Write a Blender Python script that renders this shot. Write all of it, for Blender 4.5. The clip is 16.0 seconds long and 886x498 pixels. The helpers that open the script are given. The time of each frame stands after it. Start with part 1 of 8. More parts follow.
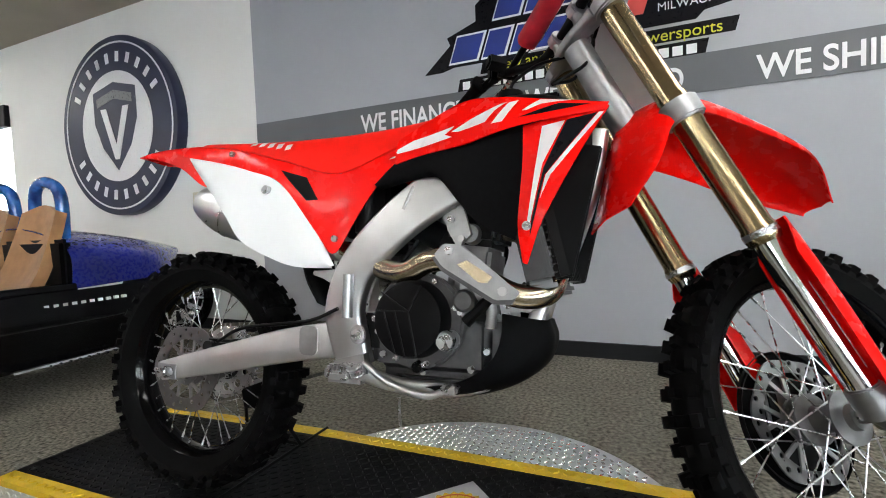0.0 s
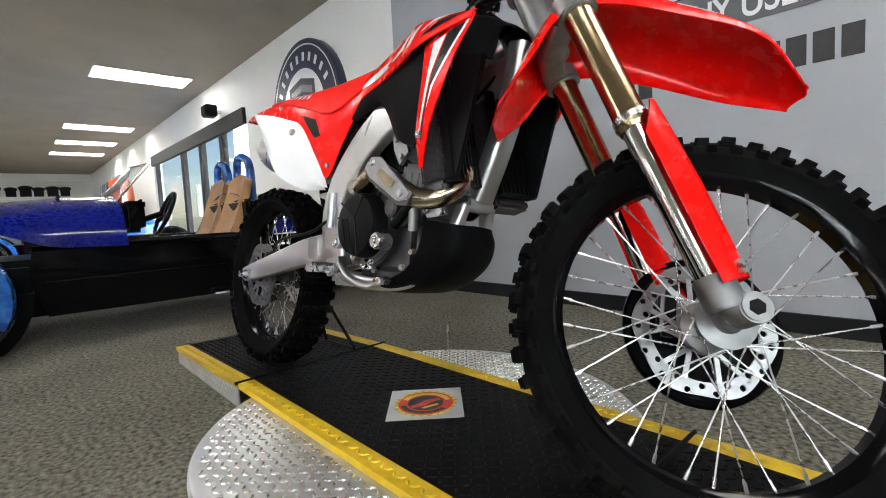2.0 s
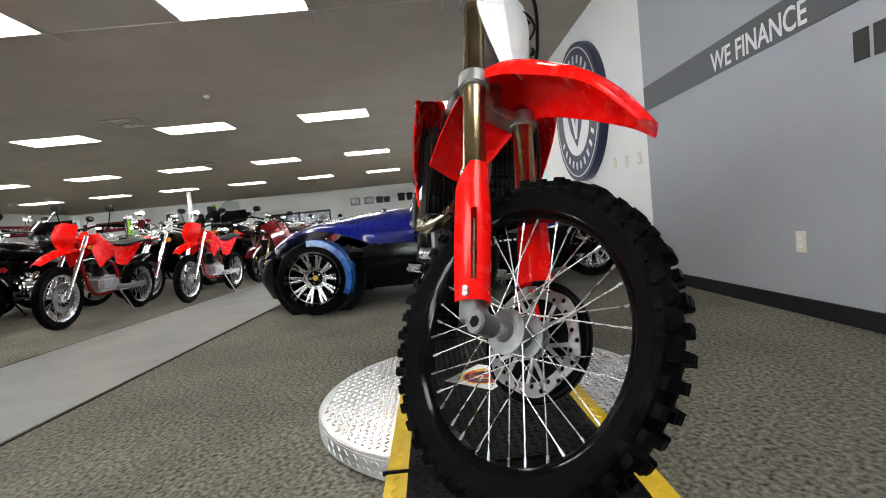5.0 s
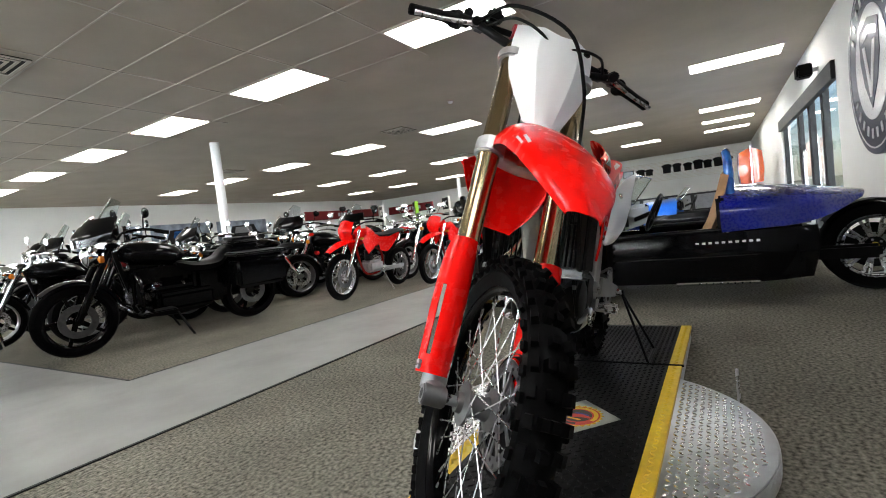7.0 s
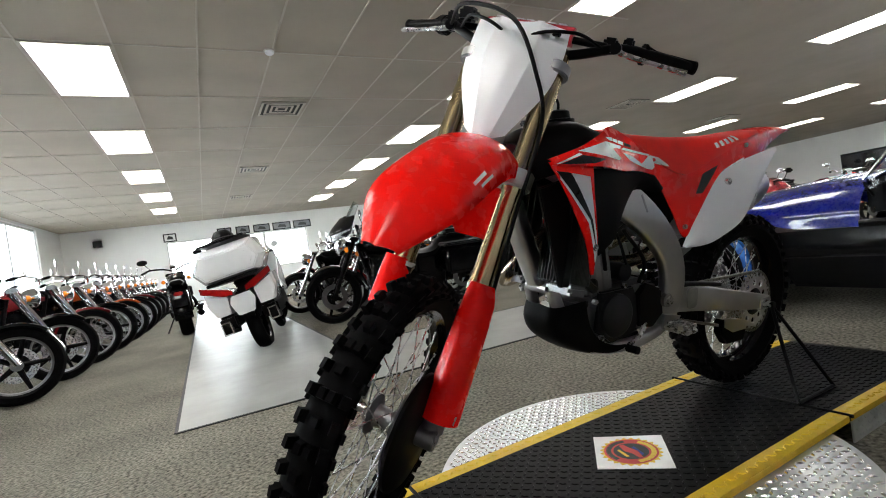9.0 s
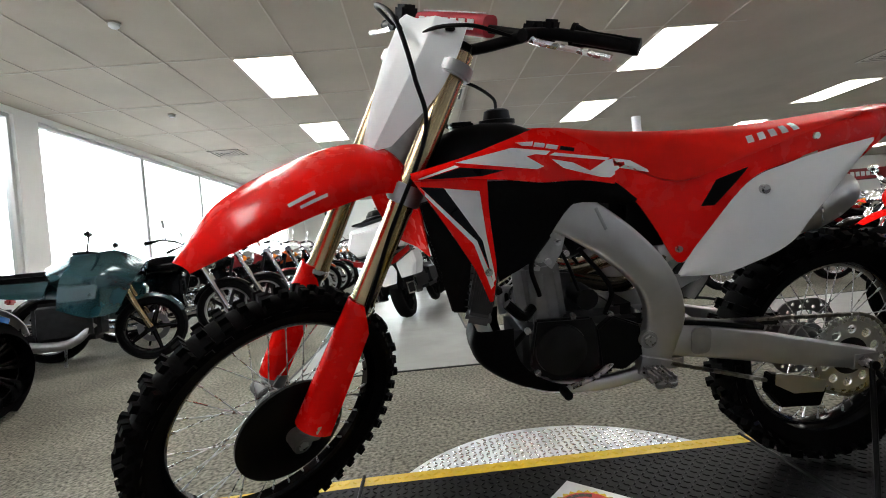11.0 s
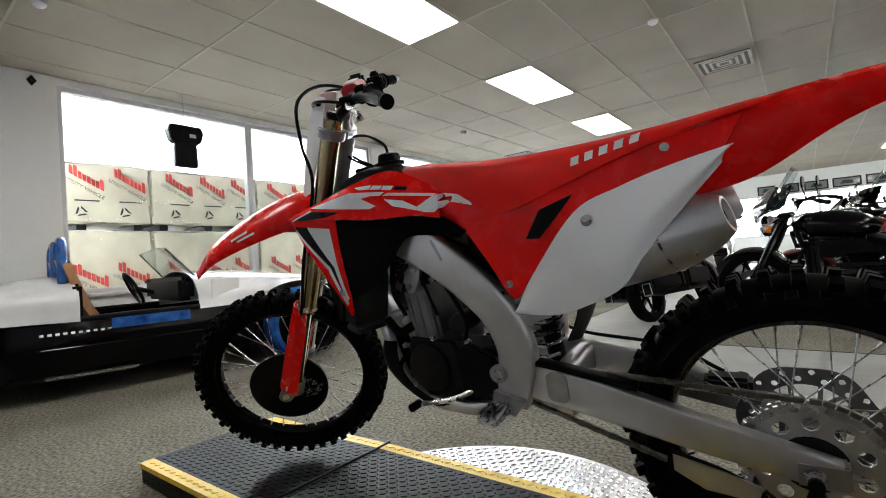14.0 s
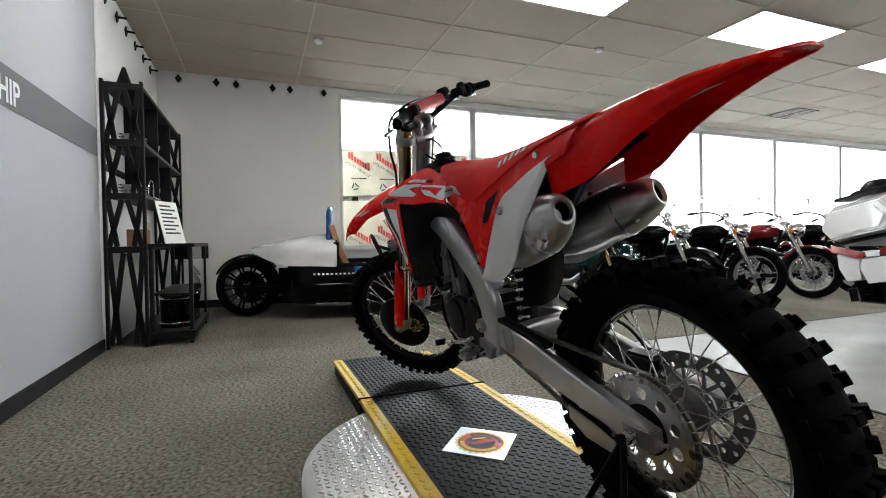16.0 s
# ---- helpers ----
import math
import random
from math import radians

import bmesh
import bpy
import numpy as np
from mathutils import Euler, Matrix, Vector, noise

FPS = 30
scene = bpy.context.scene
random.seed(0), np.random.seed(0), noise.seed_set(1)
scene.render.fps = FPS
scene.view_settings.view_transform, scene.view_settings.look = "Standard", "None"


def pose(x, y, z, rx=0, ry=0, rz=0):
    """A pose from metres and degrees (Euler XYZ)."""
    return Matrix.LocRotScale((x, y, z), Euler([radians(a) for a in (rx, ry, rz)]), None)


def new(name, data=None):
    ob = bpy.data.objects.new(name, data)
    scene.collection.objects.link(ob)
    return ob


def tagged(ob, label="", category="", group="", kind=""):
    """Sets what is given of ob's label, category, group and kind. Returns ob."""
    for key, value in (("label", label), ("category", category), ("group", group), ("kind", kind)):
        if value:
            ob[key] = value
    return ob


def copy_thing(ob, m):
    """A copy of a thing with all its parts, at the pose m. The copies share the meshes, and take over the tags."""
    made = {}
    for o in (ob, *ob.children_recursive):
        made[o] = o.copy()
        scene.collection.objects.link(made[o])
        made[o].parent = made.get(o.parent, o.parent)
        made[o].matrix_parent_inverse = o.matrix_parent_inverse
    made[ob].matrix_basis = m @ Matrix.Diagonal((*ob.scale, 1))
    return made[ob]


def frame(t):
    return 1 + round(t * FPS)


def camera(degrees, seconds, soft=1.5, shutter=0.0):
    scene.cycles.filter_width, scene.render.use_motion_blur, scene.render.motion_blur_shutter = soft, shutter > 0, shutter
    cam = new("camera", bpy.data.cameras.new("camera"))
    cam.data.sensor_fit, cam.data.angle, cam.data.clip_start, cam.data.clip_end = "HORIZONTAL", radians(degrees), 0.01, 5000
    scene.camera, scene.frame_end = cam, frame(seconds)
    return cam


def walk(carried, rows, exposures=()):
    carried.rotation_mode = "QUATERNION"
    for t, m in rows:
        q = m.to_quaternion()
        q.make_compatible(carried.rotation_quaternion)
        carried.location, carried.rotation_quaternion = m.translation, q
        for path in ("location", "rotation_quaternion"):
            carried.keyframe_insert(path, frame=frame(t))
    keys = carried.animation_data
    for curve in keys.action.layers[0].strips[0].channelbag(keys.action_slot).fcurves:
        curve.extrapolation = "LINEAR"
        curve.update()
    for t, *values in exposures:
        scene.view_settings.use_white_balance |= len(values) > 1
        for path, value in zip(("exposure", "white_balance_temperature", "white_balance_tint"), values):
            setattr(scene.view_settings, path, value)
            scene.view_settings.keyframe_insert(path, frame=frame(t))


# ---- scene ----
cam = camera(87.0, 16.0, soft=1.0)
PATH = [
    (0.0, pose(0.432, -0.955, 0.832, 87.05, 2.18, 23.53)),
    (0.5, pose(0.542, -0.913, 0.798, 86.66, 2.74, 28.56)),
    (1.0, pose(0.714, -0.872, 0.733, 86.07, 3.29, 36.15)),
    (1.5, pose(0.867, -0.830, 0.711, 86.37, 2.56, 42.40)),
    (2.0, pose(1.001, -0.744, 0.654, 85.50, 2.94, 47.03)),
    (2.5, pose(1.106, -0.663, 0.623, 85.29, 3.17, 53.30)),
    (3.0, pose(1.227, -0.570, 0.595, 85.83, 3.91, 60.39)),
    (5.5, pose(1.755, 0.111, 0.745, 87.22, 4.94, 96.22)),
    (6.0, pose(1.760, 0.269, 0.799, 87.56, 4.15, 104.16)),
    (6.5, pose(1.723, 0.435, 0.830, 87.01, 5.40, 111.42)),
    (7.0, pose(1.635, 0.608, 0.854, 87.07, 6.64, 120.68)),
    (7.5, pose(1.528, 0.774, 0.865, 88.79, 8.01, 131.04)),
    (8.0, pose(1.404, 0.910, 0.837, 88.42, 8.24, 137.52)),
    (8.5, pose(1.248, 1.033, 0.827, 88.45, 9.21, 144.47)),
    (9.0, pose(1.068, 1.159, 0.831, 89.10, 8.44, 152.61)),
    (11.5, pose(0.155, 1.305, 0.833, 89.34, 4.58, 182.29)),
    (12.0, pose(-0.041, 1.292, 0.835, 89.21, 3.80, 187.85)),
    (12.5, pose(-0.226, 1.274, 0.851, 90.11, 3.48, 196.08)),
    (13.0, pose(-0.421, 1.249, 0.866, 90.84, 3.85, 203.57)),
    (13.5, pose(-0.605, 1.196, 0.848, 90.63, 4.65, 211.01)),
    (14.0, pose(-0.791, 1.135, 0.833, 91.22, 3.85, 217.86)),
    (14.5, pose(-1.006, 1.094, 0.827, 91.17, 3.70, 226.35)),
    (15.0, pose(-1.194, 1.023, 0.830, 90.39, 2.38, 232.41)),
    (15.5, pose(-1.353, 0.930, 0.821, 89.43, 1.63, 240.47)),
    (16.0, pose(-1.501, 0.817, 0.818, 88.87, 0.83, 248.49)),
]
walk(cam, PATH, exposures=[(0.0, -0.08), (6.0, -0.02), (9.0, -0.08), (12.0, 0.0), (13.0, -0.04), (14.5, -0.15), (16.0, -0.20)])

# ---- world and light ----
world = bpy.data.worlds.new("world")
scene.world = world
world.use_nodes = True
wn = world.node_tree
sky = wn.nodes.new("ShaderNodeTexSky")
sky.sky_type, sky.sun_disc = "NISHITA", False
sky.sun_elevation, sky.sun_rotation = radians(42), radians(60)
wn.links.new(sky.outputs[0], wn.nodes["Background"].inputs[0])
wn.nodes["Background"].inputs[1].default_value = 0.15
scene.view_settings.exposure = 0.0
LAMP = 15.5
DAY = 17.0

# ---- materials ----
def mat(name, col, rough=0.5, metal=0.0, var=0.12, scale=6.0, bump=0.0, bscale=60.0, coat=0.0, rvar=0.1, col2=None, spec=0.5, det=5):
    m = bpy.data.materials.new(name)
    m.use_nodes = True
    nt = m.node_tree
    p = nt.nodes["Principled BSDF"]
    tc = nt.nodes.new("ShaderNodeTexCoord")
    src = tc.outputs["Object"]
    n1 = nt.nodes.new("ShaderNodeTexNoise")
    n1.inputs["Scale"].default_value, n1.inputs["Detail"].default_value = scale, det
    nt.links.new(src, n1.inputs["Vector"])
    ramp = nt.nodes.new("ShaderNodeValToRGB")
    a = [max(0, c * (1 - var)) for c in col]
    b = col2 or [min(1, c * (1 + var)) for c in col]
    ramp.color_ramp.elements[0].position, ramp.color_ramp.elements[1].position = 0.3, 0.7
    ramp.color_ramp.elements[0].color, ramp.color_ramp.elements[1].color = (*a, 1), (*b, 1)
    nt.links.new(n1.outputs[0], ramp.inputs[0])
    nt.links.new(ramp.outputs[0], p.inputs["Base Color"])
    n2 = nt.nodes.new("ShaderNodeTexNoise")
    n2.inputs["Scale"].default_value, n2.inputs["Detail"].default_value = bscale, 4
    nt.links.new(src, n2.inputs["Vector"])
    mr = nt.nodes.new("ShaderNodeMapRange")
    mr.inputs[3].default_value, mr.inputs[4].default_value = max(0.02, rough - rvar), min(1, rough + rvar)
    nt.links.new(n2.outputs[0], mr.inputs[0])
    nt.links.new(mr.outputs[0], p.inputs["Roughness"])
    p.inputs["Metallic"].default_value = metal
    p.inputs["Coat Weight"].default_value = coat
    p.inputs["Coat Roughness"].default_value = 0.03
    p.inputs["Specular IOR Level"].default_value = spec
    if bump:
        bp = nt.nodes.new("ShaderNodeBump")
        bp.inputs["Strength"].default_value, bp.inputs["Distance"].default_value = bump, min(0.004, 0.2 / bscale)
        nt.links.new(n2.outputs[0], bp.inputs["Height"])
        nt.links.new(bp.outputs[0], p.inputs["Normal"])
    return m


def glow(name, col, power):
    m = bpy.data.materials.new(name)
    m.use_nodes = True
    p = m.node_tree.nodes["Principled BSDF"]
    p.inputs["Base Color"].default_value = (0.9, 0.9, 0.9, 1)
    p.inputs["Emission Color"].default_value = (*col, 1)
    p.inputs["Emission Strength"].default_value = power
    return m


def glass(name, tint=(0.9, 0.95, 0.95), rough=0.02):
    m = bpy.data.materials.new(name)
    m.use_nodes = True
    p = m.node_tree.nodes["Principled BSDF"]
    p.inputs["Base Color"].default_value = (*tint, 1)
    p.inputs["Transmission Weight"].default_value = 1
    p.inputs["Roughness"].default_value = rough
    p.inputs["IOR"].default_value = 1.1
    return m


def carpet_mat(name, dark, light):
    """Cut-pile carpet: fine flecks of two yarns, faint trodden patches, short nap."""
    m = mat(name, dark, 0.95, var=0.1, scale=62, col2=light, spec=0.05, bump=0.8, bscale=200, det=8)
    nt = m.node_tree
    p = nt.nodes["Principled BSDF"]
    link = p.inputs["Base Color"].links[0]
    tc = nt.nodes.new("ShaderNodeTexCoord")
    big = nt.nodes.new("ShaderNodeTexNoise")
    big.inputs["Scale"].default_value, big.inputs["Detail"].default_value = 1.6, 8
    nt.links.new(tc.outputs["Object"], big.inputs["Vector"])
    mr = nt.nodes.new("ShaderNodeMapRange")
    mr.inputs[1].default_value, mr.inputs[2].default_value = 0.3, 0.7
    mr.inputs[3].default_value, mr.inputs[4].default_value = 0.78, 1.18
    nt.links.new(big.outputs[0], mr.inputs[0])
    mx = nt.nodes.new("ShaderNodeMix")
    mx.data_type, mx.blend_type = "RGBA", "MULTIPLY"
    mx.inputs[0].default_value = 1.0
    nt.links.new(link.from_socket, mx.inputs[6])
    nt.links.new(mr.outputs[0], mx.inputs[7])
    nt.links.new(mx.outputs[2], p.inputs["Base Color"])
    return m


RED = mat("red_plastic", (0.90, 0.005, 0.003), 0.26, var=0.03, scale=3, bscale=30, coat=0.16, spec=0.16)
SEATRED = mat("red_vinyl", (0.84, 0.010, 0.005), 0.55, var=0.07, scale=20, bump=0.25, bscale=700, spec=0.15)
WHITE = mat("white_plastic", (0.86, 0.87, 0.89), 0.35, var=0.03, scale=4, bscale=30, coat=0.2)
DECAL = mat("white_decal", (0.80, 0.80, 0.82), 0.3, var=0.02, coat=0.3)
BDECAL = mat("black_decal", (0.006, 0.006, 0.008), 0.3, var=0.1, spec=0.1)
BLACK = mat("black_plastic", (0.003, 0.003, 0.0035), 0.42, var=0.25, scale=20, bump=0.1, bscale=400, spec=0.10)
CARBON = mat("black_grained_plastic", (0.003, 0.003, 0.0036), 0.5, var=0.3, scale=90, bump=0.25, bscale=900, spec=0.04)
RUBBER = mat("rubber", (0.0028, 0.0028, 0.0031), 0.75, var=0.3, scale=18, bump=0.3, bscale=160, spec=0.06)
ALU = mat("brushed_aluminium", (0.60, 0.60, 0.61), 0.34, 1.0, var=0.10, scale=10, bscale=220, bump=0.05)
CAST = mat("cast_aluminium", (0.40, 0.40, 0.41), 0.42, 1.0, var=0.14, scale=30, bscale=500, bump=0.2)
DARKCAST = mat("dark_engine_casting", (0.014, 0.014, 0.015), 0.42, 0.3, var=0.3, scale=20, bscale=400, bump=0.25, spec=0.15)
CHROME = mat("chrome", (0.80, 0.80, 0.82), 0.08, 1.0, var=0.03, rvar=0.05)
LUG = mat("axle_casting", (0.24, 0.24, 0.245), 0.45, 0.9, var=0.14, scale=30, bscale=500, bump=0.2)
DISC = mat("brake_disc_steel", (0.23, 0.23, 0.235), 0.32, 1.0, var=0.1, scale=25)
STEEL = mat("steel", (0.52, 0.52, 0.53), 0.28, 1.0, var=0.12, scale=25)
GOLD = mat("bronze_anodised", (0.44, 0.345, 0.20), 0.22, 1.0, var=0.03, scale=8, bscale=80, rvar=0.03)
TITAN = mat("heat_tinted_steel", (0.46, 0.40, 0.31), 0.24, 1.0, var=0.1, scale=5, col2=(0.50, 0.43, 0.30), rvar=0.06)
CASE = mat("engine_case_alloy", (0.10, 0.10, 0.103), 0.38, 0.9, var=0.2, scale=30, bscale=500, bump=0.2)
FIN = mat("radiator_fin", (0.055, 0.055, 0.057), 0.45, 0.7, var=0.2, scale=60, spec=0.2)
BLOCK = mat("grey_cylinder_alloy", (0.22, 0.22, 0.225), 0.5, 0.6, var=0.12, scale=30, bscale=500, bump=0.25)
PADRED = mat("red_bar_pad", (0.45, 0.015, 0.03), 0.5, var=0.2, scale=30)
ORANGE = mat("amber_lens", (0.7, 0.18, 0.01), 0.2, var=0.1)
CARPET = carpet_mat("carpet", (0.050, 0.047, 0.037), (0.285, 0.268, 0.222))
VINYL = mat("waxed_vinyl", (0.25, 0.25, 0.235), 0.34, var=0.07, scale=2.5, bscale=8, rvar=0.05, col2=(0.30, 0.30, 0.285), spec=0.12)
GREYWALL = mat("grey_wall_paint", (0.355, 0.365, 0.395), 0.7, var=0.03, scale=1.2, bump=0.12, bscale=220)
DARKGREY = mat("dark_grey_stripe", (0.11, 0.115, 0.124), 0.65, var=0.05, scale=2, bump=0.1, bscale=220)
WHITEWALL = mat("white_wall_paint", (0.86, 0.86, 0.845), 0.75, var=0.025, scale=1.1, bump=0.12, bscale=200)
BASEB = mat("black_rubber_base", (0.012, 0.0125, 0.014), 0.5, var=0.15, spec=0.2)
CEIL = mat("ceiling_tile", (0.43, 0.385, 0.32), 0.9, var=0.07, scale=1.3, bump=0.5, bscale=260)
GRID = mat("ceiling_grid_steel", (0.52, 0.48, 0.42), 0.6, var=0.04, spec=0.2)
TUBE = glow("lamp_diffuser", (1.0, 0.98, 0.935), LAMP)
PLATE = mat("diamond_plate_aluminium", (0.74, 0.75, 0.76), 0.34, 0.9, var=0.10, scale=12, bscale=120, bump=0.04)
TREADTOP = mat("polished_tread_aluminium", (0.86, 0.87, 0.88), 0.18, 0.95, var=0.08, scale=30, bscale=120, bump=0.03)
BPLATE = mat("black_painted_plate", (0.0035, 0.0035, 0.004), 0.46, var=0.3, scale=14, bscale=120, bump=0.08, spec=0.10)
YELLOW = mat("yellow_paint", (0.68, 0.44, 0.012), 0.42, var=0.10, scale=30, bscale=150, bump=0.1)
BLUE = mat("blue_metallic_paint", (0.002, 0.008, 0.17), 0.28, 0.0, var=0.2, scale=300, coat=1.0, spec=0.2)
GLOSSBLACK = mat("gloss_black_paint", (0.002, 0.002, 0.0025), 0.10, var=0.2, spec=0.18)
GLOSSWHITE = mat("gloss_white_paint", (0.78, 0.78, 0.79), 0.16, var=0.02, coat=0.8)
TAN = mat("tan_leather", (0.36, 0.18, 0.075), 0.55, var=0.15, scale=14, bump=0.2, bscale=260)
WRAP = mat("blue_plastic_film", (0.012, 0.07, 0.36), 0.22, var=0.5, scale=14, bump=0.9, bscale=24, coat=0.2, col2=(0.03, 0.17, 0.52))
MIRRORDARK = mat("black_gloss_trim", (0.01, 0.01, 0.011), 0.12, var=0.1)
GLASS = glass("clear_glass")
SMOKE = glass("windscreen", (0.75, 0.8, 0.8))
MAROON = mat("maroon_paint", (0.16, 0.008, 0.012), 0.16, 0.2, var=0.2, coat=0.9)
ORANGEP = mat("orange_paint", (0.42, 0.06, 0.010), 0.2, 0.1, var=0.1, coat=0.9)
LIME = mat("lime_green", (0.26, 0.52, 0.03), 0.5, var=0.1)
SIGNNAVY = mat("navy_sign_face", (0.012, 0.016, 0.045), 0.4, var=0.15)
SIGNRED = mat("red_sign_face", (0.24, 0.010, 0.014), 0.45, var=0.1)
CREAM = mat("cardboard_wrap", (0.62, 0.56, 0.44), 0.45, var=0.16, scale=3, bump=0.8, bscale=9)
INKRED = mat("red_print", (0.50, 0.05, 0.04), 0.6, var=0.2)
INKBLACK = mat("black_print", (0.03, 0.03, 0.03), 0.6, var=0.2)
BLUEP = mat("logo_blue", (0.012, 0.03, 0.22), 0.5, var=0.1)
LEMON = mat("logo_yellow", (0.62, 0.60, 0.03), 0.5, var=0.1)
TAGW = mat("paper_tag", (0.75, 0.75, 0.73), 0.8, var=0.05)
TEAL = mat("teal_paint", (0.0090, 0.0405, 0.0495), 0.2, 0.3, var=0.2, coat=0.8)
GREYP = mat("grey_metallic", (0.20, 0.205, 0.215), 0.3, 0.6, var=0.1, coat=0.5)
REDLENS = mat("red_lens", (0.28, 0.006, 0.006), 0.12, var=0.2, coat=0.5)
DENIM = mat("display_mural", (0.25, 0.29, 0.36), 0.6, var=0.5, scale=3)
SKYGLOW = glow("overcast_daylight", (0.93, 0.97, 1.0), DAY)

# ---- mesh helpers ----
def obj(name, bm, material, parent=None, label="", smooth=True):
    me = bpy.data.meshes.new(name)
    bmesh.ops.recalc_face_normals(bm, faces=bm.faces)
    if smooth:
        for f in bm.faces:
            f.smooth = True
        for e in bm.edges:
            if len(e.link_faces) == 2 and e.calc_face_angle(0) > 0.62:
                e.smooth = False
    bm.to_mesh(me)
    bm.free()
    me.materials.append(material)
    ob = new(name, me)
    if parent:
        ob.parent = parent
    if label:
        ob["label"] = label
    return ob


def part(name, bm, material, parent, label="", smooth=True):
    return obj(name, bm, material, parent, label, smooth)


def thing(name, m, label, category, group="", kind=""):
    e = new(name)
    e.matrix_basis = m
    return tagged(e, label, category, group, kind)


def box_bm(lo, hi, bevel=0.0, seg=2, bm=None):
    b = bmesh.new()
    bmesh.ops.create_cube(b, size=1)
    for v in b.verts:
        v.co = [lo[i] + (v.co[i] + .5) * (hi[i] - lo[i]) for i in range(3)]
    if bevel:
        bmesh.ops.bevel(b, geom=b.edges[:], offset=bevel, segments=seg, affect="EDGES")
    return merge(bm, b)


def merge(bm, b):
    if bm is None:
        return b
    me = bpy.data.meshes.new("tmp")
    b.to_mesh(me)
    b.free()
    bm.from_mesh(me)
    bpy.data.meshes.remove(me)
    return bm


def xf(bm, m):
    bm.transform(m)
    return bm


def frame_of(d):
    return Vector(d).to_track_quat("Z", "Y").to_matrix().to_4x4()


def cyl(a, b, r, r2=None, seg=20, bevel=0.0, bm=None):
    a, b = Vector(a), Vector(b)
    c = bmesh.new()
    bmesh.ops.create_cone(c, segments=seg, radius1=r, radius2=r if r2 is None else r2, depth=(b - a).length, cap_ends=True)
    if bevel:
        es = [e for e in c.edges if abs(e.verts[0].co.z - e.verts[1].co.z) < 1e-6]
        bmesh.ops.bevel(c, geom=es, offset=bevel, segments=2, affect="EDGES")
    c.transform(Matrix.Translation((a + b) / 2) @ frame_of(b - a))
    return merge(bm, c)


def lathe(profile, seg=48, axis="y", centre=(0, 0, 0), closed=False, bm=None, sweep=360.0):
    """profile: (radius, along) pairs turned round the axis."""
    b = bmesh.new()
    rings = []
    n = seg if sweep >= 360 else seg + 1
    for k in range(n):
        a = radians(sweep) * k / seg
        ring = []
        for r, h in profile:
            x, z = r * math.cos(a), r * math.sin(a)
            co = {"y": (x, h, z), "z": (x, z, h), "x": (h, x, z)}[axis]
            ring.append(b.verts.new(Vector(co) + Vector(centre)))
        rings.append(ring)
    m = len(profile)
    for k in range(seg):
        A, B = rings[k], rings[(k + 1) % n]
        for j in range(m if closed else m - 1):
            q = (A[j], A[(j + 1) % m], B[(j + 1) % m], B[j])
            b.faces.new(q)
    bmesh.ops.remove_doubles(b, verts=b.verts, dist=1e-6)
    return merge(bm, b)


def spline(pts, n):
    """Catmull-Rom through the points, n samples."""
    P = [Vector(p) for p in pts]
    if len(P) == 2:
        return [P[0].lerp(P[1], k / (n - 1)) for k in range(n)]
    P = [P[0] * 2 - P[1]] + P + [P[-1] * 2 - P[-2]]
    out = []
    m = len(P) - 3
    for k in range(n):
        t = k / (n - 1) * m
        i = min(int(t), m - 1)
        t -= i
        a, b, c, d = P[i:i + 4]
        out.append(0.5 * ((2 * b) + (c - a) * t + (2 * a - 5 * b + 4 * c - d) * t * t + (3 * b - a - 3 * c + d) * t ** 3))
    return out


def tube(pts, r, n=24, seg=12, bm=None, flat=1.0, straight=False, up=(0, 0, 1)):
    """A round (or flattened) tube along a smooth line; r: one radius or a list spread along it."""
    C = [Vector(p) for p in pts] if straight else spline(pts, n)
    n = len(C)
    rr = r if isinstance(r, (list, tuple)) else [r, r]
    b = bmesh.new()
    rings = []
    u = None
    for k, c in enumerate(C):
        d = (C[min(k + 1, n - 1)] - C[max(k - 1, 0)]).normalized()
        if u is None:
            u = Vector(up).cross(d)
            if u.length < 1e-3:
                u = Vector((1, 0, 0)).cross(d)
        u = (u - d * u.dot(d)).normalized()
        w = d.cross(u)
        s = k / (n - 1) * (len(rr) - 1)
        i = min(int(s), len(rr) - 2)
        q = rr[i] + (rr[i + 1] - rr[i]) * (s - i)
        rings.append([b.verts.new(c + (u * math.cos(2 * math.pi * j / seg) * flat + w * math.sin(2 * math.pi * j / seg)) * q) for j in range(seg)])
    for A, B in zip(rings, rings[1:]):
        for j in range(seg):
            b.faces.new((A[j], A[(j + 1) % seg], B[(j + 1) % seg], B[j]))
    b.faces.new(rings[0][::-1])
    b.faces.new(rings[-1])
    return merge(bm, b)


def sweep(pts, section, n=24, bm=None, up=(0, 1, 0), scales=None, straight=False):
    """A closed section (a, b pairs: along 'up' and across) swept along a smooth line."""
    C = [Vector(p) for p in pts] if straight else spline(pts, n)
    n = len(C)
    b = bmesh.new()
    rings = []
    for k, c in enumerate(C):
        d = (C[min(k + 1, n - 1)] - C[max(k - 1, 0)]).normalized()
        u = (Vector(up) - d * Vector(up).dot(d)).normalized()
        w = d.cross(u)
        sc = 1
        if scales:
            s = k / (n - 1) * (len(scales) - 1)
            i = min(int(s), len(scales) - 2)
            sc = scales[i] + (scales[i + 1] - scales[i]) * (s - i)
        rings.append([b.verts.new(c + u * p[0] + w * p[1] * sc) for p in section])
    m = len(section)
    for A, B in zip(rings, rings[1:]):
        for j in range(m):
            b.faces.new((A[j], A[(j + 1) % m], B[(j + 1) % m], B[j]))
    b.faces.new(rings[0][::-1])
    b.faces.new(rings[-1])
    return merge(bm, b)


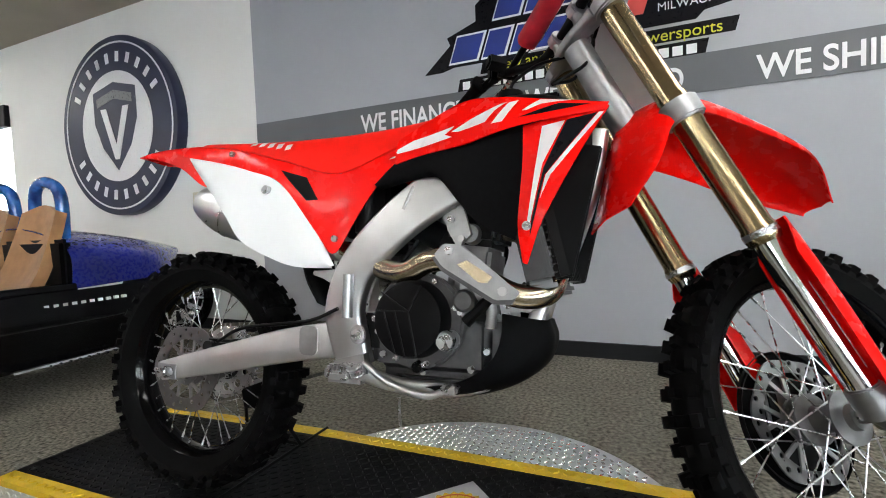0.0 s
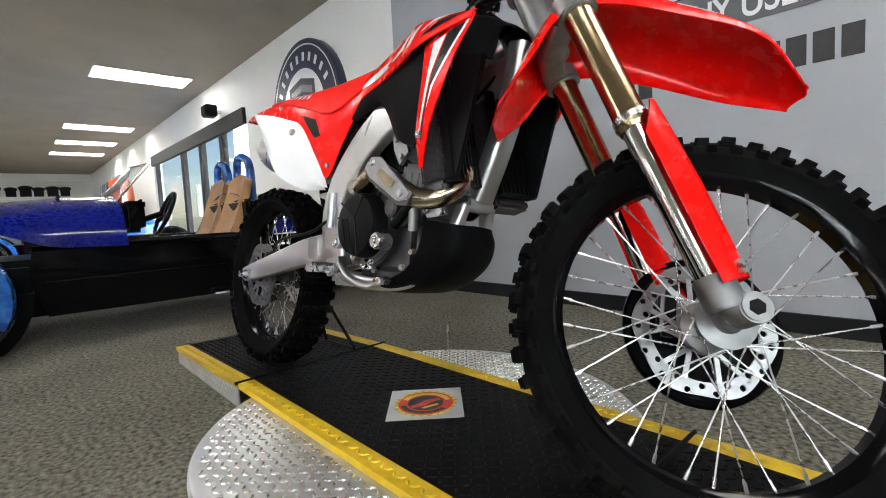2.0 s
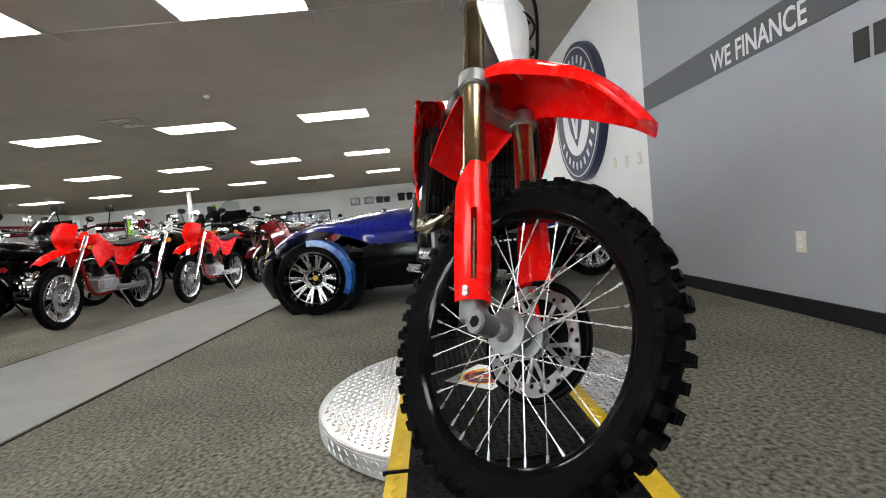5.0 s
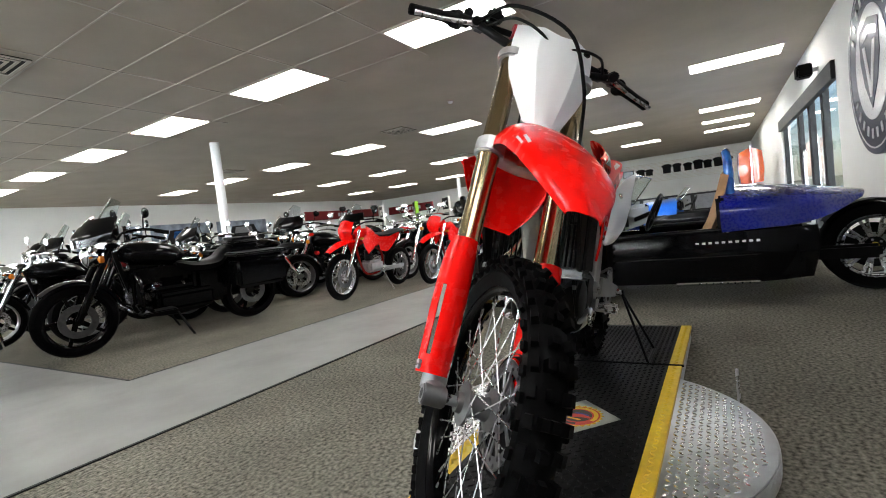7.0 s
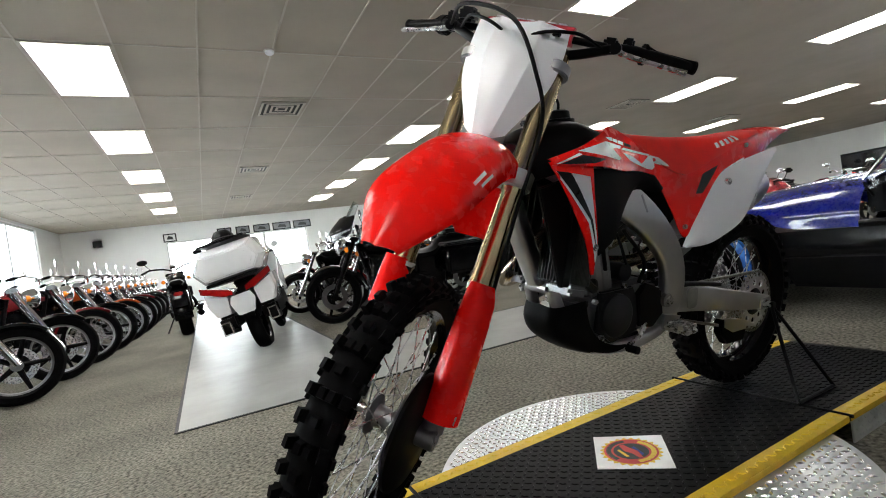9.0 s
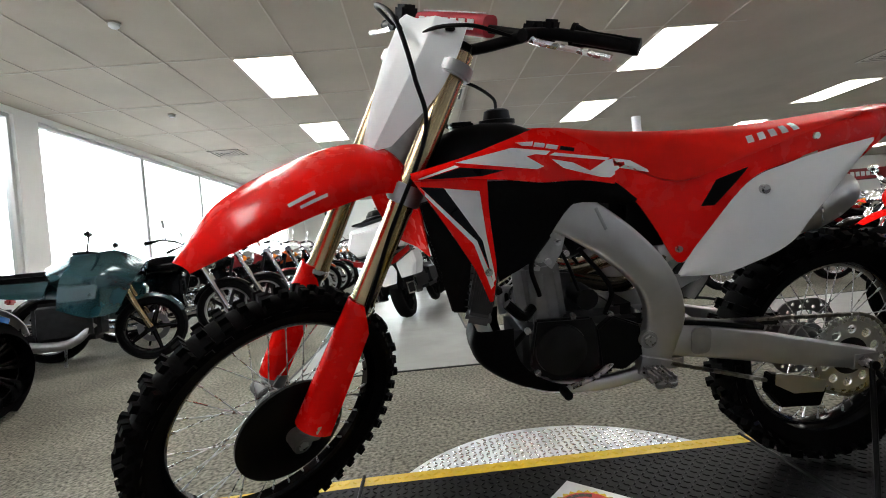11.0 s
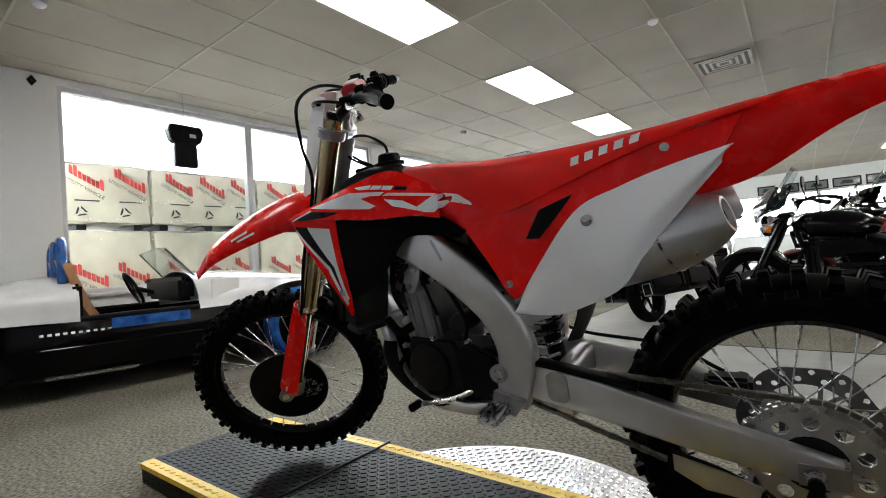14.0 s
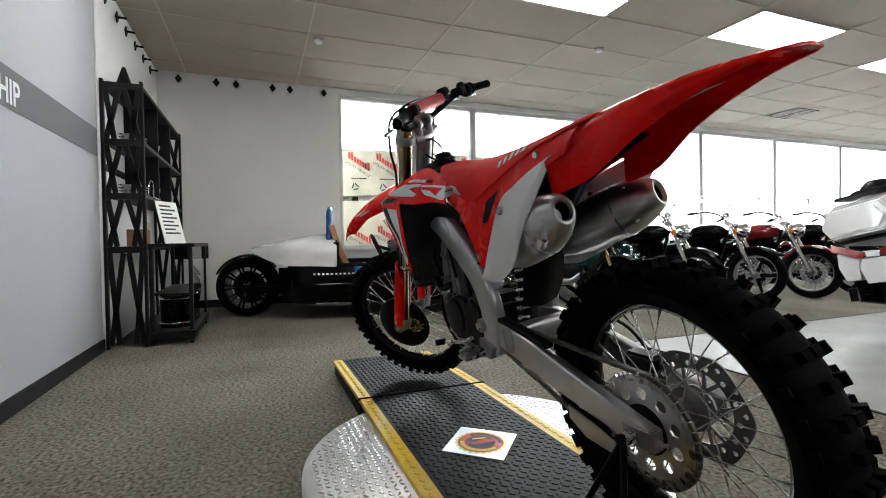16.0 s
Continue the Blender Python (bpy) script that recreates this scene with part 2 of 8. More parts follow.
def roundrect(w, h, r=0.3):
    """Section of w by h with rounded corners."""
    out = []
    q = min(w, h) * r
    for cx, cy, a0 in ((w / 2 - q, h / 2 - q, 0), (-w / 2 + q, h / 2 - q, 90), (-w / 2 + q, -h / 2 + q, 180), (w / 2 - q, -h / 2 + q, 270)):
        for k in range(4):
            a = radians(a0 + 30 * k)
            out.append((cx + q * math.cos(a), cy + q * math.sin(a)))
    return out


def loft(rails, n=24, m=8, thick=0.003, bulge=0.0, s0=0.0, s1=1.0, t0=0.0, t1=1.0, lift=0.0, bm=None, side=None):
    """A curved shell between rails (lists of points), thickened inwards; s runs across the rails, t along them."""
    R = [spline(r, 61) for r in rails]
    def at(s, t):
        k = t * 60
        i = min(int(k), 59)
        pts = [r[i].lerp(r[i + 1], k - i) for r in R]
        if len(pts) == 2:
            return pts[0].lerp(pts[1], s)
        q = spline(pts, 25)
        j = s * 24
        i = min(int(j), 23)
        return q[i].lerp(q[i + 1], j - i)
    b = bmesh.new()
    G = []
    for i in range(n + 1):
        t = t0 + (t1 - t0) * i / n
        G.append([at(s0 + (s1 - s0) * j / m, t) for j in range(m + 1)])
    def normal(i, j):
        a = G[min(i + 1, n)][j] - G[max(i - 1, 0)][j]
        c = G[i][min(j + 1, m)] - G[i][max(j - 1, 0)]
        v = a.cross(c)
        return v.normalized() if v.length > 1e-9 else Vector((0, 0, 0))
    N = [[normal(i, j) for j in range(m + 1)] for i in range(n + 1)]
    if side is not None and sum(v.dot(Vector(side)) for row in N for v in row) < 0:
        N = [[-v for v in row] for row in N]
    out = []
    for i in range(n + 1):
        row = []
        for j in range(m + 1):
            s = s0 + (s1 - s0) * j / m
            row.append(G[i][j] + N[i][j] * (bulge * math.sin(math.pi * s) + lift))
        out.append(row)
    V = [[b.verts.new(p) for p in row] for row in out]
    U = [[b.verts.new(out[i][j] - N[i][j] * thick) for j in range(m + 1)] for i in range(n + 1)]
    for i in range(n):
        for j in range(m):
            b.faces.new((V[i][j], V[i + 1][j], V[i + 1][j + 1], V[i][j + 1]))
            b.faces.new((U[i][j], U[i][j + 1], U[i + 1][j + 1], U[i + 1][j]))
    for i in range(n):
        b.faces.new((V[i][0], U[i][0], U[i + 1][0], V[i + 1][0]))
        b.faces.new((V[i][m], V[i + 1][m], U[i + 1][m], U[i][m]))
    for j in range(m):
        b.faces.new((V[0][j], V[0][j + 1], U[0][j + 1], U[0][j]))
        b.faces.new((V[n][j], U[n][j], U[n][j + 1], V[n][j + 1]))
    bmesh.ops.remove_doubles(b, verts=b.verts, dist=1e-5)
    return merge(bm, b)


def slab(outline, z0, z1, axis="z", bevel=0.0, bm=None):
    """A flat plate of any outline between two heights of the axis."""
    b = bmesh.new()
    def co(p, h):
        return {"z": (p[0], p[1], h), "y": (p[0], h, p[1]), "x": (h, p[0], p[1])}[axis]
    lo = [b.verts.new(co(p, z0)) for p in outline]
    hi = [b.verts.new(co(p, z1)) for p in outline]
    k = len(outline)
    b.faces.new(lo[::-1])
    b.faces.new(hi)
    for i in range(k):
        b.faces.new((lo[i], lo[(i + 1) % k], hi[(i + 1) % k], hi[i]))
    if bevel:
        bmesh.ops.bevel(b, geom=[e for e in b.edges], offset=bevel, segments=2, affect="EDGES")
    return merge(bm, b)


def circle(r, n=32, cx=0, cy=0, a0=0, a1=360):
    return [(cx + r * math.cos(radians(a0 + (a1 - a0) * k / n)), cy + r * math.sin(radians(a0 + (a1 - a0) * k / n))) for k in range(n)]


def holed_ring(r0, r1, n, hr, y0, y1, wave=0.0, skew=0.0, bm=None, hl=1.0):
    """A flat ring round the y axis with n real holes; wave: scallops of the outer edge."""
    b = bmesh.new()
    for k in range(n):
        a0, a1 = 2 * math.pi * k / n, 2 * math.pi * (k + 1) / n
        am, rm = (a0 + a1) / 2, (r0 + r1) / 2 + skew * (1 if k % 2 else -1)
        def P(a, r):
            return (r * math.cos(a), r * math.sin(a))
        ro = [r1 + wave * math.cos(6 * a) for a in (a0, am, a1)]
        rim = [P(a0, r0), P(am, r0), P(a1, r0), P(a1, rm), P(a1, ro[2]), P(am, ro[1]), P(a0, ro[0]), P(a0, rm)]
        c = P(am, rm)
        hole = []
        for q in range(8):
            a = am + math.pi + math.pi / 4 * (q - 1) 
            e, t = math.cos(a - am) * hr, math.sin(a - am) * hr * hl
            hole.append((c[0] + e * math.cos(am) - t * math.sin(am), c[1] + e * math.sin(am) + t * math.cos(am)))
        hole = [hole[(q) % 8] for q in range(8)]
        hole = [min(hole, key=lambda h: (h[0] - p[0]) ** 2 + (h[1] - p[1]) ** 2) for p in rim]
        vs = {}
        for y in (y0, y1):
            vs[y] = ([b.verts.new((p[0], y, p[1])) for p in rim], [b.verts.new((p[0], y, p[1])) for p in hole])
        for q in range(8):
            z = (q + 1) % 8
            for y in (y0, y1):
                try:
                    b.faces.new((vs[y][0][q], vs[y][0][z], vs[y][1][z], vs[y][1][q]))
                except ValueError:
                    pass
            b.faces.new((vs[y0][1][q], vs[y0][1][z], vs[y1][1][z], vs[y1][1][q]))
        for q in (0, 1, 4, 5):
            z = (q + 1) % 8
            b.faces.new((vs[y0][0][q], vs[y0][0][z], vs[y1][0][z], vs[y1][0][q]))
    bmesh.ops.remove_doubles(b, verts=b.verts, dist=1e-5)
    return merge(bm, b)


def text_ob(name, words, size, m, material, parent, depth=0.001, wide=1.0, bold=0.0):
    cu = bpy.data.curves.new(name, "FONT")
    cu.body, cu.size, cu.extrude, cu.align_x, cu.align_y = words, size, depth, "CENTER", "CENTER"
    cu.offset = bold * size
    tmp = bpy.data.objects.new("tmp", cu)
    scene.collection.objects.link(tmp)
    me = bpy.data.meshes.new_from_object(tmp.evaluated_get(bpy.context.evaluated_depsgraph_get()))
    bpy.data.objects.remove(tmp)
    me.transform(m @ Matrix.Diagonal((wide, 1, 1, 1)))
    me.materials.clear()
    me.materials.append(material)
    ob = new(name, me)
    if parent:
        ob.parent = parent
    return ob

# ---- the room ----
CH = 2.94
XE, XW, YN, YS = 5.11, -23.0, 1.945, -18.4


def structure(name, bm, material, label="", smooth=False, parent=None):
    return tagged(obj(name, bm, material, parent, smooth=smooth), label, kind="structure")


structure("floor", box_bm((XW - .3, YS - .3, -0.15), (XE + .3, YN + .3, 0)), CARPET, "grey-brown flecked carpet floor")
aisle = [(1.32, -1.84), (-20.0, -1.15), (-20.0, -2.42), (0.0, -3.12), (-0.05, -17.5), (1.30, -17.5)]
structure("floor_aisle", slab(aisle, 0.001, 0.005), VINYL, "pale waxed vinyl aisle let into the carpet")
bm = None
for (x0, y0), (x1, y1) in (((1.32, -1.84), (-20.0, -1.15)), ((0.0, -3.12), (-20.0, -2.42)), ((0.0, -3.12), (-0.05, -17.5)), ((1.32, -1.84), (1.30, -17.5))):
    d = Vector((x1 - x0, y1 - y0, 0)).normalized()
    q = Vector((-d.y, d.x, 0)) * 0.009
    a, b = Vector((x0, y0, 0)), Vector((x1, y1, 0))
    bm = slab([tuple((a + q).xy), tuple((b + q).xy), tuple((b - q).xy), tuple((a - q).xy)], 0.0005, 0.0075, bm=bm)
structure("trim_aisle", bm, BASEB, "thin black floor transition strip")

# walls
structure("wall_north", box_bm((-2.43, YN, 0), (2.78, YN + .18, CH + .1)), GREYWALL, "light grey painted wall")
structure("wall_north_stripe", box_bm((-2.428, YN - .004, 1.49), (2.778, YN - .0005, 1.695)), DARKGREY, "dark grey painted stripe along the wall")
structure("wall_north_east", box_bm((2.78, YN, 0), (XE + .2, YN + .18, CH + .1)), WHITEWALL, "white painted wall")
wb = box_bm((-6.0, YN, 0), (-2.43, YN + .18, CH + .1))
box_bm((-12.0, YN, 2.33), (-6.0, YN + .18, CH + .1), bm=wb)
box_bm((XW, YN, 0), (-12.0, YN + .18, CH + .1), bm=wb)
structure("wall_north_west", wb, WHITEWALL, "white painted wall with a shopfront opening")
we = box_bm((XE, -.25, 0), (XE + .18, YN, CH + .1))
box_bm((XE, -15.95, 0), (XE + .18, -.25, .72), bm=we)
box_bm((XE, -15.95, 2.87), (XE + .18, -.25, CH + .1), bm=we)
box_bm((XE, -4.95, .72), (XE + .18, -4.58, 2.87), bm=we)
box_bm((XE, YS, 0), (XE + .18, -15.95, CH + .1), bm=we)
structure("wall_east", we, WHITEWALL, "white painted wall with large windows")
ws = box_bm((XW, YS - .18, 0), (-2.9, YS, CH + .1))
box_bm((2.1, YS - .18, 0), (XE + .2, YS, CH + .1), bm=ws)
box_bm((-2.9, YS - .18, 0), (2.1, YS, .85), bm=ws)
box_bm((-2.9, YS - .18, 2.26), (2.1, YS, CH + .1), bm=ws)
structure("wall_south", ws, WHITEWALL, "white painted far wall with a window")
structure("wall_west", box_bm((XW - .18, YS, 0), (XW, YN + .18, CH + .1)), WHITEWALL, "white slatted far wall")
bb = box_bm((-2.43, YN - .012, 0), (2.78, YN - .0005, .095), .003)
box_bm((-6.0, YN - .012, 0), (-2.431, YN - .0005, .095), .003, bm=bb)
structure("baseboard", bb, BASEB, "black rubber baseboard")
structure("baseboard_east", box_bm((XE - .012, -16, 0), (XE - .0005, YN - .02, .095), .003), BASEB, "black rubber baseboard")
structure("trim_corner", box_bm((2.76, YN - .014, .096), (2.79, YN - .0045, CH)), WHITE, "white corner trim")

# ceiling: one mesh, tiles with their grid bars
cb = box_bm((XW, YS, CH + .006), (XE + .1, YN + .1, CH + .12))
nf = len(cb.faces)
for i in range(int((XE - XW) / 0.66) + 1):
    x = 1.49 + .66 * 5 - i * .66
    if -3.2 < x < XE:
        box_bm((x - .008, YS, CH), (x + .008, YN, CH + .0055), bm=cb)
for i in range(int((YN - YS) / 1.315) + 2):
    y = 1.618 - i * 1.315
    if YS < y < YN:
        box_bm((-3.4, y - .008, CH + .0006), (XE, y + .011, CH + .0061), bm=cb)
for k, f in enumerate(cb.faces):
    f.material_index = 0 if k < nf else 1
ce = obj("ceiling", cb, CEIL, smooth=False)
ce.data.materials.append(GRID)
tagged(ce, "suspended ceiling of pale mineral tiles in a grid", kind="structure")

# shopfront openings
def window_unit(name, axis, at, spans, z0, z1, material, label, bars=(), fw=.05):
    w = thing(name, Matrix(), label, "window", kind="structure")
    for a, b in spans:
        fr = None
        for lo, hi in (((a, z0), (a + fw, z1)), ((b - fw, z0), (b, z1)), ((a + fw, z0), (b - fw, z0 + fw)), ((a + fw, z1 - fw), (b - fw, z1))):
            l, h = ((at + .04, lo[0], lo[1]), (at + .13, hi[0], hi[1])) if axis == "x" else ((lo[0], at + .04, lo[1]), (hi[0], at + .13, hi[1]))
            fr = box_bm(l, h, .004, bm=fr)
        part("window_frame", fr, material, w, smooth=False)
        l, h = ((at + .08, a + fw, z0 + fw), (at + .088, b - fw, z1 - fw)) if axis == "x" else ((a + fw, at + .08, z0 + fw), (b - fw, at + .088, z1 - fw))
        p = part("pane", box_bm(l, h), GLASS, w, "clear glass pane", smooth=False)
        p.visible_shadow = False
    return w


FRAMEW = mat("white_window_frame", (0.62, 0.62, 0.62), 0.45, var=0.05)
w1 = window_unit("window_1", "x", XE, ((-2.34, -.25), (-4.58, -2.34)), .72, 2.87, FRAMEW, "large fixed shop window in a white frame")
part("window_sill", box_bm((XE - .06, -4.58, .68), (XE + .12, -.25, .719), .005), FRAMEW, w1)
w2 = window_unit("window_2", "x", XE, ((-7.25, -4.95), (-9.4, -7.25), (-11.65, -9.4), (-13.8, -11.65), (-15.95, -13.8)), .72, 2.87, FRAMEW, "large fixed shop window in a white frame")
part("window_sill", box_bm((XE - .06, -15.95, .68), (XE + .12, -4.95, .719), .005), FRAMEW, w2)
w3 = window_unit("window_3", "y", YS - .18, ((-2.9, -1.25), (-1.25, .4), (.4, 2.1)), .85, 2.26, FRAMEW, "bright window in the far wall")
structure("backdrop_south", box_bm((-12, -26.1, -.2), (12, -26, 12)), SKYGLOW, "bright overcast distance outside the far window")
door1 = window_unit("door_1", "y", YN, ((-7.3, -6.0), (-8.45, -7.3), (-9.7, -8.45), (-12.0, -9.7)), 0, 2.33, BASEB, "glazed shopfront doors in a black frame", fw=.09)
part("header", box_bm((-12.0, YN - .05, 2.10), (-6.0, YN + .03, 2.329), .005), BASEB, door1, "black header box over the doors")
for x in (-8.37, -8.53):
    part("pull_bar", tube([(x, YN - .02, .8), (x, YN - .05, .85), (x, YN - .05, 1.35), (x, YN - .02, 1.4)], .012), STEEL, door1, "steel pull bar")

# what lies outside
structure("ground", box_bm((XE + .2, -60, -.35), (60, 60, -.2)), mat("asphalt", (0.055, 0.055, 0.056), 0.9, var=0.3, scale=30), "asphalt yard outside")
structure("ground_north", box_bm((XW - 40, YN + .2, -.35), (XE + .19, 60, -.2)), mat("asphalt_north", (0.055, 0.055, 0.056), 0.9, var=0.3, scale=30), "asphalt yard outside")
structure("backdrop_east", box_bm((14, -34, -.2), (14.1, 14, 12)), SKYGLOW, "bright overcast distance outside the windows")
structure("backdrop_north", box_bm((-32, 11, -.2), (6, 11.1, 12)), SKYGLOW, "bright overcast distance outside the doors")


def crate(lo, hi, seedn):
    c = thing("wrapped_crate", pose(lo[0], lo[1], lo[2]), "cream plastic-wrapped shipping crate with red and black print", "crate", "stacked crates outside")
    s = [hi[i] - lo[i] for i in range(3)]
    b = box_bm((0, 0, 0.08), s, .02)
    bmesh.ops.subdivide_edges(b, edges=b.edges[:], cuts=5, use_grid_fill=True)
    rnd = random.Random(seedn)
    for v in b.verts:
        v.co += Vector((rnd.uniform(-.012, .012), rnd.uniform(-.012, .012), rnd.uniform(-.012, .012)))
    part("wrap", b, CREAM, c)
    for y in (.15, s[1] / 2, s[1] - .15):
        part("skid", box_bm((0.02, y - .05, 0), (s[0] - .02, y + .05, .079)), BASEB, c, smooth=False)
    for k in range(3):
        y = .06 + k * .46
        z = s[2] * .58
        ink = None
        for j in range(8):
            hgt = (.13, .085, .08, .085, .08, .085, .13, .10)[j]
            q, w = y + .044 * j, z + .026 * j
            ink = slab([(q, w), (q + .034, w + .020), (q + .034, w + .020 + hgt), (q, w + hgt)], -.024, -.016, "x", bm=ink)
        part("print", ink, INKRED, c, "slanted red printed mark", smooth=False)
        text_ob("printed_words", "UTILITY VEHICLE", .062, Matrix.Translation((-.020, y + .20, z + .03)) @ Matrix.Rotation(radians(-90), 4, "Z") @ Matrix.Rotation(radians(90), 4, "X") @ Matrix.Rotation(radians(-30), 4, "Z"), INKBLACK, c, .001)
        for (ay, az) in ((y + .24, z - .26),):
            mk = None
            for g in range(3):
                g0 = radians(90 + 120 * g)
                g1 = radians(90 + 120 * g + 95)
                pts = [(ay + r_ * math.cos(t_), az + r_ * math.sin(t_)) for r_, t_ in ((.07, g0), (.07, g1), (.042, g1), (.042, g0))]
                mk = slab(pts, -.024, -.016, "x", bm=mk)
            part("mark", mk, INKBLACK, c, "black recycling mark", smooth=False)
        part("print_line", box_bm((-.024, y + .05, z - .13), (-.016, y + .30, z - .115)), INKBLACK, c, smooth=False)
    return c


for lvl, (z0, z1) in enumerate(((-.2, 1.46), (1.47, 2.30))):
    for k in range(3):
        crate((6.05, -4.455 + k * 1.525, z0), (7.1, -2.94 + k * 1.525, z1), 7 * lvl + k)

# ceiling lights in their grid
def ceiling_light(x, y):
    c = thing("ceiling_light", pose(x, y, CH), "lit fluorescent troffer with a frosted diffuser in the ceiling", "light", "ceiling lights")
    fr = None
    for lo, hi in (((-.322, -.65), (-.297, .65)), ((.297, -.65), (.322, .65)), ((-.297, -.65), (.297, -.625)), ((-.297, .625), (.297, .65))):
        fr = box_bm((lo[0], lo[1], -.008), (hi[0], hi[1], .004), .002, bm=fr)
    part("frame", fr, GRID, c, smooth=False)
    part("diffuser", box_bm((-.2965, -.6245, -.005), (.2965, .6245, .002)), TUBE, c, smooth=False)
    return c


# the light at x 1.82, y .96 is unseen, added on the grid's spacing for light
first = None
for cx in (1.82, -2.80, -7.42, -12.04, -16.66):
    for k in range(7):
        cy = .96 - 2.63 * k
        if (cx == -2.80 and k == 0):
            continue
        if first is None:
            first = ceiling_light(cx, cy)
        else:
            copy_thing(first, pose(cx, cy, CH))
copy_thing(first, pose(-14.4, .96, CH))


def ceiling_vent(x, y, s=.28):
    v = thing("ceiling_vent", pose(x, y, CH), "square steel air diffuser in the ceiling", "vent", "ceiling vents")
    part("backing", box_bm((-s, -s, -.003), (s, s, .003)), BLACK, v, smooth=False)
    for k, q in enumerate((s, s * .76, s * .52, s * .28)):
        b = None
        for lo, hi in (((-q, -q), (-q + .03, q)), ((q - .03, -q), (q, q)), ((-q + .03, -q), (q - .03, -q + .03)), ((-q + .03, q - .03), (q - .03, q))):
            b = box_bm((lo[0], lo[1], -.014 + .002 * k), (hi[0], hi[1], -.004), .002, bm=b)
        part("slat", b, GRID, v, smooth=False)
    return v


v0 = ceiling_vent(-.17, -5.38)
for x, y in ((-.17, -9.4), (-.17, -13.2), (-6.6, -5.1), (-11.3, -6.1), (-6.4, -10.6), (3.9, -7.9)):
    copy_thing(v0, pose(x, y, CH))


def smoke_detector(x, y):
    d = thing("smoke_detector", pose(x, y, CH), "small round white smoke detector on the ceiling", "detector", "smoke detectors")
    part("base", lathe([(0.0, -.001), (.055, -.001), (.055, -.012), (0, -.012)], 24, "z"), GRID, d)
    part("dome", lathe([(.045, -.0125), (.043, -.03), (.03, -.042), (0.0, -.046)], 24, "z"), WHITE, d)
    return d


s0 = smoke_detector(.20, -3.59)
for x, y in ((3.57, .19), (2.76, -2.78), (3.6, -5.3), (-5.5, -3.2)):
    copy_thing(s0, pose(x, y, CH))


def column(x, y):
    c = thing("column", pose(x, y, 0), "white painted round steel column up to the ceiling", "column", "columns", "structure")
    part("shaft", cyl((0, 0, .04), (0, 0, CH), .085, seg=28), WHITE, c)
    part("base_plate", lathe([(0, .04), (.11, .04), (.13, .01), (.13, 0), (0, 0)], 28, "z"), WHITE, c)


column(-4.05, -7.66)
column(-17.6, -9.7)

# wall plates
def wall_plate(name, x, z, label):
    o = thing(name, pose(x, YN, z), label, "outlet", "wall plates")
    part("plate", box_bm((-.036, -.006, -.058), (.036, 0, .058), .002), mat("ivory_plate", (0.66, 0.62, 0.50), 0.4, var=0.03), o)
    for dz in (-.02, .02):
        part("socket", box_bm((-.016, -.009, dz - .013), (.016, -.0061, dz + .013), .004), TAGW, o)


wall_plate("outlet", -.76, .40, "ivory double wall outlet above the baseboard")
wall_plate("outlet", -3.17, 1.14, "ivory double wall outlet on the white wall")
wall_plate("light_switch", -2.88, 1.115, "ivory wall switch plate on the white wall")
wall_plate("light_switch", -2.60, 1.11, "ivory wall switch plate on the white wall")
sp = thing("wall_speaker", pose(-7.05, YN - .16, 2.45), "small black loudspeaker on a bracket over the doors", "speaker")
part("cabinet", box_bm((-.11, -.1, -.09), (.11, .08, .09), .015), BLACK, sp)
part("bracket", box_bm((-.02, .08, -.03), (.02, .16, .03)), STEEL, sp)
part("grille", box_bm((-.095, -.108, -.075), (.095, -.101, .075), .003), CARBON, sp)

# lettering on the grey wall
front = pose(0, 0, 0, 90, 0, 0)
ws = thing("wall_lettering", Matrix(), "white block lettering painted on the dark grey stripe", "lettering")
for words, x0, x1 in (("WE FINANCE", -1.44, -.64), ("WE BUY USED", -.24, .63), ("WE SHIP", .96, 1.525)):
    o = text_ob("lettering", words, .175, Matrix.Translation(((x0 + x1) / 2, YN - .006, 1.57)) @ front, DECAL, ws, .0008, bold=.016)
    wid = max(v.co.x for v in o.data.vertices) - min(v.co.x for v in o.data.vertices)
    f = (x1 - x0) / wid
    for v in o.data.vertices:
        v.co.x = (x0 + x1) / 2 + (v.co.x - (x0 + x1) / 2) * f
ph = thing("wall_number", pose(.11, 0, .03), "row of plain black painted bars under the stripe", "lettering")
for k in range(12):
    if k in (3, 7):
        part("dash", box_bm((-.51 + .098 * k + .02, YN - .004, 1.262), (-.51 + .098 * k + .07, YN - .0006, 1.28)), INKBLACK, ph, smooth=False)
    else:
        part("bar", box_bm((-.51 + .098 * k, YN - .004, 1.2), (-.51 + .098 * k + .076, YN - .0006, 1.335)), INKBLACK, ph, smooth=False)

lg = thing("wall_logo", pose(.07, 0, .02), "blue, black and lime painted shop logo on the grey wall", "logo")
def skew(x0, x1, z0, z1, y0, y1, k=.35):
    return slab([(x0, z0), (x1, z0), (x1 + (z1 - z0) * k, z1), (x0 + (z1 - z0) * k, z1)], YN - y1, YN - y0, "y")
part("outline", slab([(-.99, 1.815), (-.86, 1.815), (-.78, 1.835), (-.30, 1.835), (-.27, 1.86), (.62, 1.86), (.66, 1.90), (.86, 1.93), (.92, 2.03), (.55, 2.03), (.40, 2.36), (-.42, 2.36), (-.62, 2.20), (-.62, 2.10), (-.82, 2.03), (-.80, 1.98)], YN - .003, YN - .0006, "y"), BDECAL, lg, smooth=False)
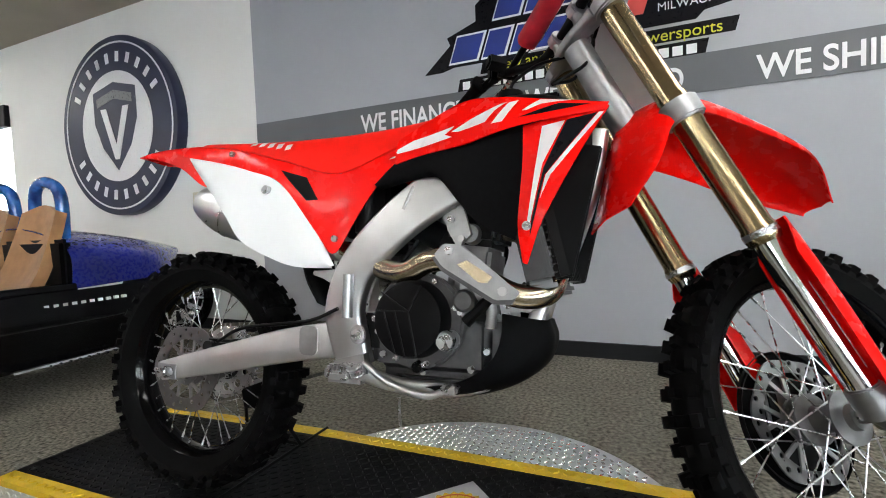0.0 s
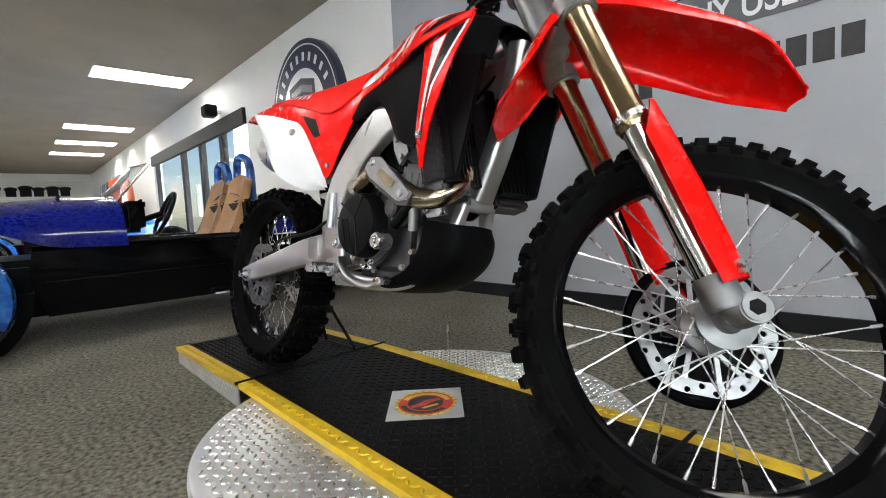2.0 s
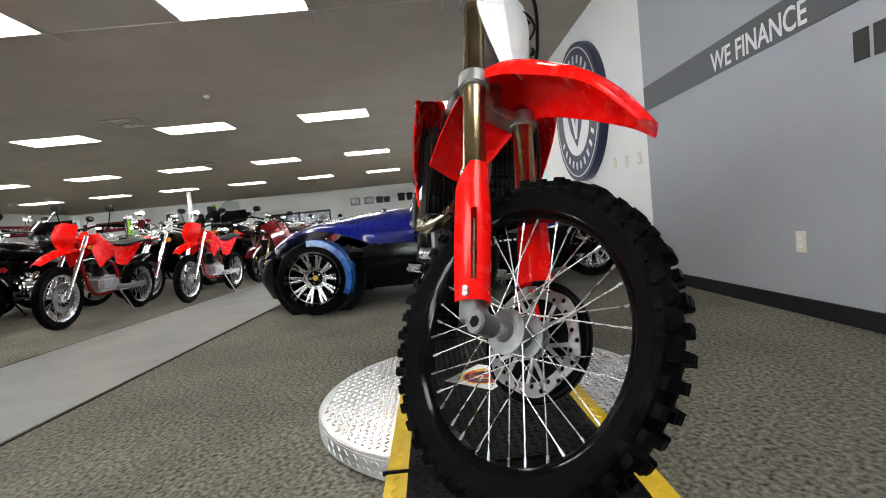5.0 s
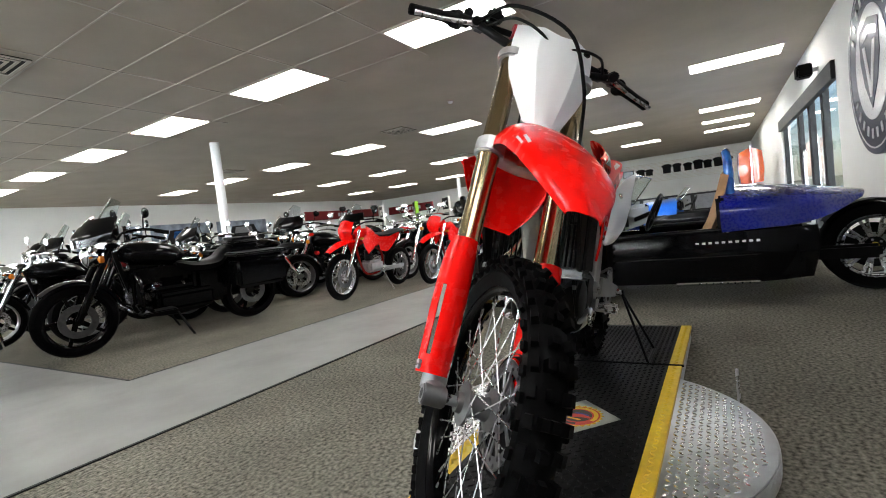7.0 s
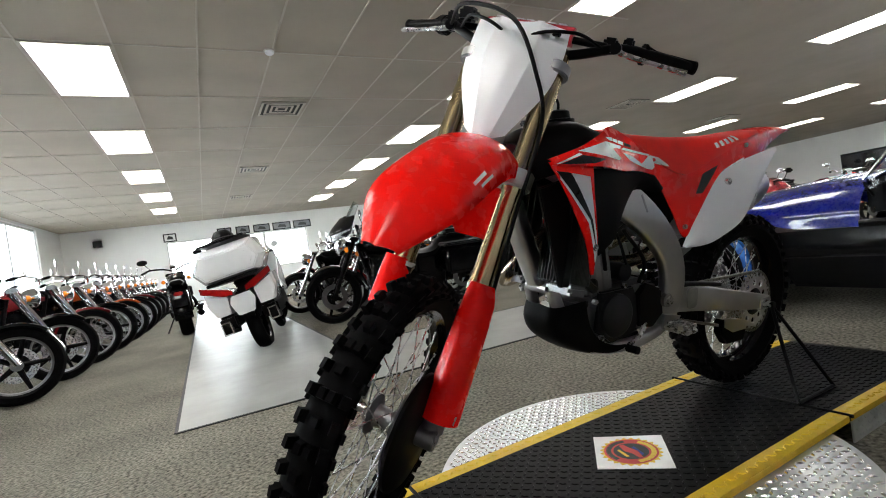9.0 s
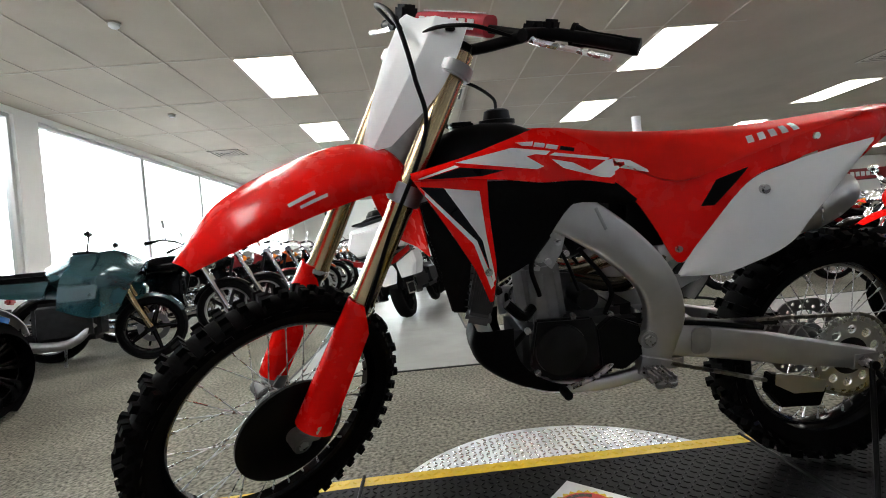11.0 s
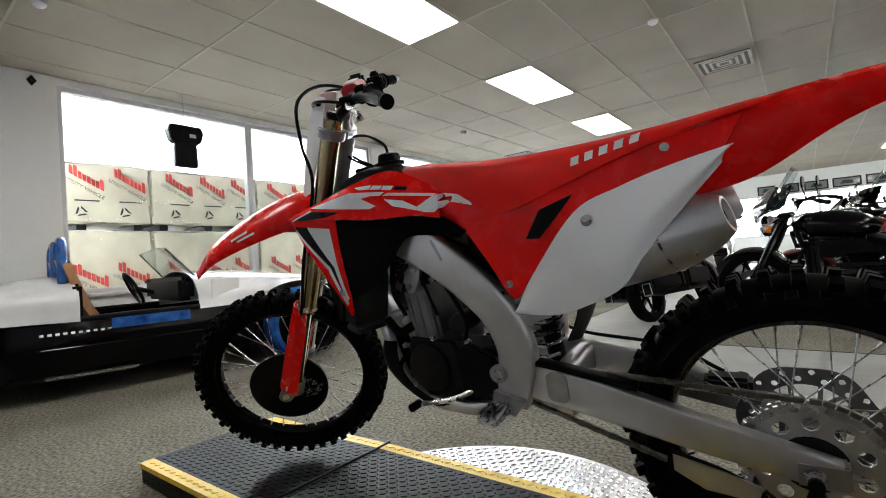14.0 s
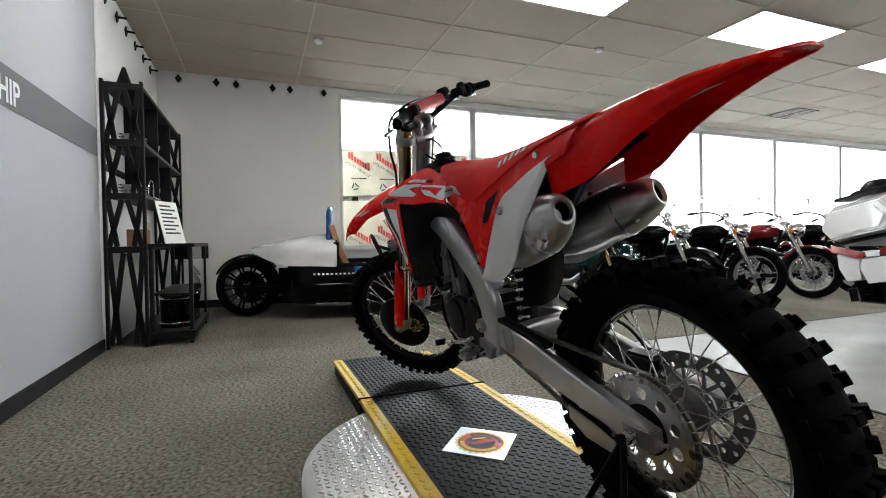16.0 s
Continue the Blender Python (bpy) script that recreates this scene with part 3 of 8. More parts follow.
for x0, x1 in ((-.80, -.62), (-.58, -.44), (-.40, -.30), (-.26, -.10), (-.06, .10)):
    part("letter_shape", skew(x0, x1, 1.865, 2.02, .0035, .006), BLUEP, lg, smooth=False)
    part("letter_edge", skew(x0 - .012, x1 + .012, 1.853, 2.032, .003, .0045), DECAL, lg, smooth=False)
for x0, x1 in ((-.50, -.34), (-.30, -.14), (-.10, .04), (.08, .22)):
    part("letter_shape", skew(x0, x1, 2.09, 2.30, .0035, .006), BLUEP, lg, smooth=False)
    part("letter_edge", skew(x0 - .012, x1 + .012, 2.078, 2.312, .003, .0045), DECAL, lg, smooth=False)
part("red_shape", skew(.12, .36, 1.94, 2.04, .003, .006), INKRED, lg, smooth=False)
text_ob("lettering", "New and Pre-Owned Powersports", .088, Matrix.Translation((.12, YN - .006, 1.80)) @ front @ Matrix.Shear("XZ", 4, (0, 0)), LEMON, lg, .0008)
part("line_backing", slab([(-.60, 1.765), (.80, 1.765), (.82, 1.842), (-.58, 1.842)], YN - .0025, YN - .0006, "y"), BDECAL, lg, smooth=False)
part("line_backing", slab([(-.76, 1.662), (.66, 1.662), (.68, 1.752), (-.74, 1.752)], YN - .0025, YN - .0006, "y"), BDECAL, lg, smooth=False)
text_ob("lettering", "MILWAUKEE, WI", .062, Matrix.Translation((.66, YN - .006, 1.955)) @ front, DECAL, lg, .0008)
for k in range(20):
    part("bar", box_bm((-.72 + .068 * k, YN - .006, 1.682), (-.72 + .068 * k + .05, YN - .003, 1.732)), DECAL, lg, smooth=False)

# round sign on the white wall
sg = thing("round_sign", pose(-4.02, YN, 1.85), "large round navy sign with a white shield face", "sign")
part("body", lathe([(0, 0), (.81, 0), (.815, -.01), (.815, -.09), (.81, -.10), (0, -.10)], 72, "y"), SIGNNAVY, sg)
part("white_ring", lathe([(.745, -.1005), (.76, -.1005), (.76, -.104), (.745, -.104)], 72, "y", closed=True), DECAL, sg)
part("white_face", lathe([(0, -.1045), (.50, -.1045), (.50, -.1006), (0, -.1006)], 64, "y"), DECAL, sg)
part("shield", slab([(-.30, .33), (0, .40), (.30, .33), (.30, .05), (.20, -.18), (0, -.40), (-.20, -.18), (-.30, .05)], -.109, -.105, "y"), SIGNNAVY, sg, smooth=False)
part("shield_inlay", slab([(-.25, .27), (0, .33), (.25, .27), (.25, .19), (0, .25), (-.25, .19)], -.112, -.1095, "y"), GREYP, sg, smooth=False)
part("shield_mark", slab([(-.20, .17), (-.12, .17), (0, -.17), (.12, .17), (.20, .17), (.03, -.30), (-.03, -.30)], -.113, -.1095, "y"), DECAL, sg, smooth=False)
for k in range(20):
    a = radians(90 + (k - 4.5) * 13.5) if k < 10 else radians(270 + (k - 14.5) * 13.5)
    b = box_bm((-.022, -.106, -.045), (.022, -.1006, .045))
    b.transform(Matrix.Translation((.625 * math.cos(a), 0, .625 * math.sin(a))) @ Matrix.Rotation(math.pi / 2 - a, 4, "Y"))
    part("letter_bar", b, DECAL, sg, smooth=False)

# diamonds on the east wall
for y in (1.705, 1.28, 1.05, .61, .39, -.055):
    dm = thing("wall_diamond", pose(XE, y, 2.86), "small black diamond peg on the white wall", "peg", "wall diamonds")
    part("plate", slab([(0, -.055), (.04, 0), (0, .055), (-.04, 0)], -.012, -.001, "x"), BLACK, dm, smooth=False)
    part("peg", cyl((-.013, 0, 0), (-.05, 0, -.005), .008, seg=10), BLACK, dm)
for x in (3.05, 3.4, 3.7, 4.05, 4.4, 4.75):
    dm = thing("wall_peg", pose(x, YN, 2.82), "black peg on the white wall above the shelf", "peg", "wall pegs")
    part("plate", slab([(0, -.05), (.04, 0), (0, .05), (-.04, 0)], -.012, -.001, "y"), BLACK, dm, smooth=False)
    part("peg", cyl((0, -.013, 0), (0, -.08, -.005), .01, seg=10), BLACK, dm)

# ---- turntable and ramp ----
TC = (-.03, .0975)
def tread(points, z, r, material, parent, name, keep):
    """Raised lozenges in a herringbone, joined in one mesh."""
    V, F = [], []
    p = .0235
    for i in range(-60, 61):
        for j in range(-60, 61):
            x, y = i * p, j * p
            if not keep(x, y):
                continue
            a = radians(45 if (i + j) % 2 else -45)
            c, s = math.cos(a), math.sin(a)
            k = len(V)
            for l, w, h in ((.0125, 0, 0), (0, .0052, 0), (-.0125, 0, 0), (0, -.0052, 0), (.0075, 0, .003), (0, .002, .003), (-.0075, 0, .003), (0, -.002, .003)):
                V.append((x + l * c - w * s, y + l * s + w * c, z(x, y) + h))
            F += [(k + 4, k + 5, k + 6, k + 7)] + [(k + q, k + (q + 1) % 4, k + 4 + (q + 1) % 4, k + 4 + q) for q in range(4)]
    me = bpy.data.meshes.new(name)
    me.from_pydata(V, [], F)
    me.materials.append(material)
    o = new(name, me)
    o.parent = parent
    return tagged(o, kind="stuff")


tt = thing("turntable", pose(*TC, 0), "round aluminium diamond-plate turntable on the carpet", "turntable")
part("deck", lathe([(0, .078), (.600, .078), (.607, .074), (.607, .012), (.59, .006), (0, .006)], 96, "z"), PLATE, tt)
part("rim_band", lathe([(.608, .070), (.611, .070), (.611, .016), (.608, .016)], 96, "z", closed=True), PLATE, tt)
part("foot_ring", lathe([(0.0, 0), (.55, 0), (.55, .0055), (0, .0055)], 64, "z"), BLACK, tt)
tread(None, lambda x, y: .0778, 0, TREADTOP, tt, "deck_tread", lambda x, y: x * x + y * y < .585 ** 2 and abs(y) > .318)
# side tread on the rim
V, F = [], []
for k in range(170):
    for r_ in range(2):
        a = 2 * math.pi * (k + .5 * r_) / 170
        t = radians(45 if (k + r_) % 2 else -45)
        n0 = len(V)
        for l, w, h in ((.0115, 0, 0), (0, .0035, 0), (-.0115, 0, 0), (0, -.0035, 0), (.007, 0, .0016), (0, .0018, .0016), (-.007, 0, .0016), (0, -.0018, .0016)):
            u, z_ = l * math.cos(t) - w * math.sin(t), l * math.sin(t) + w * math.cos(t)
            b_ = a + u / .611
            V.append(((.6108 + h) * math.cos(b_), (.6108 + h) * math.sin(b_), .031 + .026 * r_ + z_))
        F += [(n0 + 4, n0 + 5, n0 + 6, n0 + 7)] + [(n0 + q, n0 + (q + 1) % 4, n0 + 4 + (q + 1) % 4, n0 + 4 + q) for q in range(4)]
me = bpy.data.meshes.new("rim_tread")
me.from_pydata(V, [], F)
me.materials.append(PLATE)
o = new("rim_tread", me)
o.parent = tt
tagged(o, kind="stuff")

rp = thing("display_ramp", pose(*TC, 0), "black diamond-plate ramp with yellow edges over the turntable", "ramp")
HW, SX, EX = .307, .632, 1.45
def rz(x, y=0):
    return .100 if abs(x) <= SX else .100 - (abs(x) - SX) * .022
part("middle_deck", box_bm((-SX + .004, -HW, .0795), (SX - .004, HW, .0985), .002), BPLATE, rp, smooth=False)
for sx, nm in ((1, "end_deck"), (-1, "end_deck")):
    x0, x1 = sx * (SX + .004), sx * EX
    b = bmesh.new()
    vs = [b.verts.new(c) for c in ((x0, -HW, .0795), (x1, -HW, .064), (x1, HW, .064), (x0, HW, .0795), (x0, -HW, .0985), (x1, -HW, rz(x1) - .0015), (x1, HW, rz(x1) - .0015), (x0, HW, .0985))]
    for f in ((0, 1, 2, 3), (4, 5, 6, 7), (0, 1, 5, 4), (1, 2, 6, 5), (2, 3, 7, 6), (3, 0, 4, 7)):
        b.faces.new([vs[i] for i in f])
    part(nm, b, BPLATE, rp, smooth=False)
    b = box_bm((min(sx * .66, x1), -HW + .006, 0), (max(sx * .66, x1), -HW + .012, .074))
    box_bm((min(sx * .66, x1), HW - .012, 0), (max(sx * .66, x1), HW - .006, .074), bm=b)
    box_bm((x1 - .006 * (sx > 0), -HW + .012, 0), (x1 + .006 * (sx < 0), HW - .012, .06), bm=b)
    part("skirt", b, PLATE if sx < 0 else BPLATE, rp, "diamond-plate side skirt under the ramp", smooth=False)
    V, F = [], []
    for q in range(36):
        for r_ in range(3):
            for yy, sg_ in ((-HW + .006, -1), (HW - .006, 1)):
                t = radians(45 if (q + r_) % 2 else -45)
                cx_, cz_ = sx * (.68 + q * .0215), .015 + r_ * .022
                n0 = len(V)
                for l, w, h in ((.011, 0, 0), (0, .0035, 0), (-.011, 0, 0), (0, -.0035, 0), (.007, 0, .0016), (0, .0018, .0016), (-.007, 0, .0016), (0, -.0018, .0016)):
                    V.append((cx_ + l * math.cos(t) - w * math.sin(t), yy + sg_ * h, cz_ + l * math.sin(t) + w * math.cos(t)))
                F += [(n0 + 4, n0 + 5, n0 + 6, n0 + 7)] + [(n0 + i, n0 + (i + 1) % 4, n0 + 4 + (i + 1) % 4, n0 + 4 + i) for i in range(4)]
    me = bpy.data.meshes.new("skirt_tread")
    me.from_pydata(V, [], F)
    me.materials.append(PLATE if sx < 0 else BPLATE)
    o = new("skirt_tread", me)
    o.parent = rp
    tagged(o, kind="stuff")
for sy in (-1, 1):
    for a, c in ((-EX, -SX - .006), (-SX + .004, SX - .004), (SX + .006, EX)):
        ya, yb = sy * (HW - .052), sy * (HW + .001)
        b = bmesh.new()
        n_ = 3
        vs = []
        for x in (a, c):
            z = rz(x)
            vs += [b.verts.new((x, ya, z - .0008)), b.verts.new((x, yb, z - .0008)), b.verts.new((x, yb, z - .020)), b.verts.new((x, ya, z - .0018))]
        for f in ((0, 1, 5, 4), (1, 2, 6, 5), (2, 3, 7, 6), (3, 0, 4, 7), (0, 1, 2, 3), (4, 5, 6, 7)):
            b.faces.new([vs[i] for i in f])
        part("yellow_edge", b, YELLOW, rp, "yellow painted edge strip", smooth=False)
tread(None, lambda x, y: rz(x) - .002, 0, BPLATE, rp, "deck_tread", lambda x, y: abs(y) < HW - .062 and abs(x) < EX - .015 and not (.615 < abs(x) < .65) and not (abs(x) < .16 and abs(y) < .16 and abs(x * .67 + y * .74) < .113 and abs(-x * .74 + y * .67) < .113))
tread(None, lambda x, y: rz(x) - .0008, 0, YELLOW, rp, "edge_tread", lambda x, y: HW - .046 < abs(y) < HW - .008 and abs(x) < EX - .015 and not (.615 < abs(x) < .65))
for sx in (-1, 1):
    part("hinge_rod", cyl((sx * SX, -HW - .01, .099), (sx * SX, HW + .01, .099), .006, seg=10), BLACK, rp, "black hinge rod across the ramp")
pn = thing("lock_pin", pose(-.467, .615, 0), "thin steel rod standing beside the turntable", "pin")
part("rod", cyl((0, 0, .004), (0, 0, .162), .006, seg=12), STEEL, pn)
part("base", box_bm((-.02, -.02, 0), (.02, .02, .004)), STEEL, pn)

# sticker in the middle of the ramp
st = thing("sticker", Matrix.Translation((-.023, .102, .1004)) @ Matrix.Rotation(radians(48), 4, "Z"), "square silver sticker with a red and yellow round emblem", "sticker")
part("foil", box_bm((-.107, -.107, 0), (.107, .107, .0009)), PLATE, st, "crinkled silver foil", smooth=False)
part("emblem", slab([((.094 if k % 2 else .082) * math.cos(radians(k * 7.5)), (.094 if k % 2 else .082) * math.sin(radians(k * 7.5))) for k in range(48)], .001, .0014), YELLOW, st, "yellow serrated emblem edge", smooth=False)
part("dark_ring", lathe([(.048, .0017), (.080, .0017), (.080, .0015), (.048, .0015)], 40, "z", closed=True), INKRED, st)
part("red_field", lathe([(0, .0018), (.052, .0018), (.052, .0015), (0, .0015)], 40, "z"), INKBLACK, st)
for k in range(17):
    a = radians(20 + k * 16 if k < 9 else 200 + (k - 9) * 16)
    b = box_bm((-.0075, -.009, .0018), (.0075, .009, .0021))
    b.transform(Matrix.Rotation(a, 4, "Z") @ Matrix.Translation((.066, 0, 0)))
    part("letter_bar", b, YELLOW if k < 9 else INKBLACK, st, smooth=False)
part("figure", slab([(-.045, -.02), (-.02, -.002), (.0, .02), (.040, .03), (.045, .02), (.015, .0), (.0, -.02), (-.036, -.032)], .0019, .0022), INKRED, st, "red painted figure", smooth=False)
part("figure_stripe", slab([(-.030, .012), (.020, .036), (.028, .028), (-.024, .004)], .0019, .0022), BLUEP, st, smooth=False)
part("figure_stripe", slab([(-.012, -.034), (.034, -.008), (.038, -.018), (-.004, -.040)], .0019, .0022), YELLOW, st, smooth=False)

from mathutils.bvhtree import BVHTree

# ---- the motocross bike: u forward, v to its left, w up from the tyre contact ----
BIKE = Matrix.Translation((-.735, -.041, .112)) @ Matrix.Rotation(radians(2.4), 4, "Z") @ Matrix.Rotation(radians(-9.4), 4, "X") @ Matrix.Translation((.741, 0, 0))
bike = thing("motocross_bike", BIKE, "red and white motocross motorcycle leaning on a black stand", "motorcycle")
RAKE = radians(27)
A0 = Vector((.868, 0, 0))
AX = Vector((-math.sin(RAKE), 0, math.cos(RAKE)))
EF = Vector((math.cos(RAKE), 0, math.sin(RAKE)))
STEER = Matrix.Translation(A0) @ Matrix.Rotation(radians(40), 4, AX) @ Matrix.Translation(-A0)


SLIM = {"frame_spar": .84, "weld_seam": .84, "frame_boss": .84, "pivot_bolt": .84, "frame_tab": .84, "frame_bolt": .84, "swing_arm": .85, "axle_block": .85, "axle_bolt": .85, "adjuster_bolt": .85, "warning_label": .85, "side_cover": .88, "cover_bolt": .88}
REAR = {"swing_arm", "axle_block", "axle_bolt", "adjuster_bolt", "warning_label", "chain", "chain_guide", "guide_plate", "rear_caliper", "rear_brake_hose"}


def P(name, bm, material, parent=bike, label="", smooth=True):
    for v in bm.verts:
        v.co.y *= SLIM.get(name, 1)
        if name in REAR:
            v.co.x -= .036 * min(1, max(0, (-.21 - v.co.x) / .53))
    return part(name, bm, material, parent, label, smooth)


def S(name, bm, material, parent=bike, label="", smooth=True):
    bm.transform(STEER)
    return part(name, bm, material, parent, label, smooth)


def both(pts, sv):
    return [(p[0], p[1] * sv, p[2]) for p in pts]


# wheels
def knob(bm, r, ang, v, tilt, l, w, h):
    b = box_bm((-l / 2, -w / 2, -.006), (l / 2, w / 2, h))
    for q in b.verts:
        if q.co.z > 0:
            q.co.x *= .82
            q.co.y *= .86
    b.transform(Matrix.Rotation(ang, 4, "Y") @ Matrix.Translation((0, v, r)) @ Matrix.Rotation(tilt, 4, "X"))
    return merge(bm, b)


def moto_wheel(name, centre, R, W_, rim, pattern, steer, hubw, label):
    m = Matrix.Translation(centre)
    if steer:
        m = STEER @ m
    def put(nm, bm, material, parent, lab="", smooth=True):
        bm.transform(m)
        return part(nm, bm, material, parent, lab, smooth)
    hw = W_ / 2
    Rc = R - .016
    prof = [(rim - .004, -hw * .62), (rim + .012, -hw * .80), (rim + (Rc - rim) * .45, -hw * .98), (rim + (Rc - rim) * .75, -hw * .93), (Rc - .006, -hw * .70), (Rc, -hw * .35), (Rc + .001, 0), (Rc, hw * .35), (Rc - .006, hw * .70), (rim + (Rc - rim) * .75, hw * .93), (rim + (Rc - rim) * .45, hw * .98), (rim + .012, hw * .80), (rim - .004, hw * .62)]
    wheel = put(name, lathe(prof, 72, "y"), RUBBER, bike, label)
    blocks = {}

    def knob_part(r, ang, v, tilt, l, w, h):
        """One tread block; alike blocks share their mesh."""
        key = (round(l, 4), round(w, 4), round(h, 4))
        if key not in blocks:
            b = knob(None, 0, 0, 0, 0, l, w, h)
            me = bpy.data.meshes.new("knob")
            b.to_mesh(me)
            b.free()
            me.materials.append(RUBBER)
            blocks[key] = me
        k_ = new("knob", blocks[key])
        k_.parent = wheel
        k_.matrix_basis = m @ Matrix.Rotation(ang, 4, "Y") @ Matrix.Translation((0, v, r)) @ Matrix.Rotation(tilt, 4, "X")

    for k in range(pattern):
        a = 2 * math.pi * k / pattern
        if k % 2 == 0:
            for v in (-hw * .22, hw * .22):
                knob_part(Rc, a, v, 0, .022, hw * .36, .0165)
        else:
            knob_part(Rc - .001, a, 0, 0, .020, hw * .44, .0165)
        for sd_ in (-1, 1):
            knob_part(Rc - .004 - .004 * (k % 2), a, sd_ * hw * .70, -sd_ * radians(30), .024, hw * .36, .0165)
            knob_part(Rc - .020, a + .5 * math.pi / pattern, sd_ * hw * .95, -sd_ * radians(62), .020, hw * .24, .011)
    put("rim", lathe([(rim - .022, -.012), (rim - .016, -hw * .42), (rim, -hw * .66), (rim + .007, -hw * .66), (rim + .006, -hw * .58), (rim - .006, -hw * .40), (rim - .010, 0), (rim - .006, hw * .40), (rim + .006, hw * .58), (rim + .007, hw * .66), (rim, hw * .66), (rim - .016, hw * .42), (rim - .022, .012)], 72, "y", closed=True), GLOSSBLACK, wheel, "black anodised rim")
    put("hub", lathe([(0, -hubw), (.022, -hubw), (.024, -hubw + .012), (.048, -hubw + .016), (.048, -hubw + .022), (.028, -hubw + .030), (.024, 0), (.028, hubw - .030), (.048, hubw - .022), (.048, hubw - .016), (.024, hubw - .012), (.022, hubw), (0, hubw)], 32, "y"), LUG, wheel, "cast aluminium hub")
    for k in range(36):
        a = 2 * math.pi * k / 36
        s = 1 if k % 2 else -1
        lean = radians(62) * (1 if (k // 2) % 2 else -1)
        p0 = Vector((.044 * math.cos(a + lean), s * (hubw - .019), .044 * math.sin(a + lean)))
        p1 = Vector(((rim - .020) * math.cos(a), s * .004, (rim - .020) * math.sin(a)))
        b = cyl(p0, p1, .0015, seg=6)
        cyl(p1.lerp(p0, .075), p1, .0030, seg=6, bm=b)
        put("spoke", b, STEEL, wheel)
    for k in range(5):
        b = box_bm((-.006, -hw * .56 - .0004, .0), (.004, -hw * .52, .011))
        b.transform(Matrix.Rotation(radians(-38 + 3.2 * k), 4, "Y") @ Matrix.Translation((0, 0, rim - .006)))
        put("letter_bar", b, DECAL, wheel, "", False)
    return wheel, put


def disc_arms(r, y0, y1):
    out = [holed_ring(.030, .046, 6, .003, y0, y1)]
    for k in range(6):
        a = 2 * math.pi * k / 6
        for d in (-.22, .22):
            p, q = (.042 * math.cos(a), .042 * math.sin(a)), (r * math.cos(a + d), r * math.sin(a + d))
            n = Vector((q[1] - p[1], p[0] - q[0])).normalized() * .0042
            out.append(slab([(p[0] + n.x, p[1] + n.y), (q[0] + n.x, q[1] + n.y), (q[0] - n.x, q[1] - n.y), (p[0] - n.x, p[1] - n.y)], y0 + .001, y1 - .001, "y"))
    return out


FA = Vector((.868, 0, 0)) + AX * .362 + EF * .056
RA = Vector((-.777, 0, .335))
fw, putF = moto_wheel("front_tyre", FA, .348, .084, .277, 46, True, .052, "black knobbly motocross tyre")
rw, putR = moto_wheel("rear_tyre", RA, .337, .122, .252, 40, False, .062, "black knobbly motocross tyre, wide")
putF("axle", cyl((0, -.105, 0), (0, .105, 0), .012), STEEL, fw)
putF("brake_disc", holed_ring(.092, .119, 30, .0058, .055, .059, wave=.004, skew=.006), DISC, fw, "drilled wavy steel brake disc")
for k, b in enumerate(disc_arms(.095, .054, .060)):
    putF("carrier_arm" if k else "disc_carrier", b, CAST, fw)
putR("brake_disc", holed_ring(.082, .120, 28, .0058, -.070, -.066, wave=.004, skew=.007), DISC, rw, "drilled wavy steel brake disc")
for k, b in enumerate(disc_arms(.084, -.071, -.065)):
    putR("carrier_arm" if k else "disc_carrier", b, CAST, rw)
sp = lathe([(.098, .078), (.112, .079), (.112, .085), (.098, .086)], 48, "y", closed=True)
for k in range(49):
    a = 2 * math.pi * k / 49
    b = box_bm((-.0035, .079, .110), (.0035, .085, .1185))
    b.transform(Matrix.Rotation(a, 4, "Y"))
    sp = merge(sp, b)
putR("sprocket", sp, STEEL, rw, "toothed steel rear sprocket ring")
putR("sprocket_carrier", holed_ring(.050, .100, 10, .013, .080, .085, hl=1.05), ALU, rw, "aluminium sprocket with oval cutouts")
putR("sprocket_hub", lathe([(.0, .09), (.032, .09), (.052, .086), (.052, .078), (0, .078)], 28, "y"), DARKCAST, rw)
putR("axle", cyl((0, -.15, 0), (0, .15, 0), .012), STEEL, rw)

# front disc cover on the left with its slotted grille
cov = lathe([(.137, .066), (.137, .074), (.124, .082), (.06, .086), (0, .086), (0, .082), (.06, .081), (.121, .077), (.131, .068)], 44, "y")
putF("disc_cover", cov, BLACK, bike, "black plastic front brake disc cover")
g = None
for i in range(-4, 5):
    for j in range(-3, 4):
        if i * i + j * j < 17:
            b = cyl((-.072 + i * .011 + (j % 2) * .0055, .0858, -.015 + j * .0105), (-.072 + i * .011 + (j % 2) * .0055, .0888, -.015 + j * .0105), .0042, seg=6)
            g = merge(g, b)
putF("cover_grille", g, STEEL, bike, "perforated grille of the disc cover")

# front fork
def leg(h, v, off=.030):
    return A0 + AX * h + EF * off + Vector((0, v, 0))


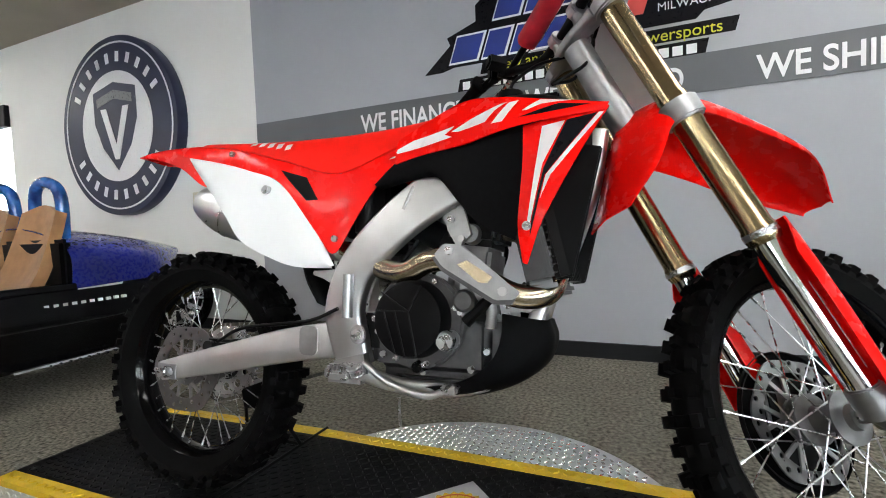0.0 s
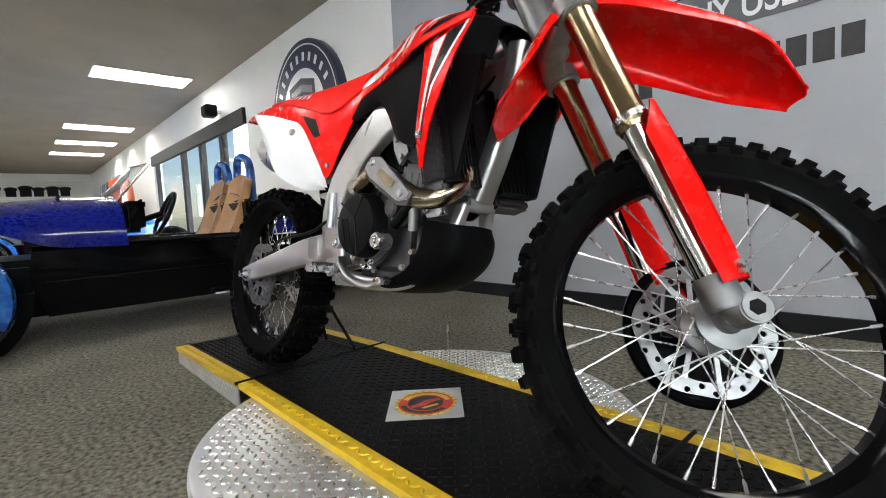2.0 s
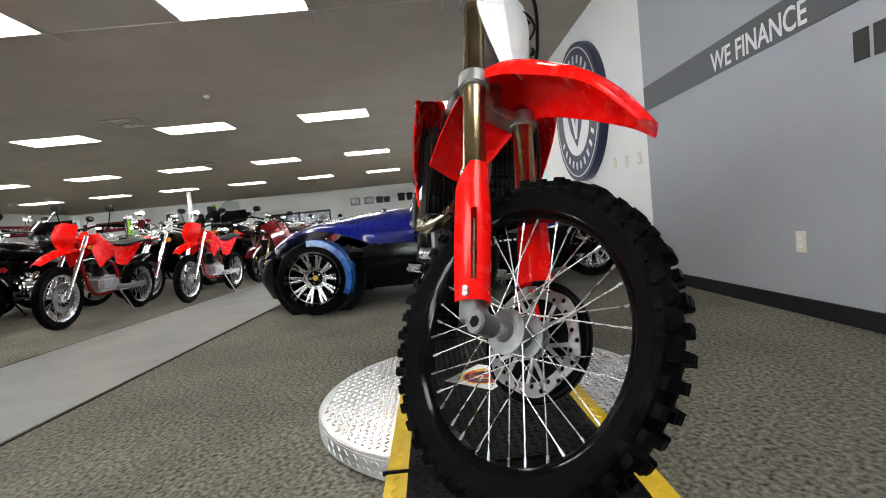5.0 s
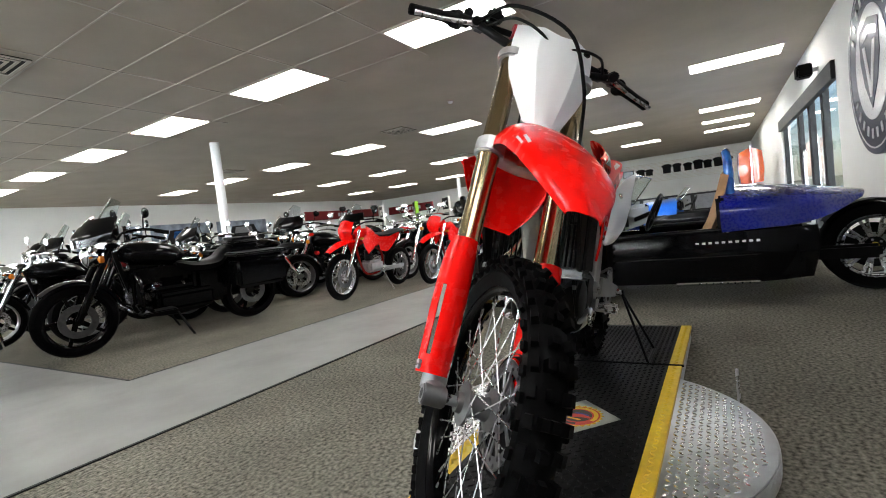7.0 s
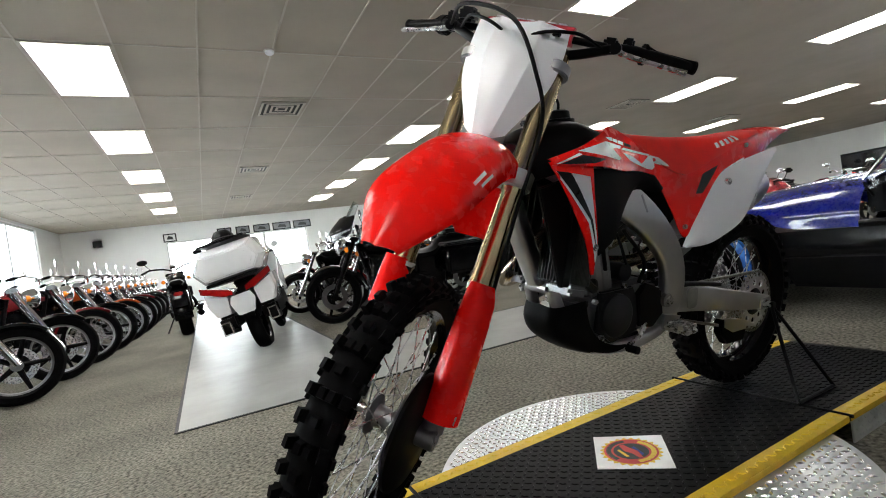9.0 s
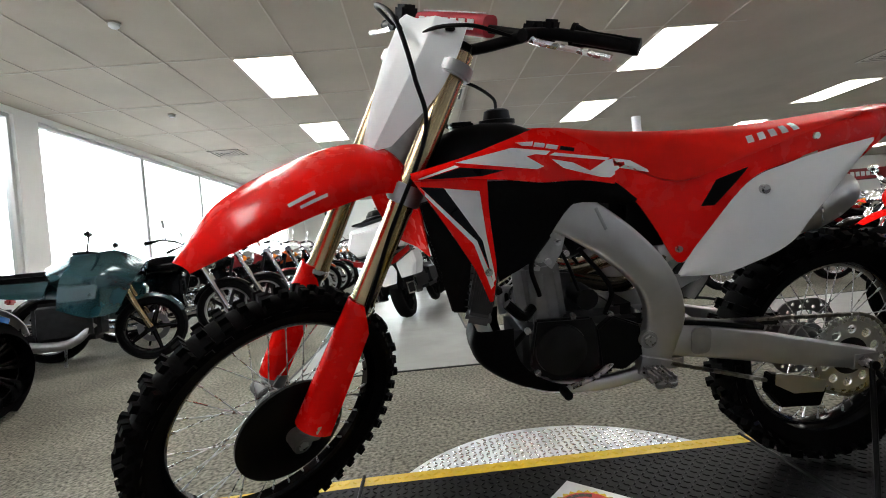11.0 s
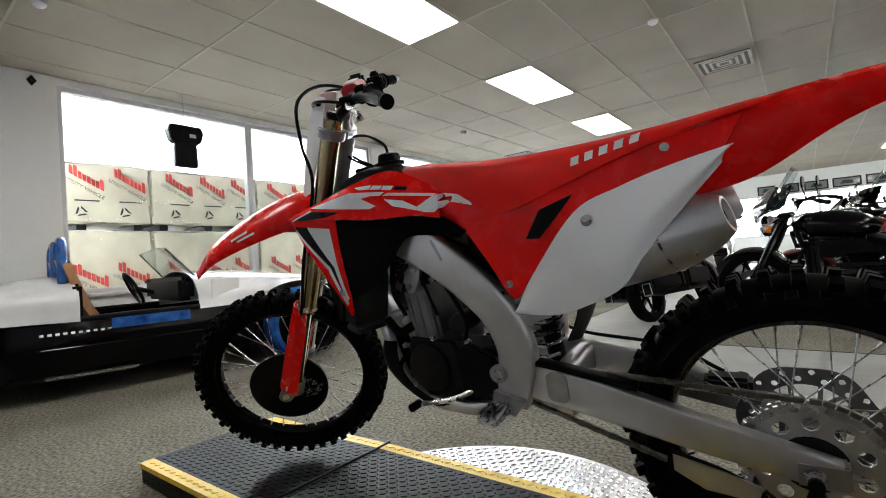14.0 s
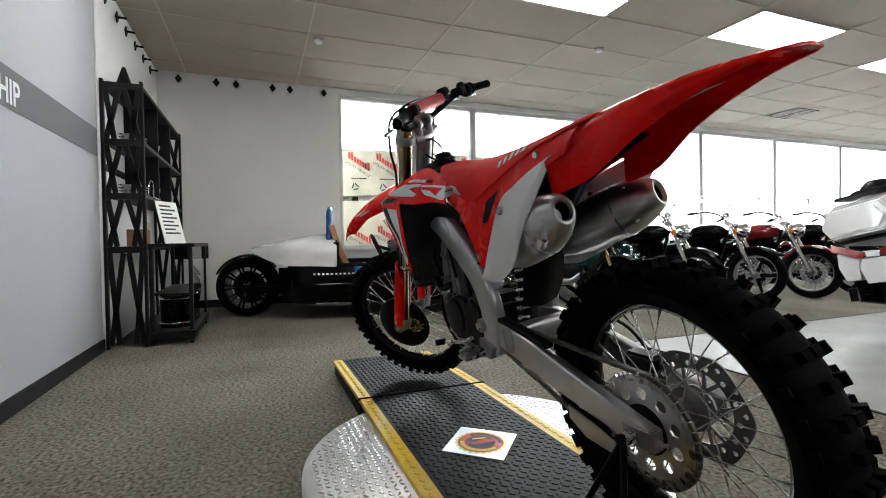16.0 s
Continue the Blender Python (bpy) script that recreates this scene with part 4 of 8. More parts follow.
for sv in (-1, 1):
    v = .104 * sv
    fk = S("fork_tube", lathe([(0, .70), (.0275, .70), (.029, .705), (.0315, .712), (.0315, .728), (.0285, .735), (.0285, .955), (.030, .96), (.030, 1.03), (.0275, 1.035), (.0275, 1.315), (.026, 1.325), (0, 1.325)], 32, "z", bm=None), GOLD, bike, "bronze anodised upper fork tube")
    fk.data.transform(STEER @ Matrix.Translation(A0 + EF * .030 + Vector((0, v, 0))) @ frame_of(AX) @ STEER.inverted())
    S("fork_cap", cyl(leg(1.326, v), leg(1.345, v), .021, seg=8, bevel=.003), BLACK, fk)
    S("wiper_ring", lathe([(.0325, -.006), (.0325, .006), (.029, .006), (.029, -.006)], 28, "z", closed=True), STEEL, fk).data.transform(STEER @ Matrix.Translation(leg(.72, v)) @ frame_of(AX) @ STEER.inverted())
    S("fork_slider", cyl(leg(.385, v), leg(.702, v), .0243, seg=28), CHROME, fk, "chromed fork slider")
    lug = cyl(leg(.425, v), leg(.372, v), .0295, seg=24, bevel=.003)
    lug = tube([leg(.385, v, .034), leg(.362, v, .052)], [.027, .025], n=4, seg=14, bm=lug)
    lug = cyl(FA + Vector((0, v - .028, 0)), FA + Vector((0, v + .026, 0)), .0235, seg=24, bevel=.003, bm=lug)
    S("axle_lug", lug, LUG, fk, "cast aluminium axle lug")
    S("axle_nut", cyl(FA + Vector((0, v + .024 * sv, 0)), FA + Vector((0, v + .0285 * sv, 0)), .0125, seg=6), BLACK if sv < 0 else STEEL, fk)
    # guard: a half shell round the front and outer side
    b = bmesh.new()
    rows = []
    for i in range(17):
        t = i / 16
        h = .405 + t * .325
        rad = .037 + .006 * math.sin(t * 2.4) - .004 * t + (.010 * (1 - t) ** 2 if sv > 0 else 0)
        row = []
        for j in range(13):
            a = radians(-105 + 210 * j / 12)
            wide = 1.0 if i < 14 else 1.0 - (i - 13) * .16
            a *= wide
            d = EF * math.cos(a) * (rad + .006) + Vector((0, sv, 0)) * (math.sin(a) * rad + .010)
            row.append((leg(h, v) + d, d.normalized()))
        rows.append(row)
    vo = [[b.verts.new(p) for p, d in r] for r in rows]
    vi = [[b.verts.new(p - d * .0035) for p, d in r] for r in rows]
    hole = lambda i, j: sv < 0 and j == 8 and 2 <= i <= 9
    for i in range(16):
        for j in range(12):
            if hole(i, j):
                for (a_, c_), (e_, f_) in (((i, j), (i + 1, j)), ((i + 1, j), (i + 1, j + 1)), ((i + 1, j + 1), (i, j + 1)), ((i, j + 1), (i, j))):
                    ni = {((i, j), (i + 1, j)): (i, j - 1), ((i + 1, j), (i + 1, j + 1)): (i + 1, j), ((i + 1, j + 1), (i, j + 1)): (i, j + 1), ((i, j + 1), (i, j)): (i - 1, j)}[((a_, c_), (e_, f_))]
                    if not hole(*ni):
                        b.faces.new((vo[a_][c_], vo[e_][f_], vi[e_][f_], vi[a_][c_]))
                continue
            b.faces.new((vo[i][j], vo[i + 1][j], vo[i + 1][j + 1], vo[i][j + 1]))
            b.faces.new((vi[i][j], vi[i][j + 1], vi[i + 1][j + 1], vi[i + 1][j]))
    for i in range(16):
        for j in (0, 12):
            b.faces.new((vo[i][j], vi[i][j], vi[i + 1][j], vo[i + 1][j]))
    for j in range(12):
        for i in (0, 16):
            b.faces.new((vo[i][j], vo[i][j + 1], vi[i][j + 1], vi[i][j]))
    gd = S("fork_guard", b, RED, bike, "red plastic fork guard")
    for h in (.415, .425):
        S("guard_bolt", cyl(leg(h, v + .045 * sv, .05), leg(h, v + .052 * sv, .052), .006, seg=8), STEEL, gd)
# triple clamps
for nm, h, th in (("lower_clamp", .995, .045), ("top_clamp", 1.285, .030)):
    cl = None
    for sv in (-1, 1):
        cl = cyl(leg(h - th / 2, .104 * sv), leg(h + th / 2, .104 * sv), .040, seg=28, bevel=.004, bm=cl)
    o = sweep([leg(h, -.085, .012), leg(h, 0, -.004), leg(h, .085, .012)], roundrect(th * .8, .055, .3), 12, up=AX, bm=cl)
    S(nm, o, CAST, bike, "cast aluminium triple clamp")
P("head_tube", cyl(A0 + AX * .98, A0 + AX * 1.27, .031, seg=24), CAST)

# handlebar
BC = A0 + AX * 1.335 + EF * .012
def hb(du, v, dw):
    return (BC.x + du, v, BC.z + dw)


bar = S("handlebar", tube([hb(-.145, -.405, .035), hb(-.105, -.30, .045), hb(-.07, -.23, .045), hb(-.01, -.135, .012), hb(0, -.06, 0), hb(0, .06, 0), hb(-.01, .135, .012), hb(-.07, .23, .045), hb(-.105, .30, .045), hb(-.145, .405, .035)], .0125, n=50, seg=14), BLACK, bike, "black tapered handlebar")
S("crossbar", tube([hb(-.055, -.20, .045), hb(-.045, 0, .052), hb(-.055, .20, .045)], .009), BLACK, bar)
pad = sweep([hb(-.050, -.115, .054), hb(-.045, 0, .056), hb(-.050, .115, .054)], roundrect(.046, .050, .35), 10, up=(0, 0, 1))
pd = S("bar_pad", pad, PADRED, bar, "red and white foam bar pad")
for k in range(7):
    S("letter_bar", box_bm(hb(-.0225 - .0, -.095 + k * .028, .045), hb(-.0195, -.095 + k * .028 + .018, .067)), DECAL, pd, smooth=False)
    S("letter_bar", box_bm(hb(-.060, -.095 + k * .028, .079), hb(-.034, -.095 + k * .028 + .018, .0815)), DECAL, pd, smooth=False)
for sv in (-1, 1):
    gp = [hb(-.152, .415 * sv, .034), hb(-.118, .29 * sv, .045)]
    S("grip", tube(gp, [.0165, .0155, .0160, .0155, .0165, .024], n=20, seg=16), RUBBER, bar, "black rubber grip")
    S("bar_end", cyl(hb(-.153, .418 * sv, .034), hb(-.151, .412 * sv, .034), .0168, seg=16, bevel=.001), BLACK, bar)
    S("grip_flange", cyl(hb(-.120, .292 * sv, .045), hb(-.117, .284 * sv, .045), .026, seg=20), RUBBER, bar)
    pc = box_bm(hb(-.125, .205 * sv - .018, .035), hb(-.070, .205 * sv + .018, .070), .006)
    cyl(hb(-.085, .225 * sv, .045), hb(-.030, .225 * sv, .042), .014, seg=12, bm=pc)
    S("lever_perch", pc, BLACK, bar)
    S("lever", tube([hb(-.045, .215 * sv, .040), hb(-.050, .26 * sv, .030), hb(-.075, .33 * sv, .022), hb(-.085, .40 * sv, .014)], [.008, .007, .0055, .0075], n=14, seg=8), STEEL, bar, "silver hand lever")
    S("bar_clamp", cyl(hb(0, .045 * sv - .014, 0), hb(0, .045 * sv + .014, 0), .023, seg=16, bevel=.003), CAST, bar)
    S("riser", cyl(hb(.008, .045 * sv, -.05), hb(0, .045 * sv, -.005), .016, seg=14), CAST, bar)
S("brake_reservoir", box_bm(hb(-.070, -.20, .055), hb(-.020, -.155, .092), .008), BLACK, bar, "black brake fluid reservoir")
S("kill_switch", box_bm(hb(-.105, .235, .03), hb(-.075, .262, .075), .005), BLACK, bar)
S("kill_switch", box_bm(hb(-.115, -.262, .03), hb(-.085, -.235, .085), .005), BLACK, bar)
S("throttle_housing", cyl(hb(-.112, -.285, .045), hb(-.104, -.262, .045), .028, seg=18, bevel=.004), BLACK, bar)
for sv, q in ((1, .0), (-1, .01)):
    S("cable", tube([hb(-.05, .20 * sv, .035), hb(.045, .13 * sv, .055 + q), hb(.075, .02 * sv, .02), hb(.03, -.02 * sv, -.12), hb(-.05, 0, -.19)], .0042, n=30, seg=8), BLACK, bar)
S("brake_hose", tube([hb(-.03, -.22, .045), hb(.07, -.15, .085), hb(.125, .0, .06), hb(.135, .085, -.05), hb(.135, .125, -.16), (FA.x - .245, .135, .83), (FA.x - .175, .140, .66), (FA.x - .11, .14, .56), (FA.x - .10, .10, .45), (FA.x - .055, .08, .385)], .0052, n=60, seg=8), BLACK, bar, "black front brake hose")

# number plate
PC = A0 + AX * 1.19 + EF * .075
def npt(h, v, d=0):
    p = A0 + AX * h + EF * (.066 + d)
    return (p.x, v, p.z)


O_ = [npt(1.378, .118, -.008), npt(1.30, .122, -.010), npt(1.21, .110, -.006), npt(1.08, .052, .010)]
Q_ = [npt(1.372, .050, .026), npt(1.29, .058, .034), npt(1.20, .048, .036), npt(1.055, .020, .030)]
Z_ = [npt(1.362, 0, .030), npt(1.28, 0, .040), npt(1.19, 0, .041), npt(1.05, 0, .034)]
blend = lambda p, q, k: [tuple(b_[i] + (c_[i] - b_[i]) * k for i in range(3)) for b_, c_ in zip(p, q)]
half = [O_, blend(O_, Q_, .5), blend(Q_, O_, .06), blend(Q_, Z_, .10)]
np_ = S("number_plate", loft(half + [Z_] + [both(r_, -1) for r_ in half[::-1]], 20, 32, .003, side=(1, 0, .5)), WHITE, bike, "plain white front number plate")
S("strap_slot", box_bm((npt(1.355, .085, .007)[0] - .004, .082, npt(1.355, 0, .007)[2] - .004), (npt(1.355, .085, .007)[0] + .010, .102, npt(1.355, 0, .007)[2] + .005), .002), BLACK, np_)

# front fender
C = [(.908, 0, .828), (.80, 0, .912), (.63, 0, .972), (.48, 0, .992), (.385, 0, .945), (.345, 0, .82), (.315, 0, .69)]
E_ = [(.892, .036, .815), (.785, .096, .872), (.635, .104, .905), (.50, .108, .915), (.42, .112, .872), (.375, .100, .775), (.325, .066, .69)]
def fender_rail(k):
    """A line from nose to tail, k of the way from the crown (0) to the edge (1), on a rounded section."""
    a = math.pi / 2 * k
    f, g = math.sin(a) ** .9, math.cos(a) ** .75 if k < 1 else 0.0
    return [(c_[0] + (e_[0] - c_[0]) * f, e_[1] * f, e_[2] + (c_[2] - e_[2]) * g) for c_, e_ in zip(C, E_)]


HALF = [fender_rail(k) for k in (1, .9, .78, .64, .48, .30, .14)]
FENDER = HALF + [C] + [both(r_, -1) for r_ in HALF[::-1]]
fen = S("front_fender", loft(FENDER, 40, 24, .0032, side=(.3, 0, 1)), RED, bike, "glossy red front fender")
for sv in (-1, 1):
    for s0, t0, t1 in ((.13, .27, .335), (.20, .25, .31)):
        q = (s0, s0 + .034) if sv > 0 else (1 - s0 - .034, 1 - s0)
        S("fender_decal", loft(FENDER, 8, 2, .0006, side=(.3, 0, 1), s0=q[0], s1=q[1], t0=t0, t1=t1, lift=.0009), DECAL, fen, "white dash decal")

# aluminium chassis
for sv in (-1, 1):
    sec = roundrect(.042, .104, .26)
    P("frame_spar", sweep(both([(.285, .040, .945), (.20, .085, .90), (.09, .118, .838), (-.02, .128, .778), (-.12, .130, .705), (-.205, .126, .615), (-.238, .120, .52), (-.222, .114, .44), (-.205, .108, .385)], sv), sec, 44, up=(0, 1, 0), scales=[.9, 1, 1.05, 1, .95, .9, .95, .9, .8]), ALU, bike, "bare aluminium perimeter frame spar")
    P("weld_seam", sweep(both([(-.056, .1290, .800), (-.080, .1300, .748)], sv), roundrect(.047, .009, .45), 6, up=(0, 1, 0)), CAST, bike, "weld seam on the frame")
    P("frame_cradle", sweep(both([(-.205, .105, .385), (-.15, .104, .365), (-.06, .100, .352), (.06, .088, .358), (.14, .072, .390), (.19, .058, .46), (.225, .045, .56)], sv), roundrect(.028, .034, .35), 30, up=(0, 1, 0)), ALU)
    P("subframe", tube(both([(-.16, .055, .82), (-.35, .075, .88), (-.62, .085, .945), (-.75, .07, .955)], sv), .011), CAST)
    P("subframe_strut", tube(both([(-.235, .095, .62), (-.40, .085, .75), (-.58, .080, .925)], sv), .010), CAST)
    P("panel_bracket", slab([(-.245, .615), (-.335, .610), (-.335, .600), (-.30, .592), (-.252, .562)], min(.092 * sv, .104 * sv), max(.092 * sv, .104 * sv), "y", .002), CAST)
    P("frame_boss", cyl((-.187, .128 * sv, .462), (-.187, .150 * sv, .462), .022, seg=20, bevel=.003), CAST)
    P("pivot_bolt", cyl((-.187, .150 * sv, .462), (-.187, .158 * sv, .462), .014, seg=6), STEEL)
    P("frame_tab", slab([(-.235, .66), (-.205, .69), (-.215, .63), (-.24, .625)], .118 * sv, .130 * sv, "y"), CAST)
    P("frame_bolt", cyl((-.222, .130 * sv, .655), (-.222, .142 * sv, .655), .011, seg=10), DARKCAST)
    P("engine_hanger", slab([(.00, .775), (.05, .77), (.075, .69), (.045, .66), (.02, .70)], .090 * sv, .102 * sv, "y"), CAST)
    for c_ in ((.035, .755), (.03, .725), (.055, .68)):
        P("hanger_bolt", cyl((c_[0], .100 * sv, c_[1]), (c_[0], .112 * sv, c_[1]), .008, seg=8), STEEL)
    P("peg_bracket", slab([(-.25, .40), (-.17, .42), (-.16, .375), (-.22, .36)], .10 * sv, .125 * sv, "y"), CAST)
    pg = P("footpeg", box_bm((-.215, min(.125 * sv, .205 * sv), .372), (-.160, max(.125 * sv, .205 * sv), .390), .005), STEEL, bike, "toothed steel footpeg")
    for k in range(5):
        P("peg_tooth", box_bm((-.214 + .011 * k, min(.135 * sv, .2 * sv), .3905), (-.209 + .011 * k, max(.135 * sv, .2 * sv), .400)), STEEL, pg)
P("down_tube", sweep([(.335, 0, .925), (.315, 0, .80), (.275, 0, .68), (.232, 0, .575)], roundrect(.062, .050, .3), 16, up=(0, 1, 0)), ALU)
P("cross_member", cyl((.226, -.042, .560), (.226, .042, .560), .018), ALU)

# skid plate
K = [(.232, .0, .510), (.244, 0, .465), (.225, 0, .41), (.15, 0, .358), (.05, 0, .334), (-.06, 0, .334), (-.10, 0, .340)]
K1 = [(.226, .062, .508), (.234, .068, .465), (.210, .074, .415), (.14, .082, .366), (.05, .094, .340), (-.06, .094, .340), (-.10, .090, .345)]
K2 = [(.145, .098, .520), (.145, .104, .475), (.13, .106, .43), (.09, .108, .39), (.03, .112, .365), (-.05, .110, .355), (-.10, .104, .352)]
P("skid_plate", loft([K2, K1, K, both(K1, -1), both(K2, -1)], 30, 18, .004, side=(.2, 0, -1)), CARBON, bike, "black plastic skid plate")

# swing arm
for sv in (-1, 1):
    P("swing_arm", sweep(both([(-.205, .085, .445), (-.27, .108, .444), (-.40, .118, .421), (-.56, .122, .382), (-.70, .124, .350), (-.775, .124, .333)], sv), roundrect(.034, .080, .18), 30, up=(0, 1, 0), scales=[.95, 1.06, 1.04, .92, .76, .66]), ALU, bike, "brushed aluminium swing arm")
    P("axle_block", box_bm((-.79, min(.105 * sv, .143 * sv), .312), (-.715, max(.105 * sv, .143 * sv), .358), .004), CAST)
    P("axle_bolt", cyl((-.741, .143 * sv, .335), (-.741, .160 * sv, .335), .016, seg=6, bevel=.002), STEEL)
    P("adjuster_bolt", cyl((-.79, .124 * sv, .333), (-.815, .124 * sv, .333), .006, seg=8), STEEL)
P("swing_bridge", sweep([(-.33, -.115, .44), (-.335, 0, .445), (-.33, .115, .44)], roundrect(.07, .05, .3), 10, up=(0, 0, 1)), CAST)
P("warning_label", box_bm((-.66, .1385, .338), (-.59, .1392, .372)), TAGW, bike, "white printed label", smooth=False)
P("chain_slider", sweep([(-.21, .098, .492), (-.30, .098, .490), (-.42, .098, .470), (-.50, .098, .455)], roundrect(.03, .014, .3), 12, up=(0, 1, 0)), BLACK)
ch = None
def chain_run(p0, p1, bm):
    p0, p1 = Vector(p0), Vector(p1)
    n = int((p1 - p0).length / .0159)
    for k in range(n):
        c = p0.lerp(p1, (k + .5) / n)
        b = box_bm((-.0085, -.0065 if k % 2 else -.0045, -.005), (.0085, .0065 if k % 2 else .0045, .005), .0015, 1)
        d = p1 - p0
        b.transform(Matrix.Translation(c) @ Matrix.Rotation(-math.atan2(d.z, d.x), 4, "Y"))
        bm = merge(bm, b)
    return bm


ch = chain_run((-.735, .082, .452), (-.16, .082, .487), ch)
ch = chain_run((-.745, .082, .219), (-.16, .082, .408), ch)
for k in range(20):
    a0, a1 = radians(90 + k * 9), radians(99 + k * 9)
    ch = chain_run((-.741 + .117 * math.cos(a0), .082, .335 + .117 * math.sin(a0)), (-.741 + .117 * math.cos(a1), .082, .335 + .117 * math.sin(a1)), ch)
P("chain", ch, mat("chain_steel", (0.16, 0.15, 0.13), 0.4, 0.9, var=0.3, scale=60), bike, "dull steel drive chain")
P("chain_guide", slab([(-.60, .29), (-.52, .315), (-.515, .262), (-.55, .215), (-.66, .205), (-.675, .26)], .068, .098, "y", .004), CARBON, bike, "black chain guide block")
P("guide_plate", slab([(-.61, .30), (-.53, .318), (-.53, .285), (-.58, .255), (-.66, .25), (-.67, .28)], .0985, .102, "y"), ALU)
P("chain_cover", slab([(-.10, .53), (-.06, .50), (-.07, .40), (-.13, .385), (-.18, .42), (-.17, .50)], .092, .112, "y", .004), BLACK)
cal = box_bm((-.66, -.092, .385), (-.575, -.045, .425), .008)
cyl((-.64, -.10, .405), (-.64, -.088, .405), .016, seg=14, bm=cal)
P("rear_caliper", cal, DARKCAST, bike, "rear brake caliper")
P("rear_brake_hose", tube([(-.61, -.095, .42), (-.50, -.128, .463), (-.32, -.130, .487), (-.24, -.125, .52)], .0045), BLACK)
fc = box_bm((FA.x - .075, .062, FA.z - .02), (FA.x - .035, .105, FA.z + .10), .010)
cyl((FA.x - .055, .10, FA.z + .06), (FA.x - .055, .112, FA.z + .06), .016, seg=14, bm=fc)
S("front_caliper", fc, DARKCAST, bike, "front brake caliper behind the fork")
S("caliper_bracket", slab([(FA.x - .07, FA.z + .09), (FA.x + .01, FA.z + .03), (FA.x + .01, FA.z - .03), (FA.x - .07, FA.z - .01)], .066, .078, "y", .003), CAST)

LEFT_SHAPES = (
    (DECAL, [(.273, .927), (.146, .949), (.052, .937), (.064, .929), (.132, .938), (.186, .925), (.179, .921), (.073, .905), (.091, .900)]),
    (DECAL, [(.056, .928), (.042, .933), (-.094, .912), (-.085, .907)]),
    (DECAL, [(.052, .919), (0, .908), (-.04, .887), (-.082, .907), (-.107, .910), (-.147, .902), (-.135, .895), (-.185, .878), (-.188, .872), (-.122, .887), (-.088, .868), (-.065, .871), (.026, .898)]),
    (DECAL, [(.352, .900), (.273, .922), (.265, .918), (.343, .899)]),
    (BDECAL, [(.338, .899), (.263, .917), (.169, .904), (.217, .896), (.310, .897)]),
    (DECAL, [(0.363, .892), (0.350, .885), (0.237, .761), (0.204, .659), (0.211, .650), (0.245, .755)]),
    (BDECAL, [(0.348, .884), (0.301, .878), (0.229, .800), (0.227, .760), (0.206, .674), (0.237, .761)]),
    (DECAL, [(0.299, .877), (0.224, .865), (0.217, .779), (0.200, .671), (0.206, .664), (0.225, .760), (0.228, .801)]),
    (DECAL, [(.135, .960), (.090, .960), (.095, .950), (.120, .952)]), (DECAL, [(.087, .958), (.061, .954), (.066, .945), (.093, .949)]),
    (DECAL, [(.057, .953), (.029, .948), (.035, .939), (.063, .944)]), (BDECAL, [(.023, .947), (-.011, .940), (-.007, .932), (.029, .938)]))
RIGHT_SHAPES = (
    (DECAL, [(-.127, .872), (-.056, .905), (.048, .922), (.040, .914), (-.039, .894), (-.083, .880), (.026, .904), (.045, .895), (-.109, .874)]),
    (DECAL, [(.042, .908), (.087, .928), (.158, .945), (.172, .946), (.120, .918), (.125, .910), (.061, .904)]),
    (DECAL, [(.140, .902), (.176, .944), (.198, .945), (.165, .901)]),
    (DECAL, [(.205, .916), (.240, .937), (.300, .925), (.270, .925), (.243, .924), (.215, .915)]),
    (BDECAL, [(.199, .903), (.278, .920), (.335, .909), (.243, .903)]),
    (DECAL, [(0.244, .882), (0.288, .886), (0.246, .807), (0.219, .683), (0.215, .691), (0.232, .805)]),
    (BDECAL, [(0.291, .887), (0.346, .893), (0.250, .784), (0.229, .700), (0.221, .670), (0.221, .687), (0.248, .799)]),
    (DECAL, [(0.348, .893), (0.358, .893), (0.261, .783), (0.241, .740), (0.235, .716), (0.252, .784)]))
SHELLS = {}

# seat, tank, bodywork
ST = [(.062, 0, .998), (-.02, 0, .993), (-.13, 0, .977), (-.27, 0, .967), (-.42, 0, .966), (-.58, 0, .972), (-.72, 0, .984), (-.785, 0, .985)]
SH = [(.055, .050, .990), (-.02, .060, .982), (-.13, .066, .967), (-.27, .078, .957), (-.42, .088, .956), (-.58, .094, .962), (-.72, .084, .976), (-.78, .06, .982)]
SS = [(.035, .070, .975), (-.03, .085, .958), (-.13, .098, .932), (-.27, .112, .912), (-.42, .120, .925), (-.58, .122, .947), (-.71, .105, .966), (-.78, .07, .977)]
SB = [(.02, .078, .962), (-.045, .100, .938), (-.13, .114, .893), (-.26, .128, .846), (-.40, .130, .884), (-.56, .128, .931), (-.70, .108, .960), (-.775, .072, .972)]
seat = P("seat", loft([SB, SS, SH, ST, both(SH, -1), both(SS, -1), both(SB, -1)], 44, 26, .006, side=(0, 0, 1)), SEATRED, bike, "long red grained vinyl seat")
tank = [(.33, 0, .965), (.25, 0, 1.005), (.14, 0, 1.015), (.05, 0, .99)]
t1_ = [(.33, .07, .945), (.25, .085, .985), (.14, .09, .995), (.05, .085, .968)]
t2_ = [(.33, .10, .86), (.25, .125, .88), (.14, .12, .89), (.05, .11, .87)]
P("fuel_tank", loft([t2_, t1_, tank, both(t1_, -1), both(t2_, -1)], 16, 14, .006, side=(0, 0, 1)), BLACK, bike, "black plastic fuel tank")
cap = P("fuel_cap", lathe([(0, .030), (.022, .030), (.030, .026), (.034, .006), (.044, .004), (.044, -.006), (0, -.006)], 28, "z", (.137, 0, 1.018)), BLACK, bike, "black ribbed fuel cap")
